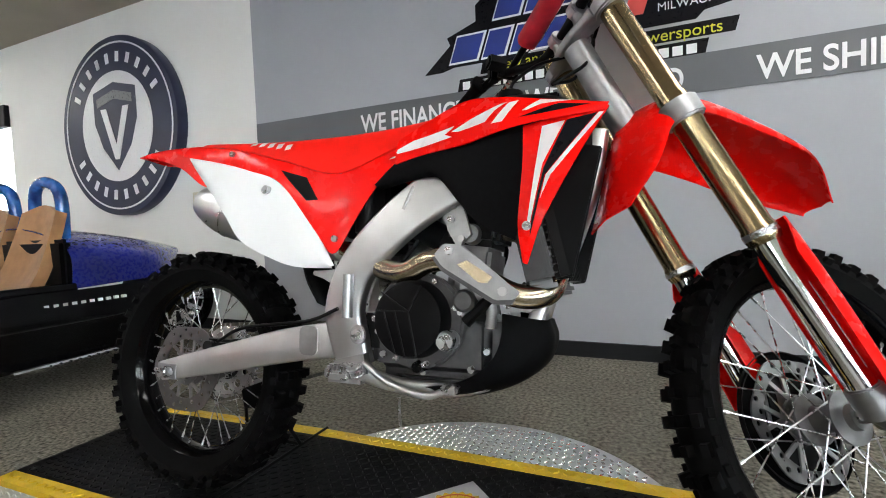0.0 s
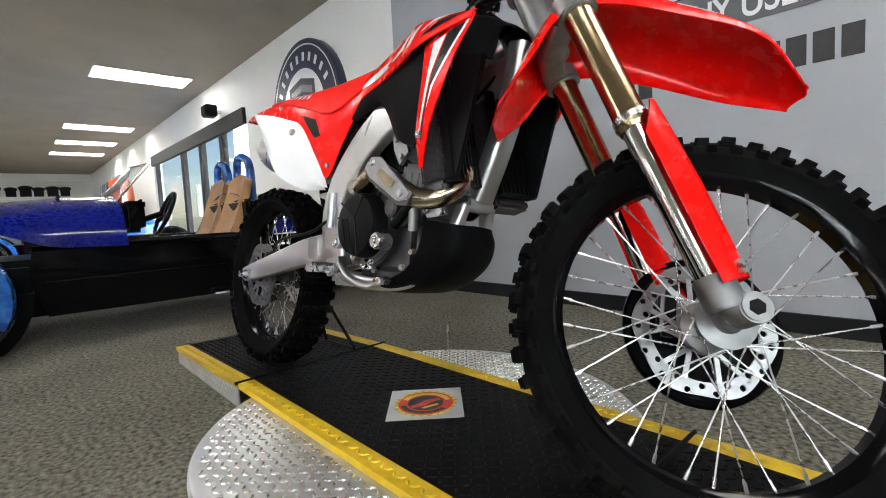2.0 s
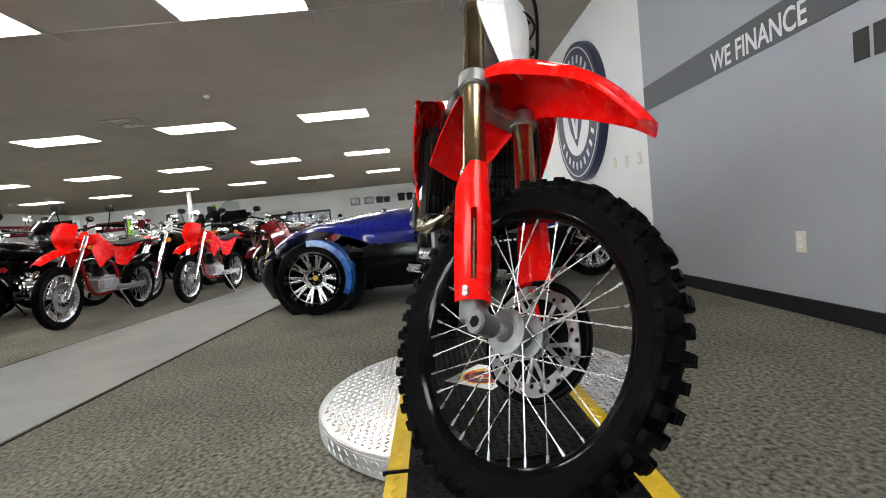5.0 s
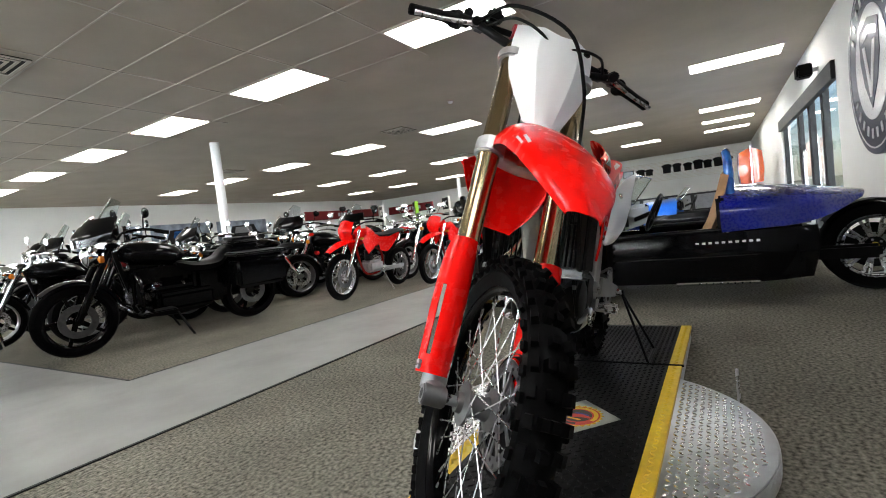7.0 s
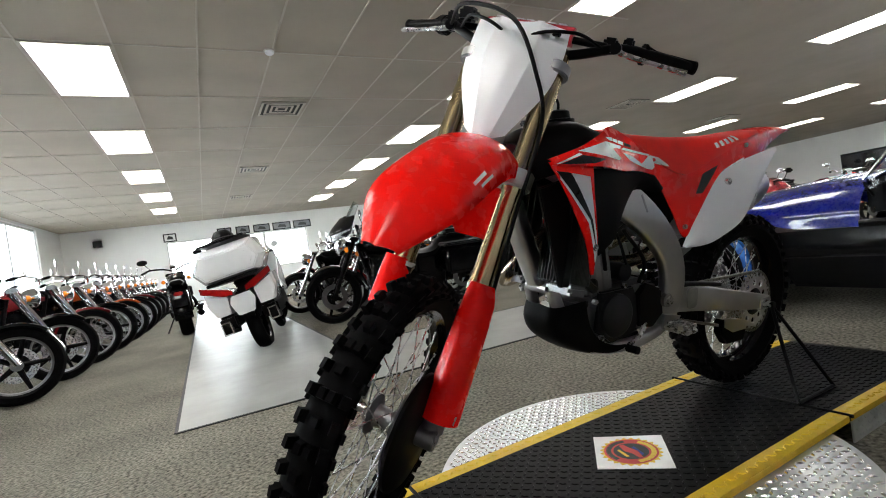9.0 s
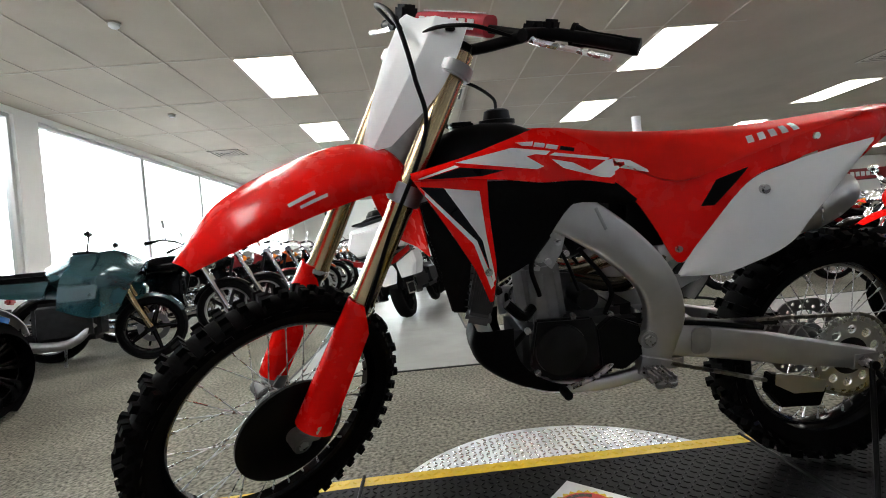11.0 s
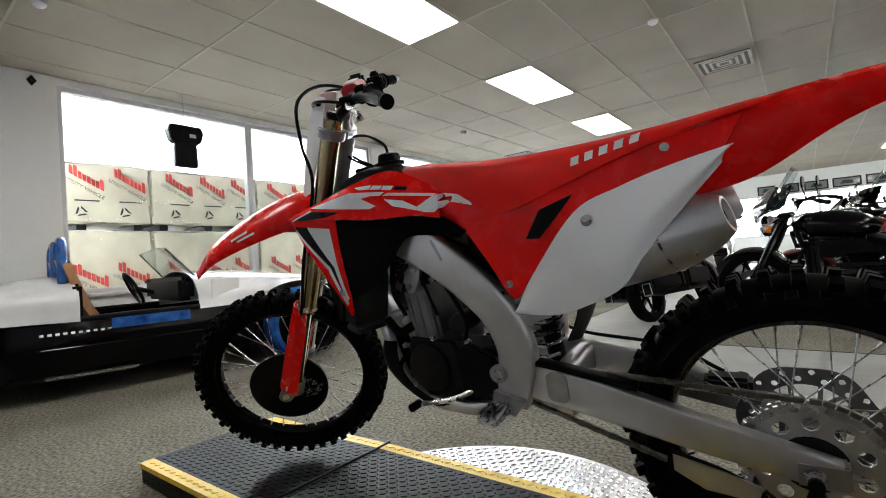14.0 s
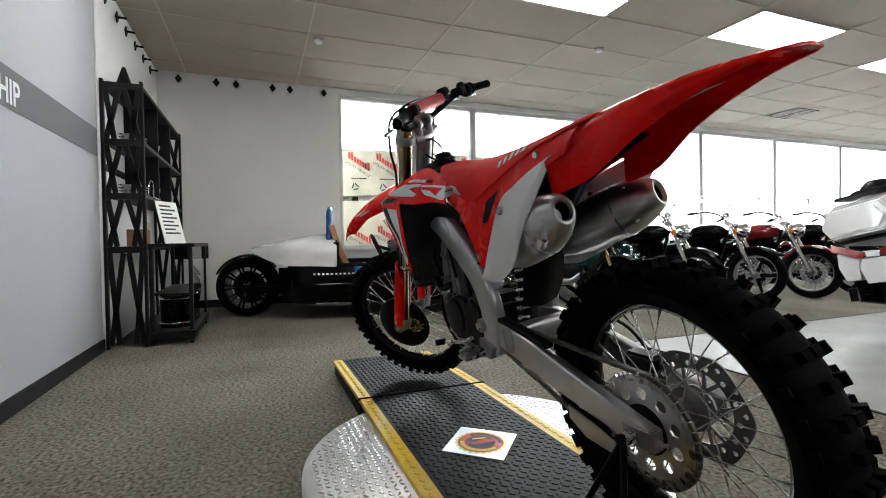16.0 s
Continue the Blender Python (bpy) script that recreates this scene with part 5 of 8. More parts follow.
P("vent_hose", tube([(.137, 0, 1.045), (.145, .004, 1.075), (.20, .008, 1.11), (.265, .01, 1.12)], .004, seg=8), BLACK, cap)
P("tank_clip", box_bm((.20, -.03, 1.008), (.255, .03, 1.022), .004), BLACK)

for sv in (-1, 1):
    out = (0, sv, 0)
    # shroud band along the tank
    U = both([(.366, .200, .912), (.25, .188, .938), (.15, .158, .968), (.06, .112, .990), (-.02, .106, .962), (-.10, .116, .915)], sv)
    L_ = both([(.362, .206, .897), (.255, .206, .892), (.17, .196, .885), (.08, .170, .872), (-.02, .142, .868), (-.10, .133, .853)], sv)
    sh = P("tank_shroud", loft([U, L_], 30, 8, .0035, .006, side=out), RED, bike, "glossy red radiator shroud with white and black graphics")
    # shroud leg down to its lower tip
    F_ = both([(.366, .203, .905), (.322, .208, .835), (.275, .203, .755), (.240, .194, .69), (.213, .178, .618)], sv)
    I_ = both([(.205, .184, .890), (.205, .187, .820), (.200, .188, .750), (.196, .186, .690), (.204, .178, .622)], sv)
    lg_ = P("shroud_leg", loft([F_, I_], 24, 10, .0035, .004, side=out), RED, bike, "red lower shroud with black and white stripes")
    P("shroud_bolt", cyl((.215, .186 * sv, .690), (.215, .199 * sv, .690), .009, seg=12, bevel=.002), STEEL, lg_)
    # inner black panel
    P("inner_panel", loft([both([(.245, .180, .885), (.12, .168, .880), (.0, .142, .872), (-.09, .130, .862), (-.16, .120, .812)], sv), both([(.190, .184, .665), (.115, .172, .700), (.055, .150, .76), (.0, .136, .815), (-.14, .118, .800)], sv)], 20, 8, .004, .004, side=out), CARBON, bike, "black grained inner shroud panel")
    # radiator
    rd = box_bm((-.028, -.055, -.135), (.028, .055, .135), .006)
    rd.transform(Matrix.Translation((.195, .108 * sv, .715)) @ Matrix.Rotation(radians(-14), 4, "Y") @ Matrix.Rotation(radians(-10 * sv), 4, "Z"))
    ra = P("radiator", rd, FIN, bike, "aluminium radiator core")
    fins = None
    for k in range(16):
        b = box_bm((.029, -.053, -.125 + k * .0158), (.036, .053, -.122 + k * .0158))
        fins = merge(fins, b)
    for k in range(11):
        b = box_bm((-.026 + k * .005, .0555, -.13), (-.0242 + k * .005, .0585, .13))
        fins = merge(fins, b)
    m = Matrix.Translation((.195, .108 * sv, .715)) @ Matrix.Rotation(radians(-14), 4, "Y") @ Matrix.Rotation(radians(-10 * sv), 4, "Z")
    if sv < 0:
        fins.transform(Matrix.Diagonal((1, -1, 1, 1)))
    fins.transform(m)
    tagged(P("radiator_fin", fins, FIN, ra), kind="stuff")
    b = box_bm((-.030, -.057, -.160), (.030, .057, -.134), .008)
    b.transform(m)
    P("radiator_tank", b, CASE, ra)
    lv = None
    for k in range(9):
        lv = box_bm((.038, -.060 + k * .0145, -.135), (.056, -.056 + k * .0145, .14), bm=lv)
    for zz in (-.135, .0, .136):
        lv = box_bm((.040, -.060, zz), (.054, .060, zz + .006), bm=lv)
    lv.transform(m)
    tagged(P("radiator_louvre", lv, BLACK, bike, "black plastic radiator louvre"), kind="stuff")
    P("louvre_side", slab([(.262, .865), (.352, .846), (.296, .594), (.262, .590), (.246, .70)], min(.140 * sv, .152 * sv), max(.140 * sv, .152 * sv), "y", .003), BLACK, bike, "black plastic radiator side guard")
    P("radiator_cap_tank", slab([(.205, .600), (.245, .602), (.262, .655), (.225, .66)], min(.12 * sv, .139 * sv), max(.12 * sv, .139 * sv), "y", .004), CAST)
    # side cover
    T_ = both([(-.045, .116, .935), (-.12, .124, .893), (-.19, .132, .867), (-.26, .137, .845), (-.33, .139, .862), (-.45, .139, .902), (-.58, .136, .938), (-.72, .118, .960)], sv)
    B_ = both([(-.075, .128, .862), (-.15, .132, .815), (-.205, .136, .738), (-.262, .141, .650), (-.315, .146, .705), (-.425, .150, .830), (-.52, .148, .868), (-.69, .138, .912)], sv)
    sc = P("side_cover", loft([T_, B_], 36, 10, .0035, .003, side=out), RED, bike, "red plastic side cover under the seat")
    SHELLS[sv] = (sh, lg_, sc)
    P("cover_bolt", cyl((-.258, .143 * sv, .685), (-.258, .152 * sv, .685), .008, seg=10), STEEL, sc)
    P("cover_bolt", cyl((-.60, .138 * sv, .925), (-.60, .147 * sv, .925), .008, seg=10), STEEL, sc)
    # white side panel over the silencer
    W1 = both([(-.262, .122, .622), (-.315, .126, .703), (-.425, .134, .829), (-.52, .142, .868), (-.61, .153, .893), (-.705, .166, .912)], sv)
    W2 = both([(-.266, .124, .615), (-.36, .141, .618), (-.43, .154, .640), (-.51, .168, .682), (-.565, .174, .752), (-.686, .170, .886)], sv)
    wp = P("side_panel", loft([W1, W2], 30, 10, .0035, .010, side=out), WHITE, bike, "white plastic side number panel")
    P("panel_bolt", cyl((-.455, .140 * sv, .812), (-.455, .156 * sv, .812), .011, seg=14, bevel=.002), STEEL, wp)
    # silencer
    sl = P("silencer", tube(both([(-.24, .072, .66), (-.34, .088, .695), (-.45, .096, .722), (-.55, .110, .754), (-.600, .122, .769)], sv), [.028, .052, .066, .069, .067], n=26, seg=24, flat=.72), ALU, bike, "brushed aluminium silencer")
    m2 = Matrix.Translation((-.600, .122 * sv, .769)) @ frame_of((-.9, .18 * sv, .30))
    b = lathe([(.068, -.03), (.067, -.005), (.063, .022), (.055, .050), (.044, .076), (.036, .090), (.032, .0945), (.027, .095), (.0225, .090), (.021, .05), (.0, .04)], 32, "z")
    b.transform(m2 @ Matrix.Diagonal((.76, 1, 1, 1)))
    P("end_cap", b, ALU, sl, "conical silencer end cap")
    b = lathe([(.0, .043), (.0190, .043), (.0195, .06), (.0205, .086)], 24, "z")
    b.transform(m2 @ Matrix.Diagonal((.76, 1, 1, 1)))
    P("outlet", b, BLACK, sl)
    b = lathe([(.0675, -.012), (.0690, -.012), (.0690, -.008), (.0675, -.008)], 30, "z", closed=True)
    b.transform(m2 @ Matrix.Diagonal((.76, 1, 1, 1)))
    P("cap_band", b, STEEL, sl)
    for k in range(4):
        a = radians(45 + 90 * k)
        b = cyl((.042 * math.cos(a), .055 * math.sin(a), .030), (.0475 * math.cos(a), .0625 * math.sin(a), .034), .0045, seg=8)
        b.transform(m2)
        P("cap_rivet", b, STEEL, sl)
# graphics laid on the plastics: outlines in the side view, thrown onto the surfaces
def lay(name, outline, sv, targets, material, parent, lift=.0012, step=.008):
    b = bmesh.new()
    b.faces.new([b.verts.new((p[0], 0, p[1])) for p in outline])
    bmesh.ops.triangulate(b, faces=b.faces[:])
    us, ws = [p[0] for p in outline], [p[1] for p in outline]
    for lo, hi, n in ((min(us), max(us), (1, 0, 0)), (min(ws), max(ws), (0, 0, 1))):
        for k in range(1, int((hi - lo) / step) + 1):
            c = lo + k * step
            bmesh.ops.bisect_plane(b, geom=b.verts[:] + b.edges[:] + b.faces[:], plane_co=(c * n[0], 0, c * n[2]), plane_no=n, dist=1e-6)
    for v in b.verts:
        best = None
        for tree in targets:
            h = tree.ray_cast(Vector((v.co.x, .5 * sv, v.co.z)), Vector((0, -sv, 0)))
            if h[0] is not None and (best is None or h[0].y * sv > best * sv):
                best = h[0].y
        v.co.y = (best + sv * lift) if best is not None else 9
    bmesh.ops.delete(b, geom=[v for v in b.verts if v.co.y > 5], context="VERTS")
    return P(name, b, material, parent)


def tree_of(ob):
    return BVHTree.FromPolygons([v.co for v in ob.data.vertices], [p.vertices for p in ob.data.polygons])


for sv in (-1, 1):
    sh, lg_, sc = SHELLS[sv]
    tr = [tree_of(o) for o in (sh, lg_, sc, seat)]
    shapes = LEFT_SHAPES if sv > 0 else RIGHT_SHAPES
    for mt, outline in shapes:
        lay("graphic", outline, sv, tr, mt, sh, .0018 if mt is DECAL else .0011)
    # dark patch for the shade inside the cover's opening; no hole is cut
    lay("slot_shade", [(-.312, .783), (-.350, .842), (-.428, .866), (-.400, .836), (-.345, .782)], sv, [tree_of(sc)], BLACK, sc, .0012)
    for k in range(5):
        u = -.428 - .0285 * k if sv > 0 else -.540 + .0285 * k
        w = .920 + (-u - .430) * .19
        q = -1 if sv > 0 else 1
        lay("letter_bar", [(u, w), (u + q * .0165, w + .003), (u + q * .0165, w + .0195), (u, w + .0165)], sv, tr, DECAL, seat, .0016)
# rear fender
R0 = [(-.62, 0, .964), (-.76, 0, .986), (-.90, 0, .997), (-1.00, 0, .995), (-1.085, 0, .986)]
R1 = [(-.62, .082, .952), (-.76, .076, .977), (-.90, .062, .988), (-1.00, .052, .988), (-1.08, .040, .983)]
R2 = [(-.62, .114, .915), (-.76, .100, .943), (-.90, .076, .966), (-1.00, .062, .978), (-1.075, .046, .980)]
R3 = [(-.62, .112, .828), (-.73, .098, .852), (-.85, .074, .918), (-.98, .058, .962), (-1.07, .046, .977)]
rf = P("rear_fender", loft([R3, R2, R1, R0, both(R1, -1), both(R2, -1), both(R3, -1)], 26, 24, .004, side=(0, 0, 1)), RED, bike, "long red rear fender")
for sv in (-1, 1):
    P("fender_decal", loft([both(R2, sv), both(R1, sv)], 16, 2, .0006, side=(0, sv, 1), s0=.55, s1=.80, t0=.12, t1=.95, lift=.001), DECAL, rf, "thin white edge stripe")
P("rear_mud_guard", loft([[(-.36, -.07, .80), (-.40, -.07, .70), (-.385, -.07, .60), (-.35, -.06, .53)], [(-.37, 0, .81), (-.42, 0, .70), (-.40, 0, .60), (-.36, 0, .52)], [(-.36, .07, .80), (-.40, .07, .70), (-.385, .07, .60), (-.35, .06, .53)]], 14, 10, .004, side=(-1, 0, 0)), BLACK, bike, "black inner mud guard")
P("inner_fender", loft([[(-.40, -.09, .80), (-.55, -.10, .87), (-.72, -.09, .93)], [(-.40, 0, .81), (-.55, 0, .88), (-.72, 0, .94)], [(-.40, .09, .80), (-.55, .10, .87), (-.72, .09, .93)]], 14, 10, .004, side=(0, 0, 1)), BLACK)
P("airbox", box_bm((-.33, -.085, .66), (-.12, .085, .85), .03), BLACK, bike, "black airbox between the frame spars")

# engine
P("crankcase", box_bm((-.18, -.095, .365), (.135, .092, .535), .035, 3), CASE, bike, "cast aluminium crankcase")
P("oil_sump", box_bm((-.12, -.080, .352), (.10, .080, .38), .02), DARKCAST)
P("gearbox", box_bm((-.205, -.085, .40), (-.10, .085, .54), .03), DARKCAST)
P("right_cover", slab([(x * 1.02 - .040, z + .500) for x, z in circle(.106, 28)], -.122, -.092, "y", .006), CASE, bike, "aluminium clutch side cover")
cc = P("clutch_cover", lathe([(0, -.168), (.066, -.168), (.077, -.164), (.083, -.152), (.086, -.121), (0, -.121)], 44, "y", (-.045, 0, .503)), BLACK, bike, "round black clutch cover with ribs")
for p0_, p1_ in (((-.118, .520), (-.040, .520)), ((-.105, .560), (-.040, .520)), ((-.040, .520), (-.018, .425)), ((-.072, .520), (-.045, .425)), ((-.098, .520), (-.068, .430)), ((-.040, .520), (-.012, .575))):
    d_ = Vector((p1_[0] - p0_[0], 0, p1_[1] - p0_[1]))
    q_ = Vector((-d_.z, 0, d_.x)).normalized() * .0017
    P("cover_rib", slab([(p0_[0] + q_.x, p0_[1] + q_.z), (p1_[0] + q_.x, p1_[1] + q_.z), (p1_[0] - q_.x, p1_[1] - q_.z), (p0_[0] - q_.x, p0_[1] - q_.z)], -.1705, -.1675, "y"), DARKCAST, cc)
for k in range(8):
    a = 2 * math.pi * k / 8 + .3
    P("cover_screw", cyl((-.042 + .096 * math.cos(a), -.122, .501 + .096 * math.sin(a)), (-.042 + .096 * math.cos(a), -.131, .501 + .096 * math.sin(a)), .006, seg=8), STEEL)
P("water_pump", lathe([(0, -.150), (.018, -.150), (.024, -.145), (.026, -.12), (.034, -.10), (0, -.10)], 24, "y", (.075, 0, .545)), CASE)
P("oil_filler", lathe([(0, -.165), (.006, -.165), (.007, -.162), (.018, -.162), (.021, -.156), (.021, -.12), (0, -.12)], 24, "y", (.040, 0, .462)), STEEL, bike, "round silver oil filler plug")
P("kick_boss", lathe([(0, -.140), (.012, -.140), (.014, -.13), (.014, -.09), (0, -.09)], 12, "y", (-.03, 0, .402)), CHROME)
P("water_pump_cover", slab([(.055, .60), (.085, .585), (.105, .55), (.10, .52), (.075, .50), (.055, .51)], -.118, -.095, "y", .005), CAST, bike, "aluminium water pump cover")
for c_ in ((.062, .592), (.098, .553), (.078, .508), (.060, .52)):
    P("pump_bolt", cyl((c_[0], -.118, c_[1]), (c_[0], -.127, c_[1]), .006, seg=8), STEEL)
P("coolant_pipe", tube([(.085, -.125, .555), (.118, -.122, .558), (.128, -.118, .53), (.124, -.112, .49)], .0115, n=16, seg=12), CAST)
P("front_mount", slab([(.145, .555), (.215, .548), (.222, .528), (.15, .522)], -.098, -.088, "y", .003), CAST)
for c_ in ((.158, .540), (.205, .536)):
    P("mount_bolt", cyl((c_[0], -.098, c_[1]), (c_[0], -.108, c_[1]), .010, seg=6), STEEL)
# both left covers are coloured darker for the shade on this side of the engine
P("left_cover", lathe([(0, .118), (.052, .118), (.064, .112), (.068, .09), (0, .09)], 36, "y", (.030, 0, .455)), DARKCAST, bike, "ignition side cover, coloured dark for the shade on the engine's left")
P("left_gear_cover", slab([(-.05, .53), (.09, .535), (.11, .42), (.05, .37), (-.06, .385), (-.09, .45)], .085, .102, "y", .005), DARKCAST)
cyl_m = Matrix.Translation((.055, 0, .60)) @ Matrix.Rotation(radians(7), 4, "Y")
b = box_bm((-.046, -.070, -.085), (.050, .074, .070), .010)
b.transform(cyl_m)
P("cylinder", b, BLOCK, bike, "grey cast cylinder")
for k in range(3):
    b = box_bm((-.030 + k * .028, -.073, -.075), (-.026 + k * .028, .077, .045), .0015)
    b.transform(cyl_m)
    P("cylinder_rib", b, BLOCK)
b = box_bm((-.062, -.072, .071), (.062, .076, .140), .016)
b.transform(cyl_m)
P("cylinder_head", b, DARKCAST, bike, "dark cylinder head")
b = box_bm((-.055, -.060, .136), (.052, .060, .168), .014)
b.transform(cyl_m)
P("head_cover", b, BLACK)
for sv in (-1, 1):
    b = lathe([(0, .085 * sv), (.020, .085 * sv), (.024, .072 * sv), (.024, .06 * sv), (0, .06 * sv)], 18, "y", (.0, 0, .095))
    b.transform(cyl_m)
    P("cam_plug", b, CAST)
P("starter_motor", tube([(-.055, -.01, .565), (-.055, .07, .565)], .028, n=6), DARKCAST)
P("throttle_body", cyl((-.02, 0, .69), (-.11, 0, .735), .034, seg=20), DARKCAST)
P("intake_boot", tube([(-.10, 0, .73), (-.17, 0, .755)], [.036, .045], n=8), RUBBER)
P("ignition_coil", box_bm((.035, -.085, .745), (.095, -.035, .80), .008), BLACK)
P("shock_spring", tube([(-.27 + .035 * math.cos(k * .9) - k * .0004, .036 * math.sin(k * .9), .47 + k * .0042) for k in range(56)], .0058, straight=True, seg=7), CHROME)
P("shock_body", cyl((-.30, 0, .42), (-.245, 0, .80), .022), DARKCAST)
P("shock_reservoir", cyl((-.205, -.075, .70), (-.205, -.075, .83), .026, bevel=.004), BLACK)
P("shock_linkage", box_bm((-.34, -.04, .33), (-.22, .04, .375), .012), CAST)
# exhaust
ex = P("exhaust_header", tube([(.125, -.03, .705), (.175, -.035, .695), (.225, -.055, .655), (.256, -.095, .598), (.242, -.140, .562), (.190, -.162, .558), (.130, -.166, .586), (.06, -.160, .625), (.0, -.150, .628), (-.06, -.135, .605), (-.12, -.11, .61), (-.20, -.08, .64), (-.26, -.078, .665)], [.021, .0225, .0235, .024, .024, .0245, .025, .025, .026, .026], n=70, seg=20), TITAN, bike, "heat-tinted exhaust header curling round the engine")
P("exhaust_crossover", tube([(-.05, -.13, .585), (-.12, -.08, .57), (-.18, 0, .575), (-.22, .06, .62), (-.25, .075, .665)], .021, n=30, seg=16), TITAN)
P("header_flange", cyl((.112, -.028, .708), (.126, -.031, .706), .033, seg=20), CAST)
hs = P("heat_shield", slab([(.025, .637), (.046, .660), (.085, .657), (.150, .605), (.175, .580), (.204, .564), (.192, .550), (.155, .548), (.045, .612)], -.196, -.188, "y", .003), CAST, bike, "cast aluminium heat shield plate with a window")
P("shield_rim", slab([(.020, .630), (.046, .655), (.150, .600), (.200, .562), (.185, .540), (.150, .540), (.040, .605)], -.188, -.176, "y"), CASE, hs)
for p_ in ((.170, -.195, .565), (.060, -.195, .645)):
    P("shield_bolt", cyl(p_, (p_[0], p_[1] - .008, p_[2]), .009, seg=10, bevel=.002), STEEL, hs)
P("shield_slot", slab([(.078, .617), (.098, .625), (.150, .593), (.140, .580), (.122, .582)], -.1985, -.1965, "y"), TITAN, hs, "window showing the pipe")
# hoses and small bits
for pts, r_ in (([(.16, -.10, .585), (.12, -.125, .545), (.075, -.13, .50)], .013), ([(.16, .10, .585), (.12, .10, .55), (.09, .075, .56)], .013), ([(.20, -.11, .84), (.12, -.06, .85), (.06, -.03, .78)], .011), ([(.08, -.10, .80), (-.02, -.10, .83), (-.10, -.08, .80)], .006), ([(.05, .10, .74), (.10, .12, .68), (.08, .11, .60)], .006), ([(.10, .06, .50), (.16, .08, .44), (.13, .09, .39)], .007), ([(-.03, .08, .70), (-.10, .10, .60), (-.09, .09, .53)], .006), ([(-.05, -.10, .68), (-.11, -.10, .60), (-.12, -.09, .54)], .005)):
    P("hose", tube(pts, r_, n=18, seg=10), BLACK)
for c_ in ((-.10, -.096, .565), (.10, -.096, .53), (.115, -.096, .44), (-.13, -.096, .42), (-.155, -.094, .50), (.08, -.094, .40), (-.03, -.094, .388)):
    P("case_bolt", cyl(c_, (c_[0], c_[1] - .012, c_[2]), .008, seg=8), STEEL)
for c_ in ((-.10, .092, .53), (.11, .092, .51), (.09, .095, .40), (-.13, .092, .42), (.0, .102, .54), (.075, .07, .66), (.0, .07, .69)):
    P("case_bolt", cyl(c_, (c_[0], c_[1] + .012, c_[2]), .008, seg=8), STEEL)
P("gear_lever", tube([(-.10, .105, .405), (-.05, .125, .385), (.02, .140, .372), (.045, .165, .375)], .007, n=16, seg=10), STEEL, bike, "steel gear lever")
P("lever_tip", cyl((.045, .155, .375), (.045, .190, .377), .011, seg=12), RUBBER)
P("brake_pedal", tube([(-.17, -.118, .40), (-.10, -.135, .365), (-.01, -.14, .345), (.04, -.135, .36)], .008, n=16, seg=10), ALU, bike, "aluminium brake pedal")
P("pedal_tip", box_bm((.03, -.155, .355), (.065, -.12, .372), .004), STEEL)
P("clutch_cable", tube([(.22, .05, .90), (.10, .07, .82), (.02, .095, .70), (-.02, .10, .60)], .0045, n=20, seg=8), BLACK)
P("wire_loom", tube([(.25, -.05, .90), (.12, -.075, .83), (.04, -.08, .78), (-.05, -.07, .74)], .006, n=20, seg=8), BLACK)
P("master_cylinder", cyl((-.215, -.128, .50), (-.215, -.128, .60), .013, seg=14), CAST)

# the stand under the rear axle
sd = thing("bike_stand", Matrix(), "black triangular wire stand holding the rear axle", "stand")
apex = BIKE @ Vector((-.777, .145, .335))
f1, f2 = Vector((-.66, .265, .106)), Vector((-.90, .265, .102))
part("leg", tube([apex, f1], .0065, n=4, seg=10), BLACK, sd)
part("leg", tube([apex, f2], .0065, n=4, seg=10), BLACK, sd)
part("foot_bar", tube([f1, f2], .0065, n=4, seg=10), BLACK, sd)
part("axle_hook", cyl(apex - Vector((0, .03, 0)), apex + Vector((0, .012, 0)), .012, seg=12), BLACK, sd)

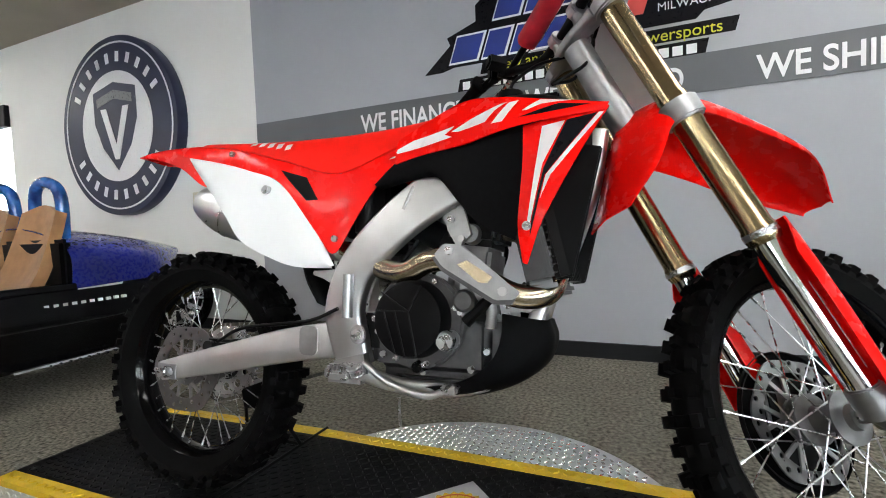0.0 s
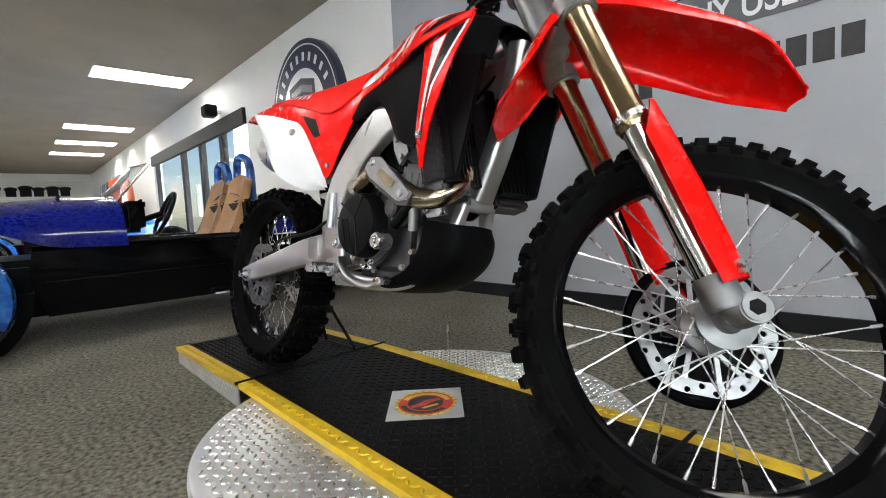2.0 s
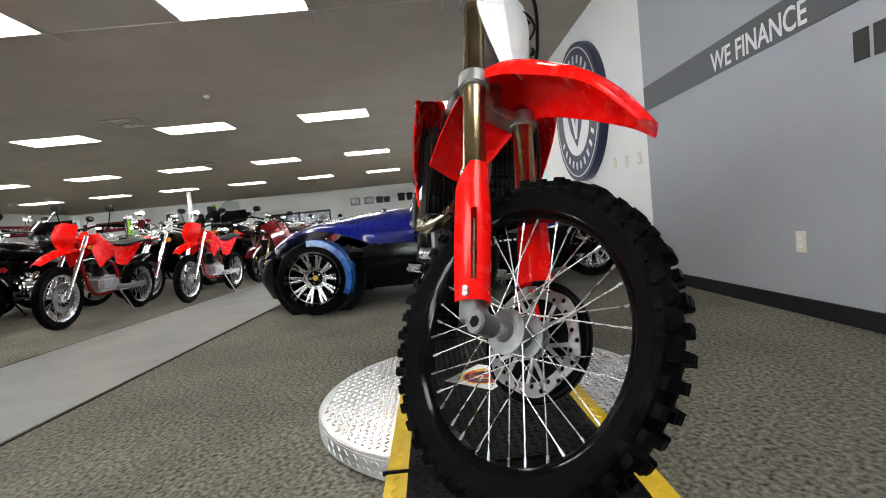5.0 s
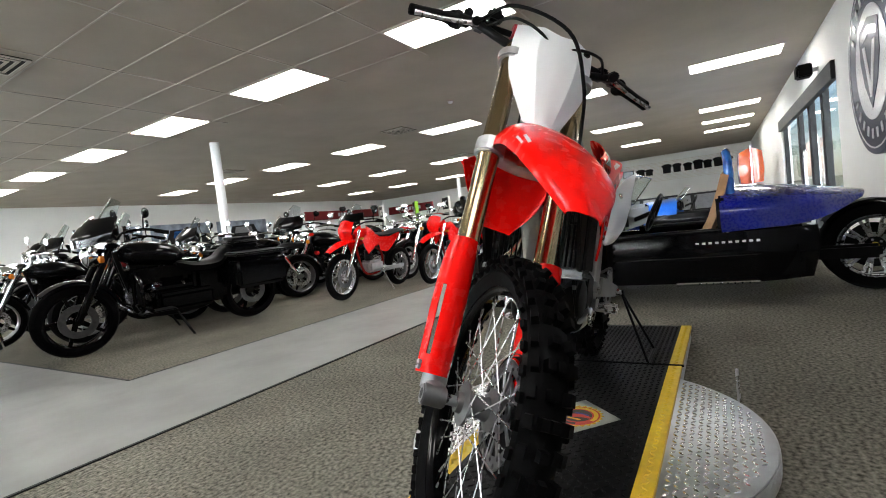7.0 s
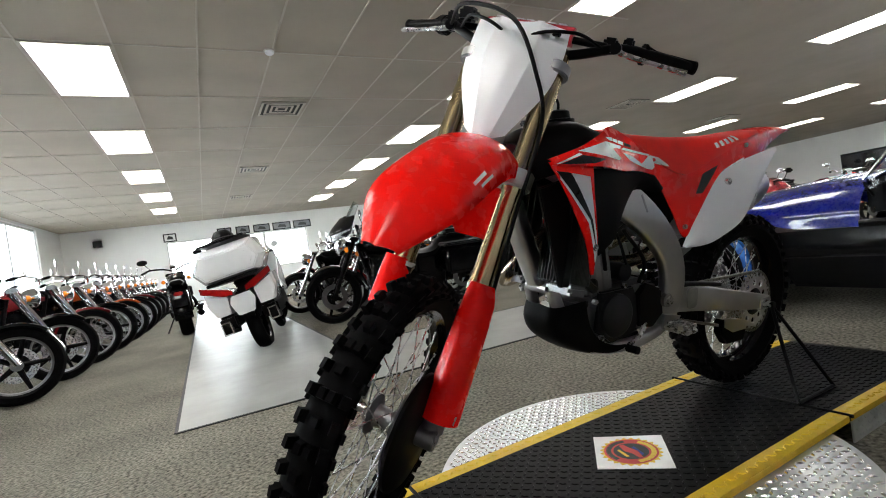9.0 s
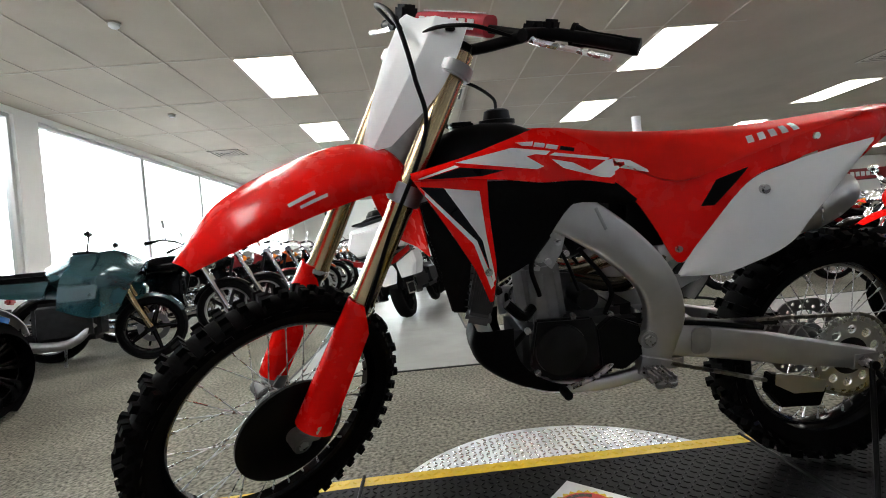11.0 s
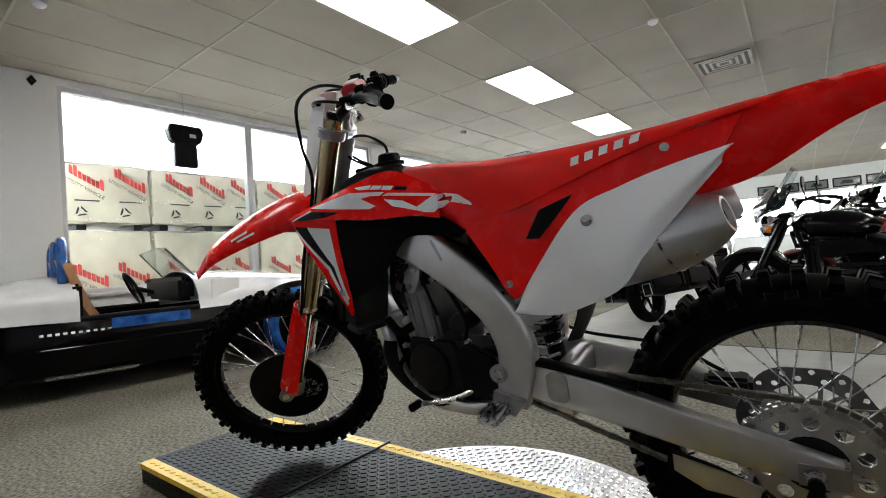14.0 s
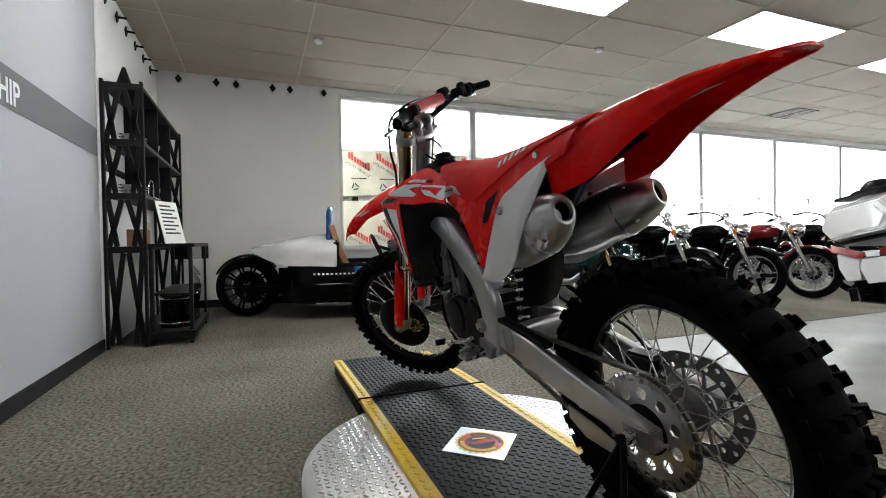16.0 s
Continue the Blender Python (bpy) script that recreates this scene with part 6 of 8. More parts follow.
# ---- three-wheeled roadsters: x forward, y to the left, from the rear wheel's contact ----
def road_wheel(parent, c, R, w, face, blade=STEEL):
    t = part("tyre", lathe([(R * .70, -w / 2 + .01), (R * .74, -w / 2), (R * .95, -w / 2 + .004), (R, -w / 2 + .03), (R, w / 2 - .03), (R * .95, w / 2 - .004), (R * .74, w / 2), (R * .70, w / 2 - .01)], 56, "y", c, True), RUBBER, parent, "low-profile black road tyre")
    f = face
    part("rim", lathe([(R * .70, -w / 2 + .012), (R * .715, -w / 2 + .004), (R * .68, f * .2), (R * .66, 0), (R * .64, w / 2 - .02)], 56, "y", c), GLOSSBLACK, t)
    part("rim_lip", lathe([(R * .66, f * (w / 2 - .012)), (R * .72, f * (w / 2 - .004)), (R * .72, f * (w / 2 - .010)), (R * .66, f * (w / 2 - .02))], 56, "y", c, True), blade, t, "machined silver rim lip")
    for k in range(10):
        for d in (-.10, .10):
            a0, a1 = 2 * math.pi * k / 10 + d * .35, 2 * math.pi * k / 10 + d
            b = sweep([(c[0] + R * .24 * math.cos(a0), c[1] + f * (w / 2 - .045), c[2] + R * .24 * math.sin(a0)), (c[0] + R * .68 * math.cos(a1), c[1] + f * (w / 2 - .016), c[2] + R * .68 * math.sin(a1))], roundrect(.016, .022, .3), 3, up=(0, 1, 0))
            part("wheel_spoke", b, blade, t, "machined silver wheel spoke")
    part("hub_ring", lathe([(R * .20, f * (w / 2 - .05)), (R * .30, f * (w / 2 - .03)), (R * .30, f * (w / 2 - .06)), (R * .20, f * (w / 2 - .07))], 40, "y", c, True), blade, t)
    part("hub", lathe([(0, f * (w / 2 - .06)), (R * .21, f * (w / 2 - .06)), (R * .21, f * (w / 2 - .10)), (0, f * (w / 2 - .10))], 32, "y", c), GLOSSBLACK, t)
    part("hub_cap", lathe([(0, f * (w / 2 - .045)), (.022, f * (w / 2 - .048)), (.024, f * (w / 2 - .062)), (0, f * (w / 2 - .062))], 20, "y", c), YELLOW, t, "yellow hub cap")
    for k in range(5):
        a = 2 * math.pi * k / 5
        part("wheel_nut", cyl((c[0] + .042 * math.cos(a), c[1] + f * (w / 2 - .062), c[2] + .042 * math.sin(a)), (c[0] + .042 * math.cos(a), c[1] + f * (w / 2 - .050), c[2] + .042 * math.sin(a)), .008, seg=6), STEEL, t)
    part("brake_disc", lathe([(.05, 0), (R * .52, 0), (R * .52, .012), (.05, .012)], 40, "y", c, True), DARKCAST, t)
    return t


def mirror_y(pts):
    return [(p[0], -p[1], p[2]) for p in pts]


def roadster(m, paint, label, side, wheel_face, extra):
    r = thing("roadster", m, label, "car", "three-wheeled roadsters")
    G = [(1.70, .655, .53), (2.02, .70, .545), (2.18, .735, .60), (2.36, .755, .672), (2.56, .76, .695), (2.78, .74, .64), (2.94, .69, .54), (3.08, .58, .44)]
    H = [(1.70, .63, .66), (2.02, .66, .68), (2.18, .68, .70), (2.36, .70, .735), (2.56, .69, .742), (2.78, .65, .68), (2.94, .58, .585), (3.10, .46, .47)]
    I = [(1.70, .45, .80), (2.02, .46, .80), (2.18, .46, .795), (2.36, .47, .785), (2.56, .46, .765), (2.78, .43, .71), (2.94, .38, .625), (3.13, .28, .50)]
    J = [(1.70, 0, .855), (2.02, 0, .845), (2.18, 0, .835), (2.36, 0, .82), (2.56, 0, .795), (2.78, 0, .74), (2.94, 0, .66), (3.15, 0, .52)]
    body = part("hood", loft([G, H, I, J, mirror_y(I), mirror_y(H), mirror_y(G)], 34, 28, .006, side=(0, 0, 1)), paint, r, "glossy hood and front fenders")
    part("hood_strap", box_bm((1.98, -.30, .842), (2.0, .30, .852)), MIRRORDARK, body)
    Rg = [(.93, .60, .53), (.70, .60, .54), (.45, .55, .55), (.26, .44, .60), (.08, .26, .685)]
    Rh = [(.93, .55, .76), (.70, .54, .755), (.45, .48, .745), (.26, .37, .735), (.06, .2, .715)]
    Ri = [(.93, 0, .875), (.70, 0, .865), (.45, 0, .825), (.26, 0, .785), (.04, 0, .735)]
    part("rear_deck", loft([Rg, Rh, Ri, mirror_y(Rh), mirror_y(Rg)], 22, 22, .006, side=(0, 0, 1)), paint, r, "tapering rear deck")
    for s in (1, -1):
        A = [(x, y * s, z) for x, y, z in ((.36, .50, .53), (.70, .63, .53), (1.2, .66, .53), (1.7, .665, .53), (2.14, .70, .53))]
        B = [(x, y * s, z) for x, y, z in ((.36, .52, .36), (.70, .65, .36), (1.2, .675, .36), (1.7, .68, .36), (2.16, .70, .36))]
        C_ = [(x, y * s, z) for x, y, z in ((.40, .48, .17), (.70, .60, .16), (1.2, .63, .16), (1.7, .63, .16), (2.10, .62, .16))]
        sp_ = part("side_panel", loft([A, B, C_], 20, 14, .012, side=(0, s, 0)), GLOSSBLACK, r, "black side panel")
        part("panel_groove", tube([(.45, .560 * s, .36), (.8, .668 * s, .362), (1.3, .688 * s, .362), (2.1, .712 * s, .362)], .004, seg=6), MIRRORDARK, sp_)
        part("door_sill", sweep([(.93, .60 * s, .54), (1.3, .645 * s, .545), (1.70, .65 * s, .545)], roundrect(.05, .05, .35), 10, up=(0, 0, 1)), BLACK if paint is not BLUE else GLOSSBLACK, r)
        part("sill_trim", tube([(.72, .63 * s, .165), (1.25, .675 * s, .165)], .016, n=4, seg=10), CHROME, r, "chrome sill trim")
        # solid black plugs paint the dark inside of the trim's holes
        for k in range(10):
            part("hole_shade", cyl((.78 + .045 * k, .64 * s + .017 * s, .165), (.78 + .045 * k, .64 * s + .034 * s + .004 * k * s * .2, .165), .006, seg=8), BLACK, sp_)
        for k in range(10):
            part("letter_bar", box_bm((.70 + .042 * k, .655 * s - .006 if s > 0 else .655 * s - .012, .455), (.722 + .042 * k, .655 * s + .012 if s > 0 else .655 * s + .006, .470)), TAGW, sp_, smooth=False)
        w_ = road_wheel(r, (2.55, .74 * s, .31), .31, .21, s, STEEL if paint is not GLOSSWHITE else GLOSSBLACK)
        if s == side:
            lip, arc, turn_ = (.27, 125, -85) if s > 0 else (.285, 200, -60)
            b = lathe([(.322, -.115 * s), (.330, -.06 * s), (.332, .05 * s), (.318, .118 * s), (lip, .124 * s)], 36, "y", (0, 0, 0), sweep=arc)
            bmesh.ops.solidify(b, geom=b.faces[:], thickness=.003)
            b.transform(Matrix.Translation((2.55, .74 * s, .31)) @ Matrix.Rotation(radians(turn_), 4, "Y"))
            part("wheel_wrap", b, WRAP, w_, "crumpled blue protective film over the tyre")
        arch = lathe([(.40, -.10), (.40, .06), (.34, .065)], 28, "y", sweep=180)
        bmesh.ops.solidify(arch, geom=arch.faces[:], thickness=.004)
        arch.transform(Matrix.Translation((2.55, .64 * s, .31)) @ Matrix.Rotation(radians(180), 4, "Y"))
        part("wheel_arch", arch, BLACK, r)
        part("front_skirt", loft([[(2.93, .68 * s, .50), (3.05, .55 * s, .44), (3.13, .30 * s, .46), (3.15, 0, .47)], [(2.95, .66 * s, .32), (3.10, .52 * s, .30), (3.18, .28 * s, .29), (3.20, 0, .29)], [(2.95, .60 * s, .14), (3.04, .48 * s, .13), (3.10, .25 * s, .13), (3.12, 0, .13)]], 14, 10, .01, side=(1, 0, 0)), BLACK, r, "black front apron")
        seat = part("seat", loft([[(1.42, .06 * s, .48), (1.18, .06 * s, .46), (1.05, .06 * s, .58), (.96, .07 * s, .80), (.91, .08 * s, .96)], [(1.44, .26 * s, .50), (1.18, .26 * s, .44), (1.02, .26 * s, .58), (.93, .26 * s, .80), (.88, .26 * s, 1.00)], [(1.42, .46 * s, .48), (1.18, .46 * s, .46), (1.05, .46 * s, .58), (.96, .45 * s, .80), (.91, .44 * s, .96)]], 24, 14, .055, side=(1, 0, 1)), TAN, r, "tan leather bucket seat")
        hoop = tube([(.86, .12 * s, .70), (.86, .12 * s, 1.03), (.87, .20 * s, 1.12), (.87, .32 * s, 1.12), (.86, .40 * s, 1.03), (.86, .40 * s, .70)], .032, n=36, seg=12)
        part("roll_hoop", hoop, WRAP, r, "roll hoop wrapped in blue film")
        part("mirror_arm", tube([(1.66, .56 * s, .70), (1.64, .68 * s, .76)], .008, n=4, seg=8), BLACK, r)
        part("mirror", box_bm((1.60, .66 * s - .05, .74), (1.64, .66 * s + .06, .80), .015), GLOSSBLACK, r)
        part("headlight", lathe([(0, .06), (.055, .05), (.062, 0), (0, 0)], 20, "x", (3.02, .40 * s, .50)), CHROME, r)
    road_wheel(r, (0, 0, .315), .315, .26, wheel_face, STEEL if paint is BLUE else GLOSSBLACK)
    fd = lathe([(.322, -.14), (.338, -.13), (.345, 0), (.338, .13), (.322, .14)], 26, "y", sweep=120)
    bmesh.ops.solidify(fd, geom=fd.faces[:], thickness=.006)
    fd.transform(Matrix.Translation((0, 0, .318)) @ Matrix.Rotation(radians(-35), 4, "Y"))
    part("rear_fender", fd, BLACK, r, "black rear wheel fender")
    part("swing_arm", box_bm((-.02, -.20, .24), (.5, -.15, .34), .02), BLACK, r)
    part("swing_arm", box_bm((-.02, .15, .24), (.5, .20, .34), .02), BLACK, r)
    part("tub", box_bm((.45, -.58, .17), (1.72, .58, .44), .03), BLACK, r, "dark cockpit tub")
    part("bulkhead", box_bm((.90, -.56, .44), (.955, .56, .80), .02), BLACK, r)
    part("dashboard", box_bm((1.58, -.56, .60), (1.70, .56, .80), .03), BLACK, r)
    part("chassis", box_bm((1.7, -.52, .15), (2.95, .52, .48), .04), BLACK, r)
    part("windscreen", loft([[(1.72, -.50, .80), (1.78, 0, .83), (1.72, .50, .80)], [(1.52, -.46, 1.04), (1.56, 0, 1.06), (1.52, .46, 1.04)]], 14, 6, .005, side=(1, 0, 0)), SMOKE, r, "low curved clear windscreen")
    part("windscreen_frame", tube([(1.72, -.50, .80), (1.52, -.46, 1.04), (1.56, 0, 1.062), (1.52, .46, 1.04), (1.72, .50, .80)], .008, straight=True, seg=8), CHROME, r)
    sw = lathe([(.155 + .014 * math.cos(a), .014 * math.sin(a)) for a in [2 * math.pi * k / 8 for k in range(8)]], 32, "x", closed=True)
    for a in (0, 120, 240):
        tube([(0, 0, 0), (0, .15 * math.cos(radians(a + 90)), .15 * math.sin(radians(a + 90)))], .010, n=3, seg=6, bm=sw)
    sw.transform(Matrix.Translation((1.42, .26, .72)) @ Matrix.Rotation(radians(-25), 4, "Y"))
    part("steering_wheel", sw, BLACK, r)
    part("steering_column", tube([(1.44, .26, .72), (1.62, .26, .66)], .02, n=4, seg=8), BLACK, r)
    if extra:
        part("door_film", box_bm((1.10, -.685, .46), (1.62, -.671, .535), .002), WRAP, r, "blue protective film on the door")
        part("paper_sheet", box_bm((1.80, -.665, .585), (2.02, -.655, .76)), TAGW, r, "white paper sheet taped to the hood", smooth=False)
    return r


roadster(pose(-3.11, 1.585, 0, 0, 0, -91.7) @ Matrix.Scale(1.04, 4), BLUE, "glossy blue and black three-wheeled roadster with tan seats", 1, 1, False)
roadster(pose(4.23, .93, 0, 0, 0, -98) @ Matrix.Scale(1.04, 4), GLOSSWHITE, "white and black three-wheeled roadster with a blue-wrapped front wheel", -1, -1, True)
roadster(pose(-9.3, 1.58, 0, 0, 0, -92), mat("light_blue_paint", (0.01, 0.09, 0.42), 0.3, var=0.1, scale=200, coat=0.7, spec=0.2), "light blue and black three-wheeled roadster by the shopfront doors", 1, 1, False)

# ---- parked motorcycles: x forward, y to the left, from the middle of the wheelbase ----
def moto_parts(root, x, R, w, style, rim_mat, y=0.0):
    c = (x, y, R)
    t = part("tyre", lathe([(R * .74, -w * .40), (R * .80, -w * .5), (R * .93, -w * .46), (R, -w * .15), (R, w * .15), (R * .93, w * .46), (R * .80, w * .5), (R * .74, w * .40)], 40, "y", c, True), RUBBER, root)
    part("rim", lathe([(R * .70, -w * .32), (R * .755, -w * .42), (R * .72, 0), (R * .755, w * .42), (R * .70, w * .32), (R * .68, 0)], 40, "y", c, True), rim_mat, t)
    part("hub", cyl((x, y - .05, R), (x, y + .05, R), .045, seg=16), rim_mat, t)
    n = 5 if style == "cast" else 18
    for k in range(n):
        a = 2 * math.pi * k / n
        if style == "cast":
            b = sweep([(x + .035 * math.cos(a), y, R + .035 * math.sin(a)), (x + R * .70 * math.cos(a), y, R + R * .70 * math.sin(a))], roundrect(.03, .035, .3), 3, up=(0, 1, 0), scales=[1.3, .8])
        else:
            s = .03 if k % 2 else -.03
            b = cyl((x + .04 * math.cos(a + .9), y + s, R + .04 * math.sin(a + .9)), (x + R * .70 * math.cos(a), y, R + R * .70 * math.sin(a)), .004, seg=5)
        part("wheel_spoke", b, GLOSSBLACK if rim_mat is DISC and style == "cast" else rim_mat, t)
    part("brake_disc", lathe([(R * .28, w * .5), (R * .46, w * .5), (R * .46, w * .5 + .006), (R * .28, w * .5 + .006)], 28, "y", c, True), STEEL if rim_mat is DISC else CASE, t)
    return t


def fender(root, x, R, w, a0, a1, mt, gap=.03):
    pr = [(R + gap - .03, -w * .62), (R + gap - .005, -w * .58), (R + gap + .004, -w * .3), (R + gap + .008, 0), (R + gap + .004, w * .3), (R + gap - .005, w * .58), (R + gap - .03, w * .62)]
    b = lathe(pr, 20, "y", sweep=a1 - a0)
    bmesh.ops.solidify(b, geom=b.faces[:], thickness=.004)
    b.transform(Matrix.Translation((x, 0, R)) @ Matrix.Rotation(radians(-a0), 4, "Y"))
    part("fender", b, mt, root)


def cruiser(m, paint, chrome, bags, screen, label, rim=None, group="parked motorcycles", tail=False, wire=False):
    r = thing("motorcycle", m, label, "motorcycle", group)
    rim = rim or (DISC if chrome else GLOSSBLACK)
    bright = CHROME if chrome else GLOSSBLACK
    moto_parts(r, .82, .325, .13, "wire" if wire else "cast", rim)
    moto_parts(r, -.80, .325, .18, "wire" if wire else "cast", rim)
    fender(r, .82, .325, .14, 48, 165, paint)
    fender(r, -.80, .325, .20, 15, 190, paint)
    for s in (-1, 1):
        part("fork_tube", tube([(.83, .11 * s, .33), (.52, .11 * s, .98)], [.032, .030, .024], n=8, seg=12), bright, r, "front fork leg")
        part("handlebar", tube([(.44, .02 * s, 1.02), (.42, .16 * s, 1.08), (.30, .34 * s, 1.10), (.20, .42 * s, 1.07)], .014, n=16, seg=10), bright, r)
        part("grip", tube([(.25, .385 * s, 1.085), (.16, .45 * s, 1.06)], .019, n=4, seg=10), RUBBER, r)
        part("mirror_stem", tube([(.32, .32 * s, 1.10), (.34, .40 * s, 1.22)], .006, n=4, seg=6), bright, r)
        part("mirror", xf(lathe([(0, -.012), (.055, -.010), (.06, .0), (0, .006)], 16, "x"), Matrix.Translation((.33, .42 * s, 1.25)) @ Matrix.Diagonal((1, 1.3, .8, 1))), bright, r)
        part("turn_signal", xf(lathe([(0, .045), (.03, .03), (.034, 0), (0, 0)], 14, "x"), Matrix.Translation((.62, .20 * s, .86))), ORANGE, r, "amber turn signal")
        part("exhaust_pipe", tube([(.12, -.13, .58), (.20, -.20, .45), (.05, -.22, .28 + .05 * (s > 0)), (-.5, -.22, .28 + .07 * (s > 0)), (-1.05, -.23, .30 + .08 * (s > 0))], [.024, .026, .035, .045, .045], n=24, seg=12), bright, r, "long exhaust pipe")
        part("cylinder", xf(lathe([(0, 0)] + [(.075 if k % 2 else .060, .02 + .013 * k) for k in range(14)] + [(.05, .22), (0, .22)], 18, "z"), Matrix.Translation((.02, 0, .47)) @ Matrix.Rotation(radians(24 * s), 4, "Y")), bright, r, "finned engine cylinder")
        part("rocker_box", xf(box_bm((-.07, -.065, .205), (.07, .065, .275), .018), Matrix.Translation((.02, 0, .47)) @ Matrix.Rotation(radians(24 * s), 4, "Y")), CHROME if chrome else BLACK, r)
        part("foot_peg", cyl((.30, .14 * s, .34), (.32, .32 * s, .34), .018, seg=10), RUBBER, r)
        part("rear_shock", tube([(-.72, .13 * s, .38), (-.50, .13 * s, .70)], .026, n=4, seg=10), bright, r)
        if bags:
            bg = part("saddlebag", box_bm((-1.08, min(.17 * s, .40 * s), .40), (-.48, max(.17 * s, .40 * s), .74), .05, 3), GLOSSBLACK if bags == 1 else paint, r, "hard saddlebag")
            part("bag_lid", box_bm((-1.09, min(.16 * s, .41 * s), .745), (-.47, max(.16 * s, .41 * s), .785), .015), BLACK if bags == 1 else paint, bg)
    part("fork_yoke", box_bm((.47, -.15, .94), (.58, .15, .99), .015), bright, r)
    part("headlight", xf(lathe([(0, .0), (.07, .01), (.095, .06), (.10, .12), (.09, .125), (0, .14)], 24, "x"), Matrix.Translation((.58, 0, .88))), CHROME, r, "round headlight shell")
    part("headlight_lens", xf(lathe([(0, .155), (.05, .15), (.088, .13), (.088, .128), (0, .128)], 24, "x"), Matrix.Translation((.58, 0, .88))), CHROME, r, "bright headlight lens")
    tk = tube([(.46, 0, .86), (.36, 0, .87), (.18, 0, .86), (0, 0, .80), (-.10, 0, .76)], [.06, .15, .165, .14, .07], n=20, seg=20, flat=1.0)
    tk.transform(Matrix.Translation((0, 0, .84)) @ Matrix.Diagonal((1, 1, .72, 1)) @ Matrix.Translation((0, 0, -.84)))
    part("fuel_tank", tk, paint, r, "teardrop fuel tank")
    part("tank_cap", cyl((.24, 0, .945), (.24, 0, .968), .035, seg=16), CHROME, r)
    part("frame", tube([(.48, 0, .90), (.38, 0, .5), (.28, 0, .26), (-.35, 0, .26), (-.45, 0, .62), (0, 0, .74)], .022, n=30, seg=10), BLACK, r)
    part("crankcase", box_bm((-.20, -.15, .26), (.24, .15, .52), .05, 3), bright, r)
    part("air_cleaner", lathe([(0, -.20), (.07, -.20), (.085, -.18), (.085, -.12), (0, -.12)], 24, "y", (.02, 0, .63)), CHROME if chrome else BLACK, r)
    part("primary_cover", xf(box_bm((-.34, .14, .27), (.22, .19, .46), .045, 3), Matrix()), bright, r)
    st = loft([[(-.02, .11, .74), (-.20, .15, .69), (-.42, .16, .70), (-.58, .12, .80), (-.88, .10, .80)], [(-.02, .05, .78), (-.20, .07, .72), (-.42, .08, .74), (-.58, .07, .85), (-.88, .06, .84)], [(-.02, 0, .785), (-.20, 0, .725), (-.42, 0, .745), (-.58, 0, .86), (-.88, 0, .845)], [(-.02, -.05, .78), (-.20, -.07, .72), (-.42, -.08, .74), (-.58, -.07, .85), (-.88, -.06, .84)], [(-.02, -.11, .74), (-.20, -.15, .69), (-.42, -.16, .70), (-.58, -.12, .80), (-.88, -.10, .80)]], 22, 14, .06, side=(0, 0, 1))
    part("seat", st, BLACK, r, "black stepped seat")
    part("tail_light", box_bm((-1.16, -.06, .62), (-1.11, .06, .68), .015), REDLENS, r)
    part("plate_holder", box_bm((-1.18, -.09, .46), (-1.165, .09, .58), .004), BLACK, r)
    part("side_stand", tube([(.05, .14, .28), (-.05, .30, .01)], .012, n=4, seg=8), BLACK, r)
    part("belly", box_bm((-.50, -.15, .28), (-.16, .15, .68), .05), GLOSSBLACK, r, "black battery box and side covers")
    part("radiator_cover", box_bm((.30, -.13, .36), (.40, .13, .72), .03), GLOSSBLACK, r, "black oil cooler cover")
    part("backbone", box_bm((-.30, -.08, .56), (.42, .08, .76), .04), GLOSSBLACK, r)
    part("speedometer", xf(lathe([(0, .03), (.045, .028), (.05, 0), (0, -.03)], 18, "z"), Matrix.Translation((.44, 0, 1.08)) @ Matrix.Rotation(radians(-35), 4, "Y")), bright, r)
    part("hose", tube([(.50, .10, .95), (.58, .17, .80), (.70, .14, .55), (.80, .12, .40)], .007, n=14, seg=6), BLACK, r)
    if bags:
        part("pillion_pad", box_bm((-.94, -.15, .82), (-.56, .15, .93), .05, 3), BLACK, r, "black padded pillion seat")
        fr_ = part("fairing", loft([[(.60, -.38, 1.04), (.74, -.20, .98), (.78, 0, .96), (.74, .20, .98), (.60, .38, 1.04)], [(.58, -.40, 1.12), (.72, -.20, 1.08), (.77, 0, 1.07), (.72, .20, 1.08), (.58, .40, 1.12)], [(.52, -.32, 1.24), (.60, -.18, 1.22), (.64, 0, 1.21), (.60, .18, 1.22), (.52, .32, 1.24)]], 18, 10, .02, side=(1, 0, .3)), GLOSSBLACK, r, "black fork-mounted fairing")
        part("fairing_lamp", lathe([(0, .0), (.03, 0), (.035, .02), (0, .03)], 14, "x", (.70, .24, .96)), CHROME, fr_)
        for s in (-1, 1):
            part("engine_guard", tube([(.36, .06 * s, .70), (.40, .34 * s, .62), (.40, .36 * s, .40), (.34, .10 * s, .28)], .016, n=16, seg=8), bright, r)
            part("floorboard", box_bm((.10, min(.18 * s, .34 * s), .30), (.40, max(.18 * s, .34 * s), .33), .01), BLACK, r)
    if screen:
        part("windscreen", loft([[(.60, -.24, 1.02), (.66, 0, 1.0), (.60, .24, 1.02)], [(.50, -.22, 1.22), (.55, 0, 1.24), (.50, .22, 1.22)], [(.42, -.14, 1.36), (.45, 0, 1.40), (.42, .14, 1.36)]], 12, 10, .004, side=(1, 0, 0)), SMOKE, r, "clear windscreen")
        part("windscreen_bracket", tube([(.60, -.24, 1.03), (.66, 0, 1.01), (.60, .24, 1.03)], .010, n=10, seg=8), CHROME, r)
    part("price_tag", box_bm((.43, .06, .99), (.435, .15, 1.13), .001), TAGW, r, "white paper price tag", smooth=False)
    return r


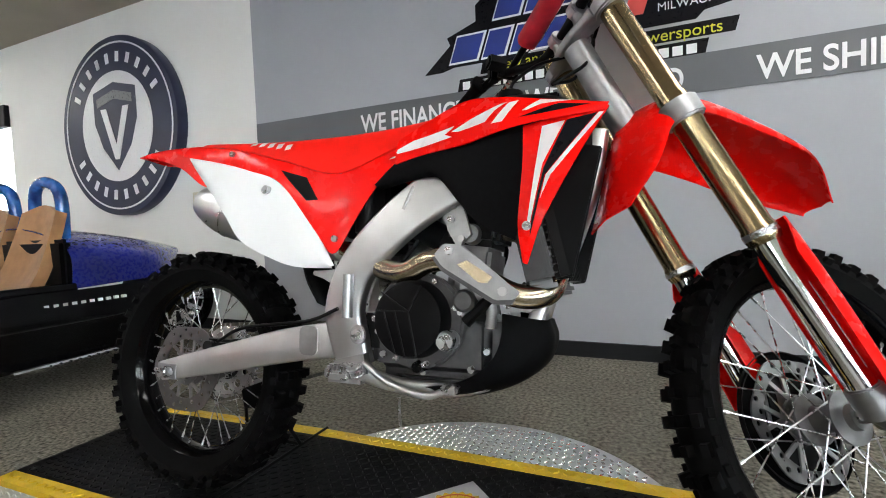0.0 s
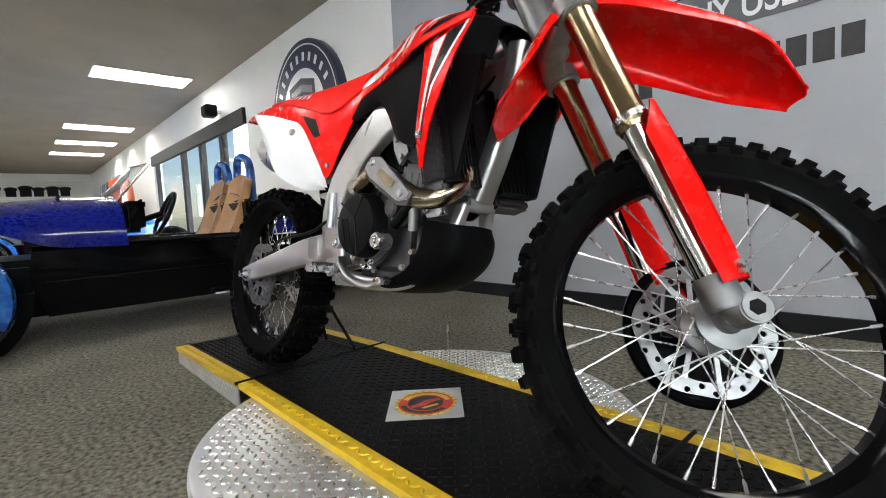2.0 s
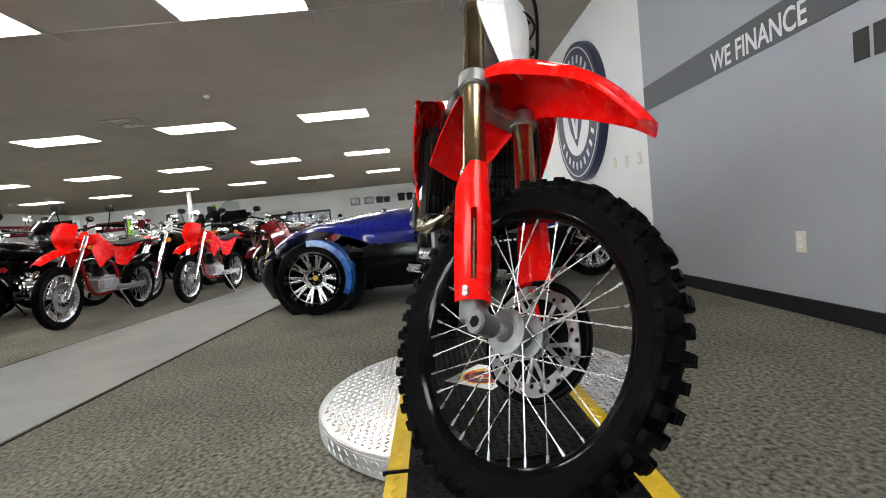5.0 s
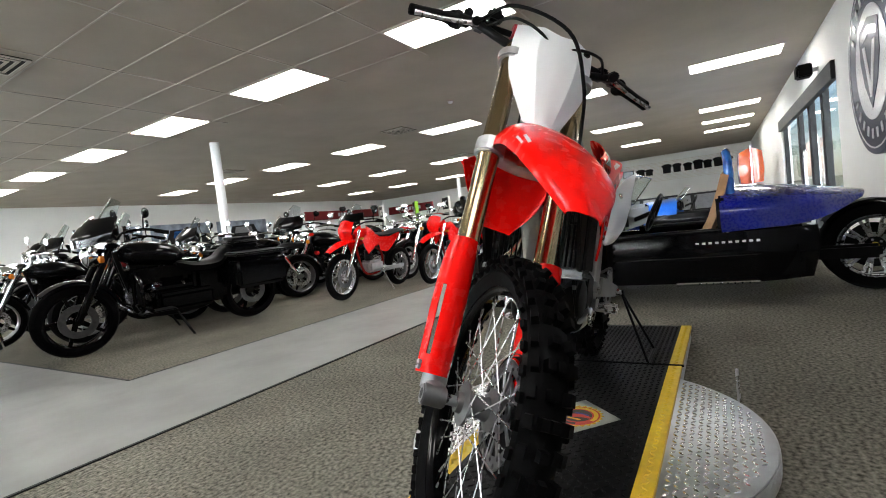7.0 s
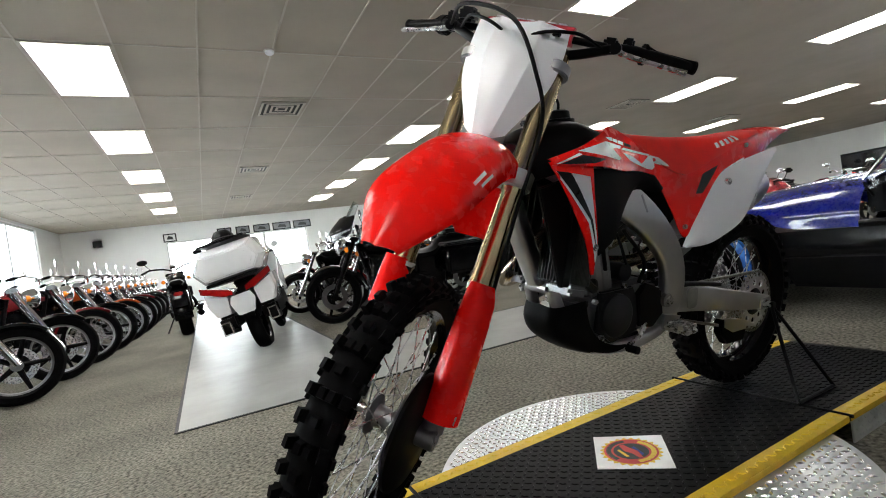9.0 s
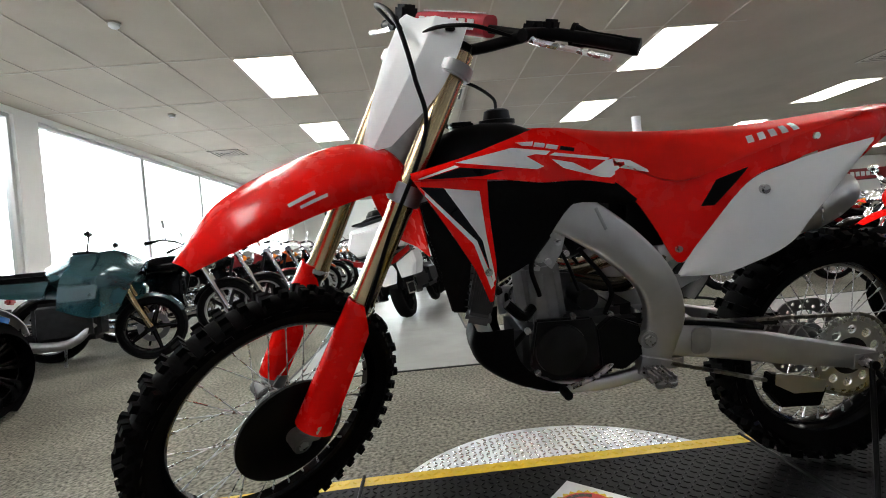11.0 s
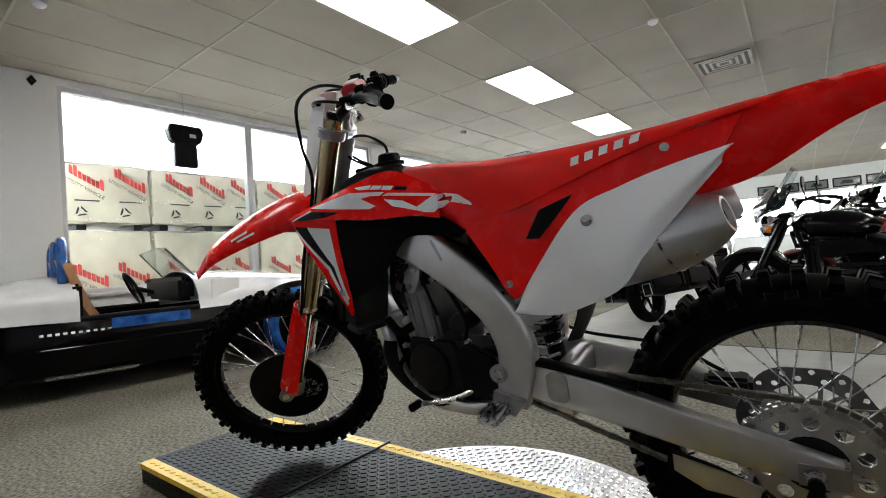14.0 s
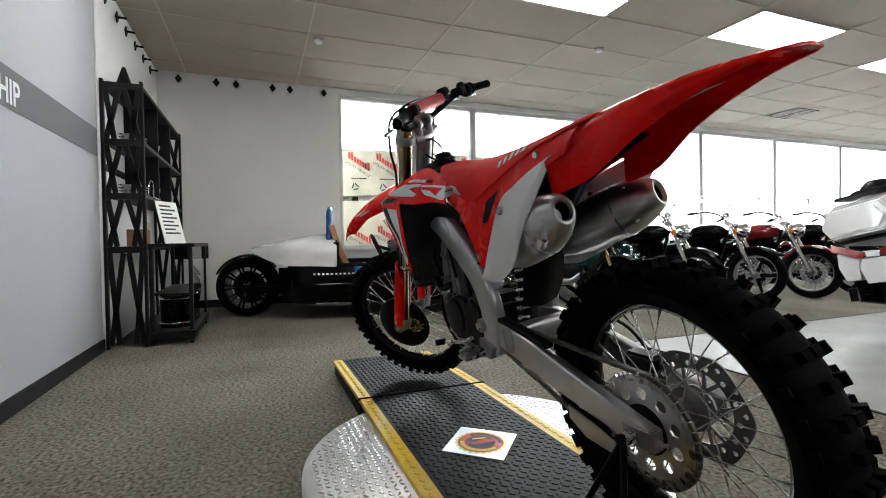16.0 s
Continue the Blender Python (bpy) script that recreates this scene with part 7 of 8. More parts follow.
def trail_bike(m, label):
    r = thing("trail_bike", m, label, "motorcycle", "red trail bikes")
    moto_parts(r, .70, .335, .085, "wire", STEEL)
    moto_parts(r, -.68, .315, .11, "wire", STEEL)
    for s in (-1, 1):
        part("fork_tube", tube([(.72, .09 * s, .33), (.38, .09 * s, .98)], [.026, .024, .022], n=8, seg=12), CHROME, r)
        part("handlebar", tube([(.33, .02 * s, 1.04), (.31, .14 * s, 1.09), (.22, .36 * s, 1.10)], .012, n=12, seg=8), BLACK, r)
        part("grip", tube([(.25, .29 * s, 1.10), (.20, .40 * s, 1.095)], .018, n=4, seg=8), RUBBER, r)
        part("mirror_stem", tube([(.27, .26 * s, 1.10), (.29, .30 * s, 1.27)], .006, n=4, seg=6), BLACK, r)
        part("mirror", box_bm((.27, .30 * s - .06, 1.26), (.29, .30 * s + .06, 1.33), .018), BLACK, r)
        part("shroud", loft([[(.42, .15 * s, .86), (.20, .15 * s, .92), (-.02, .11 * s, .88)], [(.30, .17 * s, .62), (.16, .16 * s, .70), (-.05, .12 * s, .80)]], 10, 5, .006, side=(0, s, 0)), RED, r, "red tank shroud")
        part("side_cover", loft([[(-.02, .11 * s, .84), (-.30, .12 * s, .84), (-.62, .10 * s, .90)], [(-.06, .12 * s, .64), (-.25, .13 * s, .62), (-.55, .11 * s, .82)]], 10, 5, .006, side=(0, s, 0)), RED, r, "red side cover")
        part("turn_signal", box_bm((.40, .16 * s - .03, .84), (.45, .16 * s + .03, .88), .012), ORANGE, r)
        part("foot_peg", box_bm((-.16, min(.10 * s, .20 * s), .33), (-.10, max(.10 * s, .20 * s), .35), .005), STEEL, r)
    part("front_fender", loft([[(.98, .05, .70), (.80, .09, .78), (.58, .10, .82), (.38, .08, .80)], [(1.0, 0, .72), (.80, 0, .82), (.58, 0, .86), (.38, 0, .84)], [(.98, -.05, .70), (.80, -.09, .78), (.58, -.10, .82), (.38, -.08, .80)]], 16, 10, .004, side=(0, 0, 1)), RED, r, "red high front fender")
    part("headlight_cowl", loft([[(.54, .12, 1.10), (.60, .13, .98), (.60, .09, .86)], [(.58, 0, 1.13), (.66, 0, .99), (.64, 0, .85)], [(.54, -.12, 1.10), (.60, -.13, .98), (.60, -.09, .86)]], 12, 10, .005, side=(1, 0, 0)), RED, r, "red headlight cowl")
    part("headlight_lens", xf(lathe([(0, .03), (.05, .02), (.07, 0), (0, 0)], 20, "x"), Matrix.Translation((.645, 0, .95))), GLASS, r)
    part("tank", tube([(.36, 0, .90), (.22, 0, .93), (.02, 0, .88)], [.06, .12, .08], n=12, seg=16), RED, r)
    part("seat", loft([[(.10, .09, .90), (-.25, .11, .87), (-.62, .11, .91), (-.80, .07, .93)], [(.10, 0, .94), (-.25, 0, .91), (-.62, 0, .945), (-.80, 0, .95)], [(.10, -.09, .90), (-.25, -.11, .87), (-.62, -.11, .91), (-.80, -.07, .93)]], 14, 8, .03, side=(0, 0, 1)), BLACK, r)
    part("rear_fender", loft([[(-.55, .09, .88), (-.85, .08, .93), (-1.05, .06, .90)], [(-.55, 0, .91), (-.85, 0, .96), (-1.06, 0, .93)], [(-.55, -.09, .88), (-.85, -.08, .93), (-1.05, -.06, .90)]], 12, 8, .004, side=(0, 0, 1)), RED, r)
    part("tail_light", box_bm((-1.0, -.04, .84), (-.94, .04, .88), .01), REDLENS, r)
    part("engine", box_bm((-.15, -.11, .32), (.20, .11, .50), .04, 3), CAST, r)
    part("cylinder", xf(lathe([(0, 0)] + [(.070 if k % 2 else .055, .02 + .014 * k) for k in range(12)] + [(0, .20)], 16, "z"), Matrix.Translation((.10, 0, .48))), DARKCAST, r)
    part("frame", tube([(.42, 0, .92), (.30, 0, .5), (.15, 0, .30), (-.18, 0, .32), (-.22, 0, .60), (.30, 0, .85)], .020, n=26, seg=8), REDLENS, r)
    part("swing_arm", box_bm((-.70, -.10, .30), (-.15, .10, .36), .01), CAST, r)
    part("exhaust", tube([(.18, -.06, .60), (.28, -.10, .45), (.10, -.14, .40), (-.2, -.14, .60), (-.6, -.14, .74)], [.02, .02, .025, .045, .05], n=20, seg=10), BLACK, r)
    part("side_stand", tube([(-.10, .12, .32), (-.16, .28, .01)], .010, n=4, seg=8), STEEL, r)
    part("price_tag", box_bm((.30, .05, 1.0), (.305, .14, 1.12), .001), TAGW, r, smooth=False)
    return r


def ring_solid(rings, bevel=.008):
    """A faceted shell through outlines (y, z) of equal count at stations along x."""
    b = bmesh.new()
    rows = [[b.verts.new((x, p[0], p[1])) for p in o] for x, o in rings]
    k = len(rows[0])
    for lo, hi in zip(rows, rows[1:]):
        for i in range(k):
            b.faces.new((lo[i], lo[(i + 1) % k], hi[(i + 1) % k], hi[i]))
    b.faces.new(rows[0][::-1])
    b.faces.new(rows[-1])
    bmesh.ops.recalc_face_normals(b, faces=b.faces[:])
    bmesh.ops.bevel(b, geom=b.edges[:], offset=bevel, segments=2, affect="EDGES")
    return b


def hexagon(w0, w1, w2, z0, z1, z2):
    return [(-w0, z0), (w0, z0), (w1, z1), (w2, z2), (-w2, z2), (-w1, z1)]


def tourer(m):
    r = thing("touring_motorcycle", m, "large white touring motorcycle with a top case and panniers", "motorcycle")
    moto_parts(r, .84, .32, .13, "cast", GLOSSBLACK)
    moto_parts(r, -.84, .33, .20, "cast", GLOSSBLACK)
    fender(r, .84, .32, .14, 10, 170, GLOSSWHITE)
    part("rear_guard", xf(box_bm((-1.16, -.10, .36), (-.70, .10, .74), .04), Matrix()), BLACK, r)
    for s in (-1, 1):
        wedge = lambda g, o: [(.18 * s, .70 + o), ((.42 + g) * s, .78 + o), ((.43 + g) * s, .64 + o), ((.36 + g) * s, .505), (.20 * s, .505)]
        bg = part("saddlebag", ring_solid([(-.42, wedge(-.06, .03)), (-.80, wedge(.05, .03)), (-1.16, wedge(.05, .01)), (-1.235, wedge(.02, -.01))]), GLOSSWHITE, r, "white angular saddlebag", smooth=False)
        part("bag_base", box_bm((-1.20, min(.17 * s, .40 * s), .34), (-.50, max(.17 * s, .40 * s), .50), .03), BLACK, bg, "black lower saddlebag cladding")
        part("tail_lamp", slab([(.09 * s, .745), (.47 * s, .865), (.475 * s, .80), (.20 * s, .70), (.09 * s, .695)], -1.262, -1.236, "x", .004), REDLENS, r, "wide red tail lamp")
        ex_ = sweep([(-.9, .30 * s, .33), (-1.22, .32 * s, .37)], roundrect(.11, .13, .25), 4, up=(0, 0, 1))
        part("silencer", ex_, BLACK, r)
        o_ = None
        for lo, hi in (((.255, .30), (.385, .315)), ((.255, .425), (.385, .44)), ((.255, .315), (.27, .425)), ((.37, .315), (.385, .425))):
            o_ = box_bm((-1.245, min(lo[0] * s, hi[0] * s), lo[1]), (-1.222, max(lo[0] * s, hi[0] * s), hi[1]), .003, bm=o_)
        part("silencer_tip", o_, CHROME, r, "square chrome exhaust tip")
        part("fork_tube", tube([(.85, .11 * s, .32), (.56, .11 * s, .95)], .028, n=4, seg=12), BLACK, r)
        part("handlebar", tube([(.42, .05 * s, 1.06), (.36, .22 * s, 1.10), (.22, .42 * s, 1.08)], .016, n=12, seg=10), BLACK, r)
        part("mirror", box_bm((.42, .44 * s - .07, 1.13), (.48, .44 * s + .07, 1.22), .025), GLOSSWHITE, r)
        part("fairing", loft([[(.95, .06 * s, .80), (.70, .12 * s, 1.08), (.50, .20 * s, 1.22)], [(.90, .22 * s, .78), (.62, .38 * s, .95), (.42, .40 * s, 1.08)], [(.75, .30 * s, .50), (.45, .38 * s, .55), (.20, .34 * s, .70)]], 14, 12, .01, side=(.4, s, 0)), GLOSSWHITE, r, "white front fairing half")
        part("foot_peg", cyl((-.10, .15 * s, .35), (-.08, .32 * s, .35), .016, seg=10), RUBBER, r)
    tc = part("top_case", ring_solid([(-.66, hexagon(.33, .42, .34, .87, 1.02, 1.17)), (-.80, hexagon(.38, .50, .40, .87, 1.03, 1.24)), (-1.22, hexagon(.38, .50, .38, .87, 1.02, 1.23)), (-1.375, hexagon(.31, .42, .31, .89, 1.01, 1.15))], .014), GLOSSWHITE, r, "white angular hard top case", smooth=False)
    part("back_panel", slab([(-.27, .92), (.27, .92), (.35, 1.01), (.27, 1.10), (-.27, 1.10), (-.35, 1.01)], -1.390, -1.3752, "x", .006), GLOSSWHITE, tc, "raised hexagonal case panel")
    part("case_floor", box_bm((-1.33, -.35, .835), (-.68, .35, .868), .008), BLACK, tc)
    part("rack", box_bm((-1.27, -.32, 1.262), (-.76, .32, 1.285), .008), BLACK, tc)
    part("rack_pad", xf(lathe([(0, .12), (.09, .11), (.14, .06), (.155, .03), (.22, .012), (.225, 0), (0, 0)], 24, "z"), Matrix.Translation((-1.02, 0, 1.285)) @ Matrix.Diagonal((1.2, 1, 1, 1))), BLACK, tc, "rounded black pad on the case rack")
    part("plate", slab([(-.13, .68), (.13, .68), (.17, .60), (.11, .46), (-.11, .46), (-.17, .60)], -1.262, -1.237, "x", .006), GLOSSWHITE, r, "white plate carrier")
    part("seat", box_bm((-.80, -.19, .76), (.10, .19, .86), .05, 3), BLACK, r)
    part("backrest", box_bm((-.74, -.22, .86), (-.66, .22, 1.10), .035, 3), BLACK, r)
    part("tank", tube([(.45, 0, .92), (.25, 0, .95), (.02, 0, .86)], [.08, .19, .15], n=14, seg=18), GLOSSWHITE, r)
    part("engine", box_bm((-.20, -.32, .28), (.50, .32, .62), .08, 3), DARKCAST, r)
    part("frame", box_bm((-.9, -.15, .40), (.3, .15, .76), .05), BLACK, r)
    part("windscreen", loft([[(.66, -.24, 1.06), (.76, 0, 1.06), (.66, .24, 1.06)], [(.42, -.20, 1.40), (.48, 0, 1.44), (.42, .20, 1.40)]], 10, 6, .004, side=(1, 0, 0)), SMOKE, r)
    part("side_stand", tube([(0, .2, .30), (-.06, .36, .01)], .014, n=4, seg=8), STEEL, r)


def sport(m, paint, label):
    r = thing("sport_motorcycle", m, label, "motorcycle", "parked motorcycles")
    moto_parts(r, .72, .30, .12, "cast", GLOSSBLACK)
    moto_parts(r, -.70, .31, .18, "cast", GLOSSBLACK)
    fender(r, .72, .30, .13, 25, 150, paint, .02)
    for s in (-1, 1):
        part("fork_tube", tube([(.73, .10 * s, .30), (.45, .10 * s, .88)], .027, n=4, seg=12), GOLD, r)
        part("handlebar", tube([(.40, .05 * s, .98), (.36, .20 * s, 1.02), (.26, .38 * s, 1.0)], .014, n=10, seg=8), BLACK, r)
        part("mirror", box_bm((.36, .40 * s - .06, 1.12), (.40, .40 * s + .06, 1.19), .02), BLACK, r)
        part("mirror_stem", tube([(.33, .28 * s, 1.02), (.38, .38 * s, 1.14)], .007, n=4, seg=6), BLACK, r)
        part("fairing", loft([[(.72, .04 * s, .92), (.50, .12 * s, 1.04), (.20, .18 * s, .98)], [(.66, .20 * s, .78), (.40, .27 * s, .82), (.10, .22 * s, .80)], [(.50, .20 * s, .48), (.30, .22 * s, .45), (.05, .18 * s, .55)]], 12, 10, .008, side=(.3, s, 0)), paint, r, "fairing half")
        part("side_panel", loft([[(.0, .15 * s, .80), (-.35, .14 * s, .82), (-.80, .09 * s, .93)], [(-.05, .16 * s, .66), (-.35, .15 * s, .70), (-.78, .10 * s, .86)]], 8, 5, .006, side=(0, s, 0)), paint, r)
    part("headlight", box_bm((.62, -.14, .80), (.71, .14, .88), .03), CHROME, r)
    part("windscreen", loft([[(.66, -.14, .95), (.72, 0, .96), (.66, .14, .95)], [(.44, -.12, 1.16), (.48, 0, 1.18), (.44, .12, 1.16)]], 8, 5, .004, side=(1, 0, 0)), SMOKE, r)
    part("tank", tube([(.38, 0, .90), (.22, 0, .92), (-.02, 0, .84)], [.08, .15, .10], n=14, seg=16), paint, r)
    part("seat", box_bm((-.78, -.13, .82), (.0, .13, .90), .04, 3), BLACK, r)
    part("engine", box_bm((-.15, -.16, .26), (.35, .16, .62), .05, 3), DARKCAST, r)
    part("swing_arm", box_bm((-.72, -.14, .28), (-.1, .14, .36), .02), BLACK, r)
    part("exhaust", tube([(.3, -.12, .40), (.1, -.16, .24), (-.35, -.18, .30), (-.65, -.19, .42)], [.03, .04, .05, .06], n=14, seg=12), CAST, r)
    part("tail", box_bm((-.98, -.07, .86), (-.74, .07, .94), .02), paint, r)
    part("tail_light", box_bm((-1.0, -.05, .87), (-.975, .05, .91), .006), REDLENS, r)
    part("side_stand", tube([(.0, .14, .28), (-.05, .28, .01)], .012, n=4, seg=8), STEEL, r)
    part("radiator", box_bm((.38, -.16, .42), (.43, .16, .70), .01), FIN, r)
    return r


def at(front, heading, half=.82):
    """A bike whose front wheel touches the ground at front, heading in degrees from +x."""
    h = radians(heading)
    return pose(front[0] - half * math.cos(h), front[1] - half * math.sin(h), 0, -5, 0, heading)


bagger = cruiser(at((-.36, -4.79), -8, .88) @ Matrix.Scale(1.08, 4), GLOSSBLACK, False, 1, True, "black bagger motorcycle with saddlebags parked on the carpet")
chromed = cruiser(at((-3.47, -5.30), -12), GLOSSBLACK, True, 0, False, "black cruiser motorcycle with a chrome engine")
chromed2 = cruiser(at((2.54, -3.97), 196), GLOSSBLACK, True, 0, False, "black cruiser motorcycle with chrome forks, its wheel turned to the aisle")
wired = cruiser(at((2.36, -5.81), 196), MAROON, True, 0, False, "dark red cruiser motorcycle with wire wheels", wire=True)
orange = cruiser(at((2.24, -7.65), 196), ORANGEP, True, 0, False, "orange cruiser motorcycle with chrome trim", wire=True)
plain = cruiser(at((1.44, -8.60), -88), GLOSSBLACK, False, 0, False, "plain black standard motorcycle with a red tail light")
for f_, h_ in (((2.45, -4.89), 196), ((2.30, -6.73), 196), ((2.20, -8.57), 196), ((2.18, -10.41), 196), ((2.16, -11.33), 196), ((2.13, -13.17), 196), ((2.12, -14.09), 196)):
    copy_thing(chromed2, at(f_, h_))
for f_, h_ in (((2.19, -9.49), 196), ((2.15, -12.25), 196)):
    copy_thing(wired, at(f_, h_))
for f_, h_ in (((-1.24, -6.29), -14), ((-1.13, -7.76), -15), ((-2.98, -7.54), -20), ((-5.60, -6.12), -14), ((-1.46, -9.39), -12), ((-8.65, -5.03), -12)):
    copy_thing(bagger, at(f_, h_))
for f_, h_ in (((-3.31, -6.56), -12), ((-5.49, -4.71), -10), ((-5.82, -7.65), -14), ((-7.56, -6.67), -12), ((-8.00, -4.11), -12), ((-3.64, -9.07), -14), ((-6.25, -9.61), -12), ((-10.18, -6.12), -10), ((-11.05, -3.94), -10), ((-9.09, -8.74), -12), ((-1.78, -11.14), -14), ((-4.40, -11.57), -14)):
    copy_thing(chromed, at(f_, h_))
for f_, h_ in (((-7.12, -11.46), -14), ((-12.36, -6.78), -10), ((-10.61, -11.14), -12), ((-1.67, -13.32), -14)):
    copy_thing(wired, at(f_, h_))
tb = trail_bike(at((-3.03, -3.85), 1, .67) @ Matrix.Scale(.95, 4), "red trail bike with a headlight cowl beside the aisle")
copy_thing(tb, at((-4.20, -3.18), -2, .67) @ Matrix.Scale(.95, 4))
copy_thing(tb, at((-13.88, -4.81), -10, .70))
tourer(pose(.375, -4.95, 0, -12, 0, -104) @ Matrix.Diagonal((.90, .72, .93, 1)))
sp1 = sport(at((2.94, -3.20), 199, .72), TEAL, "dark teal and black sport motorcycle beside the roadster")
wh = sport(at((0.37, -7.93), -80, .72), GLOSSWHITE, "white adventure motorcycle parked in the aisle")
rs = sport(at((-6.25, -3.02), -14, .72), MAROON, "dark red sport motorcycle behind the trail bikes")
copy_thing(rs, at((-9.63, -2.80), -14, .72))
copy_thing(wired, at((-0.75, -5.63), -8))
copy_thing(chromed, at((-0.31, -6.89), -6))
copy_thing(bagger, at((-3.85, -6.01), -8))
copy_thing(chromed, at((-1.89, -5.58), -16))
copy_thing(chromed, at((-4.94, -4.11), -4))
copy_thing(wired, at((-6.69, -5.36), -10))
copy_thing(bagger, at((-6.91, -3.94), -10))
copy_thing(chromed, at((-2.8, -8.3), -11))
copy_thing(bagger, at((-2.95, -9.9), -11))

# ---- display shelf and glass case in the north-east corner ----
SHELFM = mat("black_powder_coat", (0.006, 0.006, 0.0065), 0.5, var=0.2, scale=12, bump=0.1, bscale=200, spec=0.25)
ds = thing("display_shelf", pose(2.81, 1.648, 0) @ Matrix.Diagonal((1.40, .66, 1, 1)), "tall black metal display shelf with cut-out truss ends", "shelf")
LEVELS = (.80, 1.22, 1.64, 2.08)
for x in (0.0, 1.36):
    for y in (0, .40):
        part("post", box_bm((x, y, 0), (x + .03, y + .035, 2.10), .003), SHELFM, ds, smooth=False)
    for z0, z1 in zip((.03, .80, 1.22, 1.64), (.80, 1.22, 1.64, 2.08)):
        part("end_rail", box_bm((x + .002, .035, z1 - .05), (x + .028, .40, z1), .003), SHELFM, ds, smooth=False)
        for ya, yb in ((.05, .19), (.385, .245), (.13, .05), (.305, .385)):
            d = Vector((0, yb - ya, z1 - z0 - .06)).normalized()
            q = Vector((0, d.z, -d.y)) * .026
            p0, p1 = Vector((0, ya, z0)), Vector((0, yb, z1 - .05))
            part("truss_bar", slab([(p0 + q).yz, (p1 + q).yz, (p1 - q).yz, (p0 - q).yz], x + .008, x + .022, "x"), SHELFM, ds, smooth=False)
for z in LEVELS:
    part("shelf_board", box_bm((.03, .01, z - .03), (1.36, .43, z), .003), SHELFM, ds, smooth=False)
for x in (.46, .91):
    part("divider", box_bm((x, .02, 1.22), (x + .02, .42, 2.05), .002), SHELFM, ds, smooth=False)
part("back_brace", box_bm((.03, .425, 1.40), (1.36, .432, 1.46)), SHELFM, ds, smooth=False)

gc = thing("glass_case", pose(2.82, 1.33, 0) @ Matrix.Diagonal((1.1, .74, 1, 1)), "low black-framed glass display case with goods inside", "display case")
for x in (0, .92):
    for y in (0, .38):
        part("post", box_bm((x, y, 0), (x + .04, y + .04, .79), .003), SHELFM, gc, smooth=False)
part("case_top", box_bm((-.03, -.03, .79), (.99, .415, .82), .004), SHELFM, gc, smooth=False)
part("case_apron", box_bm((.96, -.03, .66), (.99, .40, .79), .003), SHELFM, gc, smooth=False)
part("case_floor", box_bm((-.02, -.02, .05), (.98, .41, .11), .004), SHELFM, gc, smooth=False)
part("mid_shelf", box_bm((.02, .02, .40), (.94, .40, .412)), SHELFM, gc, smooth=False)
pn = part("pane", box_bm((.04, .012, .11), (.92, .018, .79)), GLASS, gc, smooth=False)
pn = part("pane", box_bm((.012, .04, .11), (.018, .38, .79)), GLASS, gc, smooth=False)
for x in (.25, .62):
    dr = thing("steel_drum", pose(2.84 + x, 1.485, .11) @ Matrix.Diagonal((.9, .85, 1, 1)), "black drum with bright steel rings in the case", "drum", "drums in the case")
    part("body", lathe([(0, 0), (.15, 0), (.155, .02), (.155, .25), (.15, .27), (0, .27)], 32, "z"), GLOSSBLACK, dr)
    for z in (.03, .24):
        part("ring", lathe([(.157, z), (.163, z + .008), (.157, z + .016), (.150, z + .008)], 32, "z", closed=True), CHROME, dr)
pb = thing("price_board", pose(3.20, 1.50, .82, -14, 0, -28), "white printed card leaning on the shelf", "card")
part("card", box_bm((-.13, -.004, 0), (.13, .004, .38), .001), TAGW, pb, smooth=False)
for k in range(8):
    part("print_line", box_bm((-.10, -.006, .33 - .035 * k), (.04 + .05 * (k % 2), -.0045, .345 - .035 * k)), INKBLACK, pb, smooth=False)
cb_ = thing("copper_box", pose(2.98, 1.68, .80), "small brown cardboard box on the shelf", "box")
part("carton", box_bm((0, 0, 0), (.16, .14, .14), .004), TAN, cb_, smooth=False)
part("flap", slab([(0, .14), (.16, .14), (.20, .20), (.04, .20)], .0, .004, "y"), CREAM, cb_, smooth=False)
for x, y, z, h in ((3.68, 1.76, 1.64, .17), (3.88, 1.77, 1.64, .15), (4.34, 1.76, 1.64, .18), (4.24, 1.76, 1.22, .22), (3.80, 1.76, 1.22, .14)):
    vs = thing("trophy_cup", pose(x, y, z), "small pale cup standing on the black shelf", "cup", "cups on the shelf")
    part("cup", lathe([(0, 0), (.035, 0), (.030, .012), (.012, .03), (.014, .06), (.045, h * .7), (.050, h), (.046, h), (.04, h * .7), (.008, .065), (0, .065)], 24, "z"), WHITE, vs)
for x, z in ((3.0, 1.64), (2.95, 1.22)):
    tr_ = thing("tray_stack", pose(x, 1.70, z), "stack of thin silver plates on the shelf", "plates", "plates on the shelf")
    for k in range(4):
        part("plate", box_bm((0, 0, .004 + .024 * k), (.22, .16, .012 + .024 * k), .002), STEEL, tr_, smooth=False)
        for c in (.02, .2):
            part("spacer", cyl((c, .02, .024 * k - .012 if k else 0), (c, .02, .004 + .024 * k), .006, seg=8), STEEL, tr_)
hx = thing("wire_rack", pose(3.22, 1.70, 1.22), "bent chrome wire stand on the shelf", "wire stand")
part("wire", tube([(0, 0, .006), (0, 0, .10), (.06, 0, .15), (.14, 0, .16), (.20, 0, .10), (.20, 0, .006)], .006, n=26, seg=8), CHROME, hx)
part("base", box_bm((-.02, -.05, 0), (.22, .05, .006)), STEEL, hx, smooth=False)
tp = thing("cone_ornament", pose(2.95, 1.80, 2.10), "small dark cone ornament on top of the shelf", "ornament")
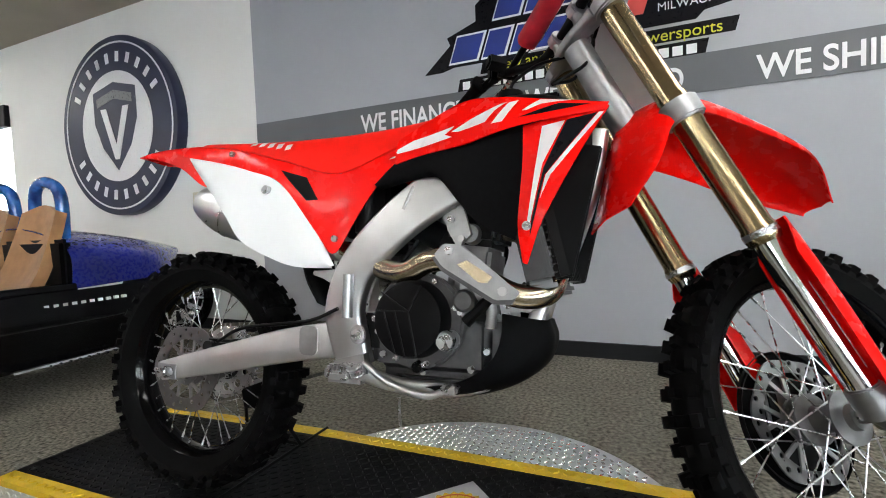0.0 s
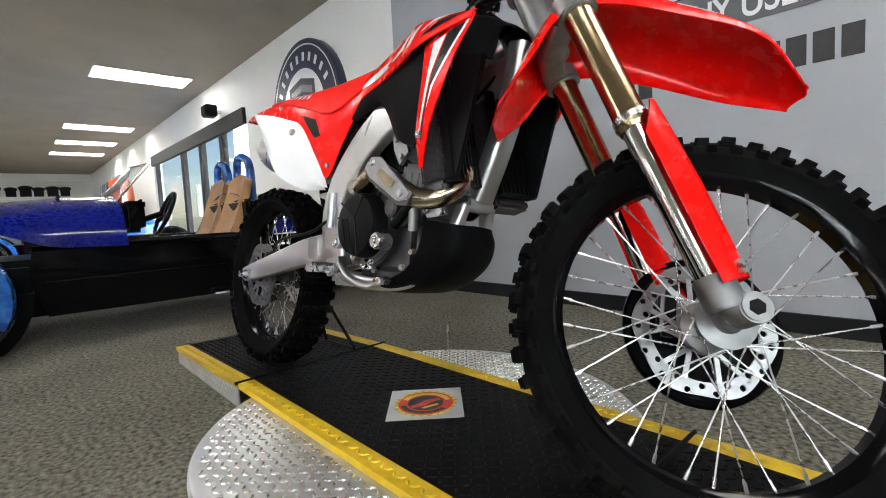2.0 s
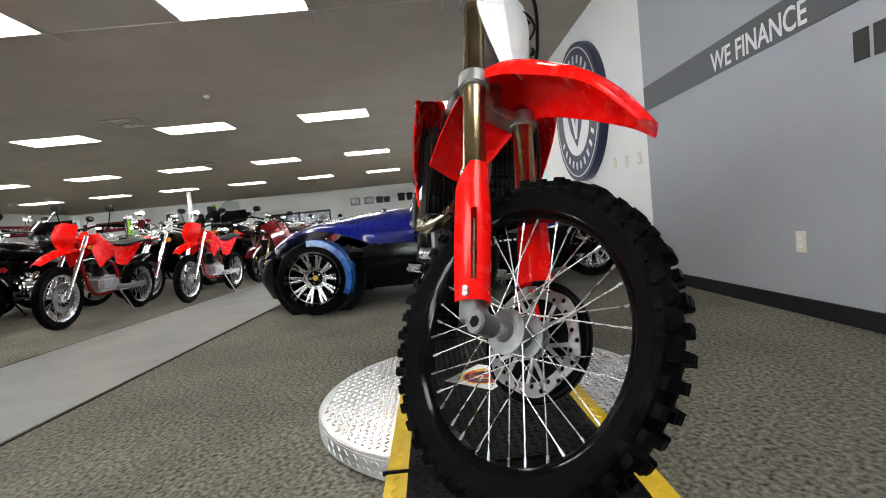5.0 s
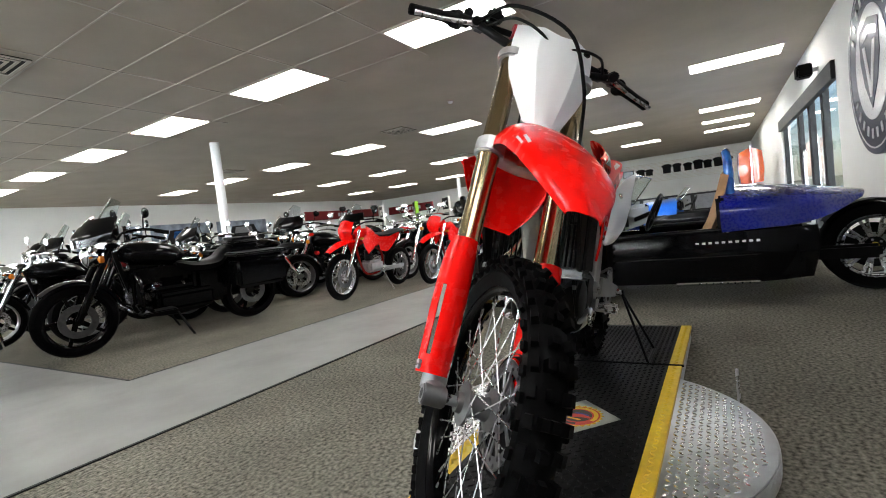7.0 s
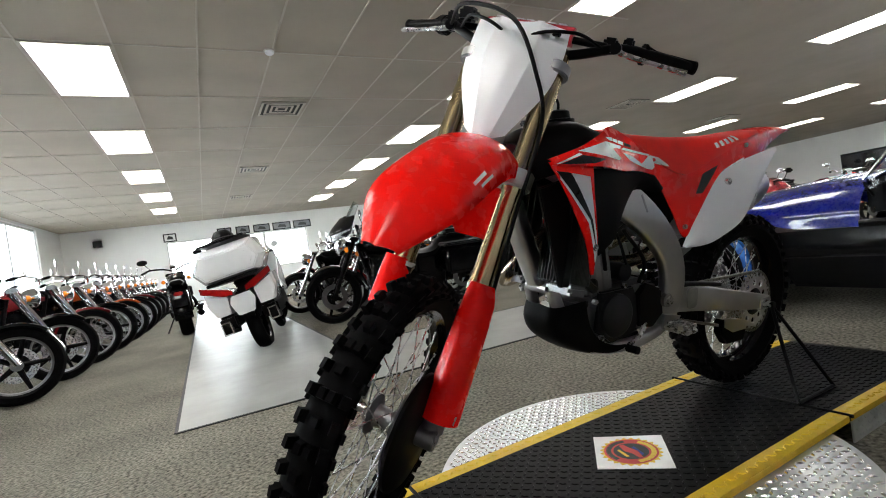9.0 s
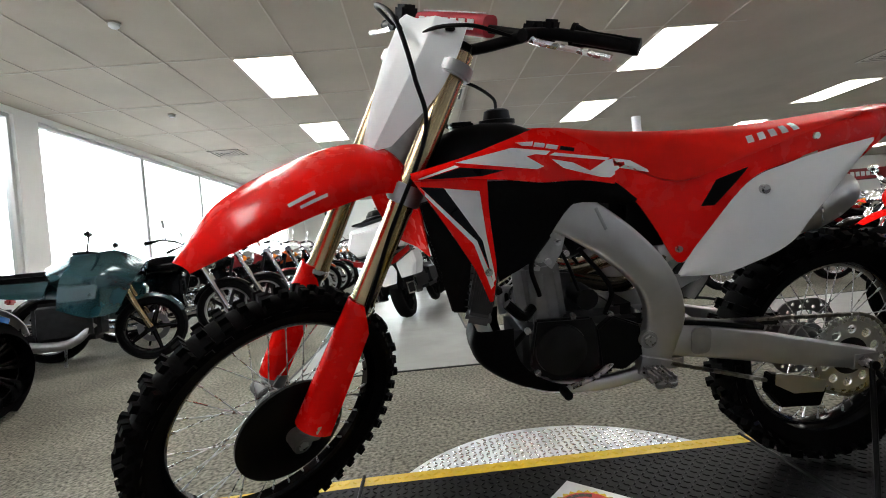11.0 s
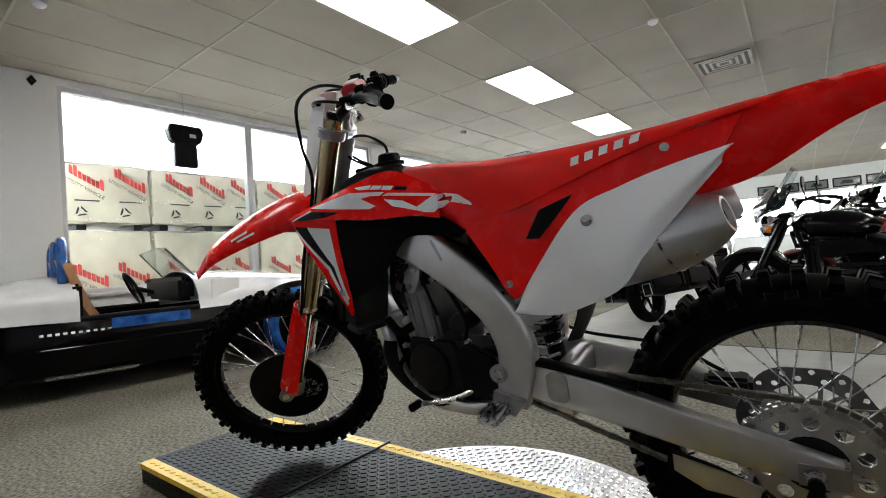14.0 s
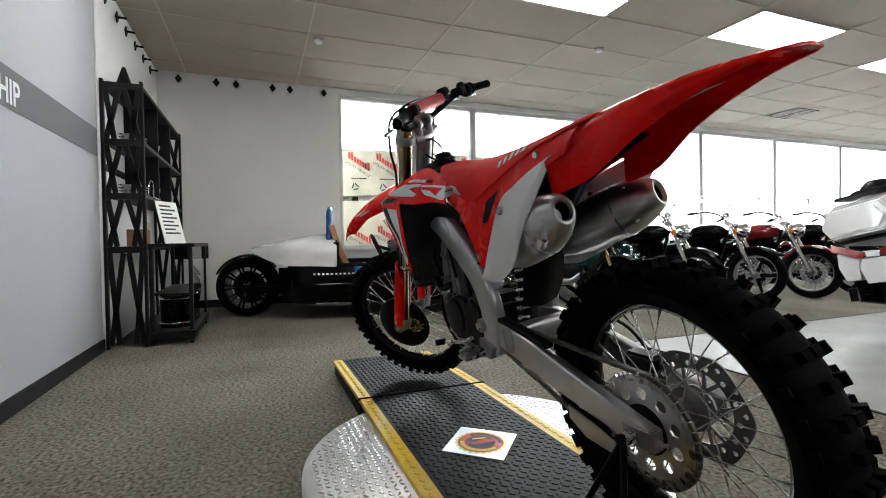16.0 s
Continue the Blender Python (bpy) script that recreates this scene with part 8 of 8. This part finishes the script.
part("cone", lathe([(0, 0), (.06, 0), (.05, .02), (.012, .14), (0, .145)], 20, "z"), BLACK, tp)

# hanging display in the east window
hd = thing("hanging_display", pose(4.80, -1.34, -.03), "black moulded cap display hanging before the window", "display")
part("head", slab([(-.20, 2.53), (-.17, 2.60), (.17, 2.60), (.20, 2.53), (.17, 2.42), (.12, 2.38), (-.12, 2.38), (-.17, 2.42)], -.06, .06, "x", .012), BLACK, hd)
part("neck", slab([(-.12, 2.39), (.12, 2.39), (.13, 2.12), (-.13, 2.12)], -.035, .035, "x", .008), BLACK, hd)
part("label", box_bm((-.065, -.10, 2.46), (-.0605, -.03, 2.50)), TAGW, hd, smooth=False)
part("hanger", tube([(0, 0, 2.60), (0, 0, CH + .03)], .004, n=3, seg=6), STEEL, hd)

# ---- far signs ----
def fascia(m, length, label):
    f = thing("fascia_sign", m, label, "sign")
    part("board", box_bm((0, 0, 0), (length, .10, .46), .01), SIGNRED, f, smooth=False)
    part("lower_trim", box_bm((0, -.01, -.03), (length, .11, -.001)), BASEB, f, smooth=False)
    for k in range(5):
        part("letter_bar", box_bm((length * .40 + .24 * k, -.012, .13), (length * .40 + .24 * k + .17, -.002, .33)), DECAL, f, smooth=False)
    part("emblem", slab([(length * .3, .10), (length * .3 + .16, .23), (length * .3 + .30, .36), (length * .3 + .1, .34)], -.012, -.002, "y"), DECAL, f, smooth=False)


fascia(pose(-16.1, YS + .11, 1.93, 0, 0, 180), 6.2, "dark red fascia sign with plain white lettering on the far wall")
fascia(pose(XW + .11, -17.9, 1.93, 0, 0, 90), 3.4, "dark red fascia sign with a white emblem on the far wall")


def square_sign(x, y, yaw):
    s = thing("square_sign", pose(x, y, 0, 0, 0, yaw), "white-framed black square brand sign on a slim stand", "sign", "square brand signs")
    part("stand", box_bm((-.30, .02, 0), (.30, .08, 1.58), .006), TAGW, s, smooth=False)
    part("foot", box_bm((-.36, -.15, 0), (.36, .25, .02), .004), BASEB, s, smooth=False)
    part("frame", box_bm((-.33, -.01, 1.55), (.33, .09, 2.20), .006), TAGW, s, smooth=False)
    part("face", box_bm((-.28, -.016, 1.60), (.28, -.0105, 2.15)), BDECAL, s, smooth=False)
    part("mark", slab([(-.16, 1.70), (-.06, 1.70), (-.06, 1.82), (.06, 1.70), (.19, 1.70), (.03, 1.86), (.19, 2.0), (.06, 2.0), (-.06, 1.90), (-.06, 2.0), (-.16, 2.0)], -.021, -.0165, "y"), DECAL, s, smooth=False)
    part("brochure", box_bm((-.2, .0, 1.05), (.2, .019, 1.45)), GREYP, s, smooth=False)


square_sign(-17.48, -14.30, 52)
square_sign(-17.81, -10.65, 60)


def pylon(x, y, yaw, h):
    s = thing("sign_pylon", pose(x, y, 0, 0, 0, yaw), "tall black and lime green display pylon", "sign", "green sign pylons")
    part("column", box_bm((-.18, 0, .04), (.12, .12, h), .006), BDECAL, s, smooth=False)
    part("edge", box_bm((.121, -.02, .04), (.24, .14, h + .03), .006), LIME, s, "lime green side strip", smooth=False)
    part("base", box_bm((-.3, -.15, 0), (.34, .3, .04), .006), BASEB, s, smooth=False)
    for k in range(7):
        part("letter_bar", box_bm((-.08, -.006, h - .30 - .11 * k), (.0, -.0005, h - .22 - .11 * k)), DECAL, s, smooth=False)


pylon(-17.92, -12.55, 55, 2.16)
pylon(-18.24, -9.23, 60, 2.34)

# ---- west wall ----
sl_ = thing("slat_panel", pose(XW + .001, -4.6, 0), "pale slatted display panel on the far wall", "wall panel")
for k in range(14):
    part("slat", box_bm((.0, 0, 1.75 + .062 * k), (.03, 6.3, 1.75 + .062 * k + .052), .004), WHITEWALL, sl_, smooth=False)
part("backing", box_bm((0, 0, 1.74), (.012, 6.3, 2.62)), CREAM, sl_, smooth=False)
for y, w, h, dk in ((-4.1, .50, .36, 0), (-3.4, .52, .36, 0), (-2.75, .34, .34, 1), (-2.35, .3, .30, 1), (-1.6, .34, .42, 1), (-1.15, .3, .40, 1), (-.7, .3, .36, 1), (-.3, .34, .42, 1), (.1, .3, .36, 1), (.5, .34, .40, 1), (.9, .3, .38, 1)):
    fr = thing("framed_picture" if not dk else "hanging_shirt", pose(XW + .035, y, 2.06), "small framed picture on the slatted wall" if not dk else "folded dark garment hung on the slatted wall", "picture" if not dk else "garment", "pictures on the slats" if not dk else "garments on the slats")
    if dk:
        part("cloth", slab([(0, 0), (w, 0), (w, h * .7), (w * 1.12, h * .62), (w * 1.14, h * .88), (w * .72, h), (w * .28, h), (-w * .14, h * .88), (-w * .12, h * .62), (0, h * .7)], 0, .03, "x", .006), BLACK, fr)
    else:
        part("frame", box_bm((0, 0, 0), (.025, w, h), .006), BASEB, fr, smooth=False)
        part("print", box_bm((.0255, .05, .05), (.028, w - .05, h - .05)), GREYP, fr, smooth=False)
op = thing("office_window", pose(XW + .002, -8.4, 0), "dark office window framed in black on the far wall", "window", kind="structure")
part("frame", box_bm((0, 0, .85), (.06, 3.2, 1.98), .006), BASEB, op, smooth=False)
part("pane", box_bm((.061, .08, .93), (.066, 3.12, 1.90)), MIRRORDARK, op, smooth=False)
part("mullion", box_bm((.067, 1.56, .93), (.08, 1.62, 1.90)), BASEB, op, smooth=False)
ct = thing("service_counter", pose(XW + 1.6, -4.4, 0), "long dark service counter with a pale top", "counter")
part("body", box_bm((0, 0, 0), (.6, 6.0, .98), .01), BASEB, ct, smooth=False)
part("top", box_bm((-.05, -.05, .98), (.68, 6.05, 1.03), .008), TAGW, ct, smooth=False)
for k in range(6):
    part("panel", box_bm((.601, .1 + k, .1), (.612, .95 + k, .9), .004), GREYP, ct, smooth=False)
rk = thing("apparel_rack", pose(-13.4, 1.35, 0), "chrome clothes rail of coloured riding jackets", "clothes rack")
part("rail", tube([(-.8, 0, .0), (-.8, 0, 1.95), (.8, 0, 1.95), (.8, 0, 0)], .018, straight=True, seg=8), CHROME, rk)
for x in (-.8, .8):
    part("foot", box_bm((x - .03, -.25, 0), (x + .03, .25, .025), .004), CHROME, rk, smooth=False)
for k in range(11):
    x = -.68 + .135 * k
    part("jacket", loft([[(x, -.24, 1.80), (x, -.27, 1.4), (x, -.24, 1.02)], [(x + .05, 0, 1.90), (x + .06, 0, 1.4), (x + .05, 0, 1.0)], [(x, .24, 1.80), (x, .27, 1.4), (x, .24, 1.02)]], 6, 6, .06, side=(1, 0, 0)), (BLACK, GREYP, TEAL, BLACK, ORANGEP, WRAP)[k % 6], rk, "riding jacket on the rail")

# ---- far wall to the south ----
for x0, w, tone in ((-13.6, 2.6, 0), (-10.7, 2.5, 1), (-7.9, 2.2, 0)):
    mp_ = thing("wall_mural", pose(x0, YS + .001, 0), "large grey-blue vehicle poster on the far wall", "poster", "vehicle posters")
    part("sheet", box_bm((0, 0, 1.0), (w, .012, 2.15)), DENIM, mp_, smooth=False)
    part("vehicle_shape", slab([(.2, 1.12), (w - .2, 1.12), (w - .15, 1.45), (w - .6, 1.55), (w - .75, 1.9), (.7, 1.95), (.55, 1.6), (.15, 1.5)], .0125, .018, "y"), BASEB, mp_, smooth=False)
    part("cab_window", slab([(.78, 1.58), (w - .85, 1.58), (w - .92, 1.85), (.86, 1.88)], .0185, .021, "y"), WRAP if tone else GREYP, mp_, smooth=False)
    for x in (.55, w - .55):
        part("wheel_shape", slab(circle(.2, 20, x, 1.16), .0185, .022, "y"), INKBLACK, mp_, smooth=False)
for x0, w in ((1.75, .42), (-.1, .5), (-.75, .5), (-1.5, .62), (-2.3, .7), (-3.1, .7)):
    fp = thing("wall_picture", pose(x0, YS + .001, 2.27), "black framed picture over the far window", "picture", "pictures over the far window")
    part("frame", box_bm((0, 0, 0), (w, .03, .30), .006), BASEB, fp, smooth=False)
    part("print", box_bm((.04, .0305, .04), (w - .04, .033, .26)), TAGW if x0 > 1 else GREYP, fp, smooth=False)
    part("motif", slab([(w * .25, .08), (w * .75, .10), (w * .6, .22), (w * .3, .18)], .0335, .035, "y"), INKBLACK, fp, smooth=False)
sk = thing("wall_speaker", pose(4.1, YS + .001, 2.45), "small black loudspeaker high on the wall", "speaker")
part("cabinet", box_bm((-.12, 0, -.1), (.12, .18, .12), .012), BLACK, sk)
part("grille", box_bm((-.10, .1805, -.08), (.10, .186, .10), .002), BASEB, sk, smooth=False)
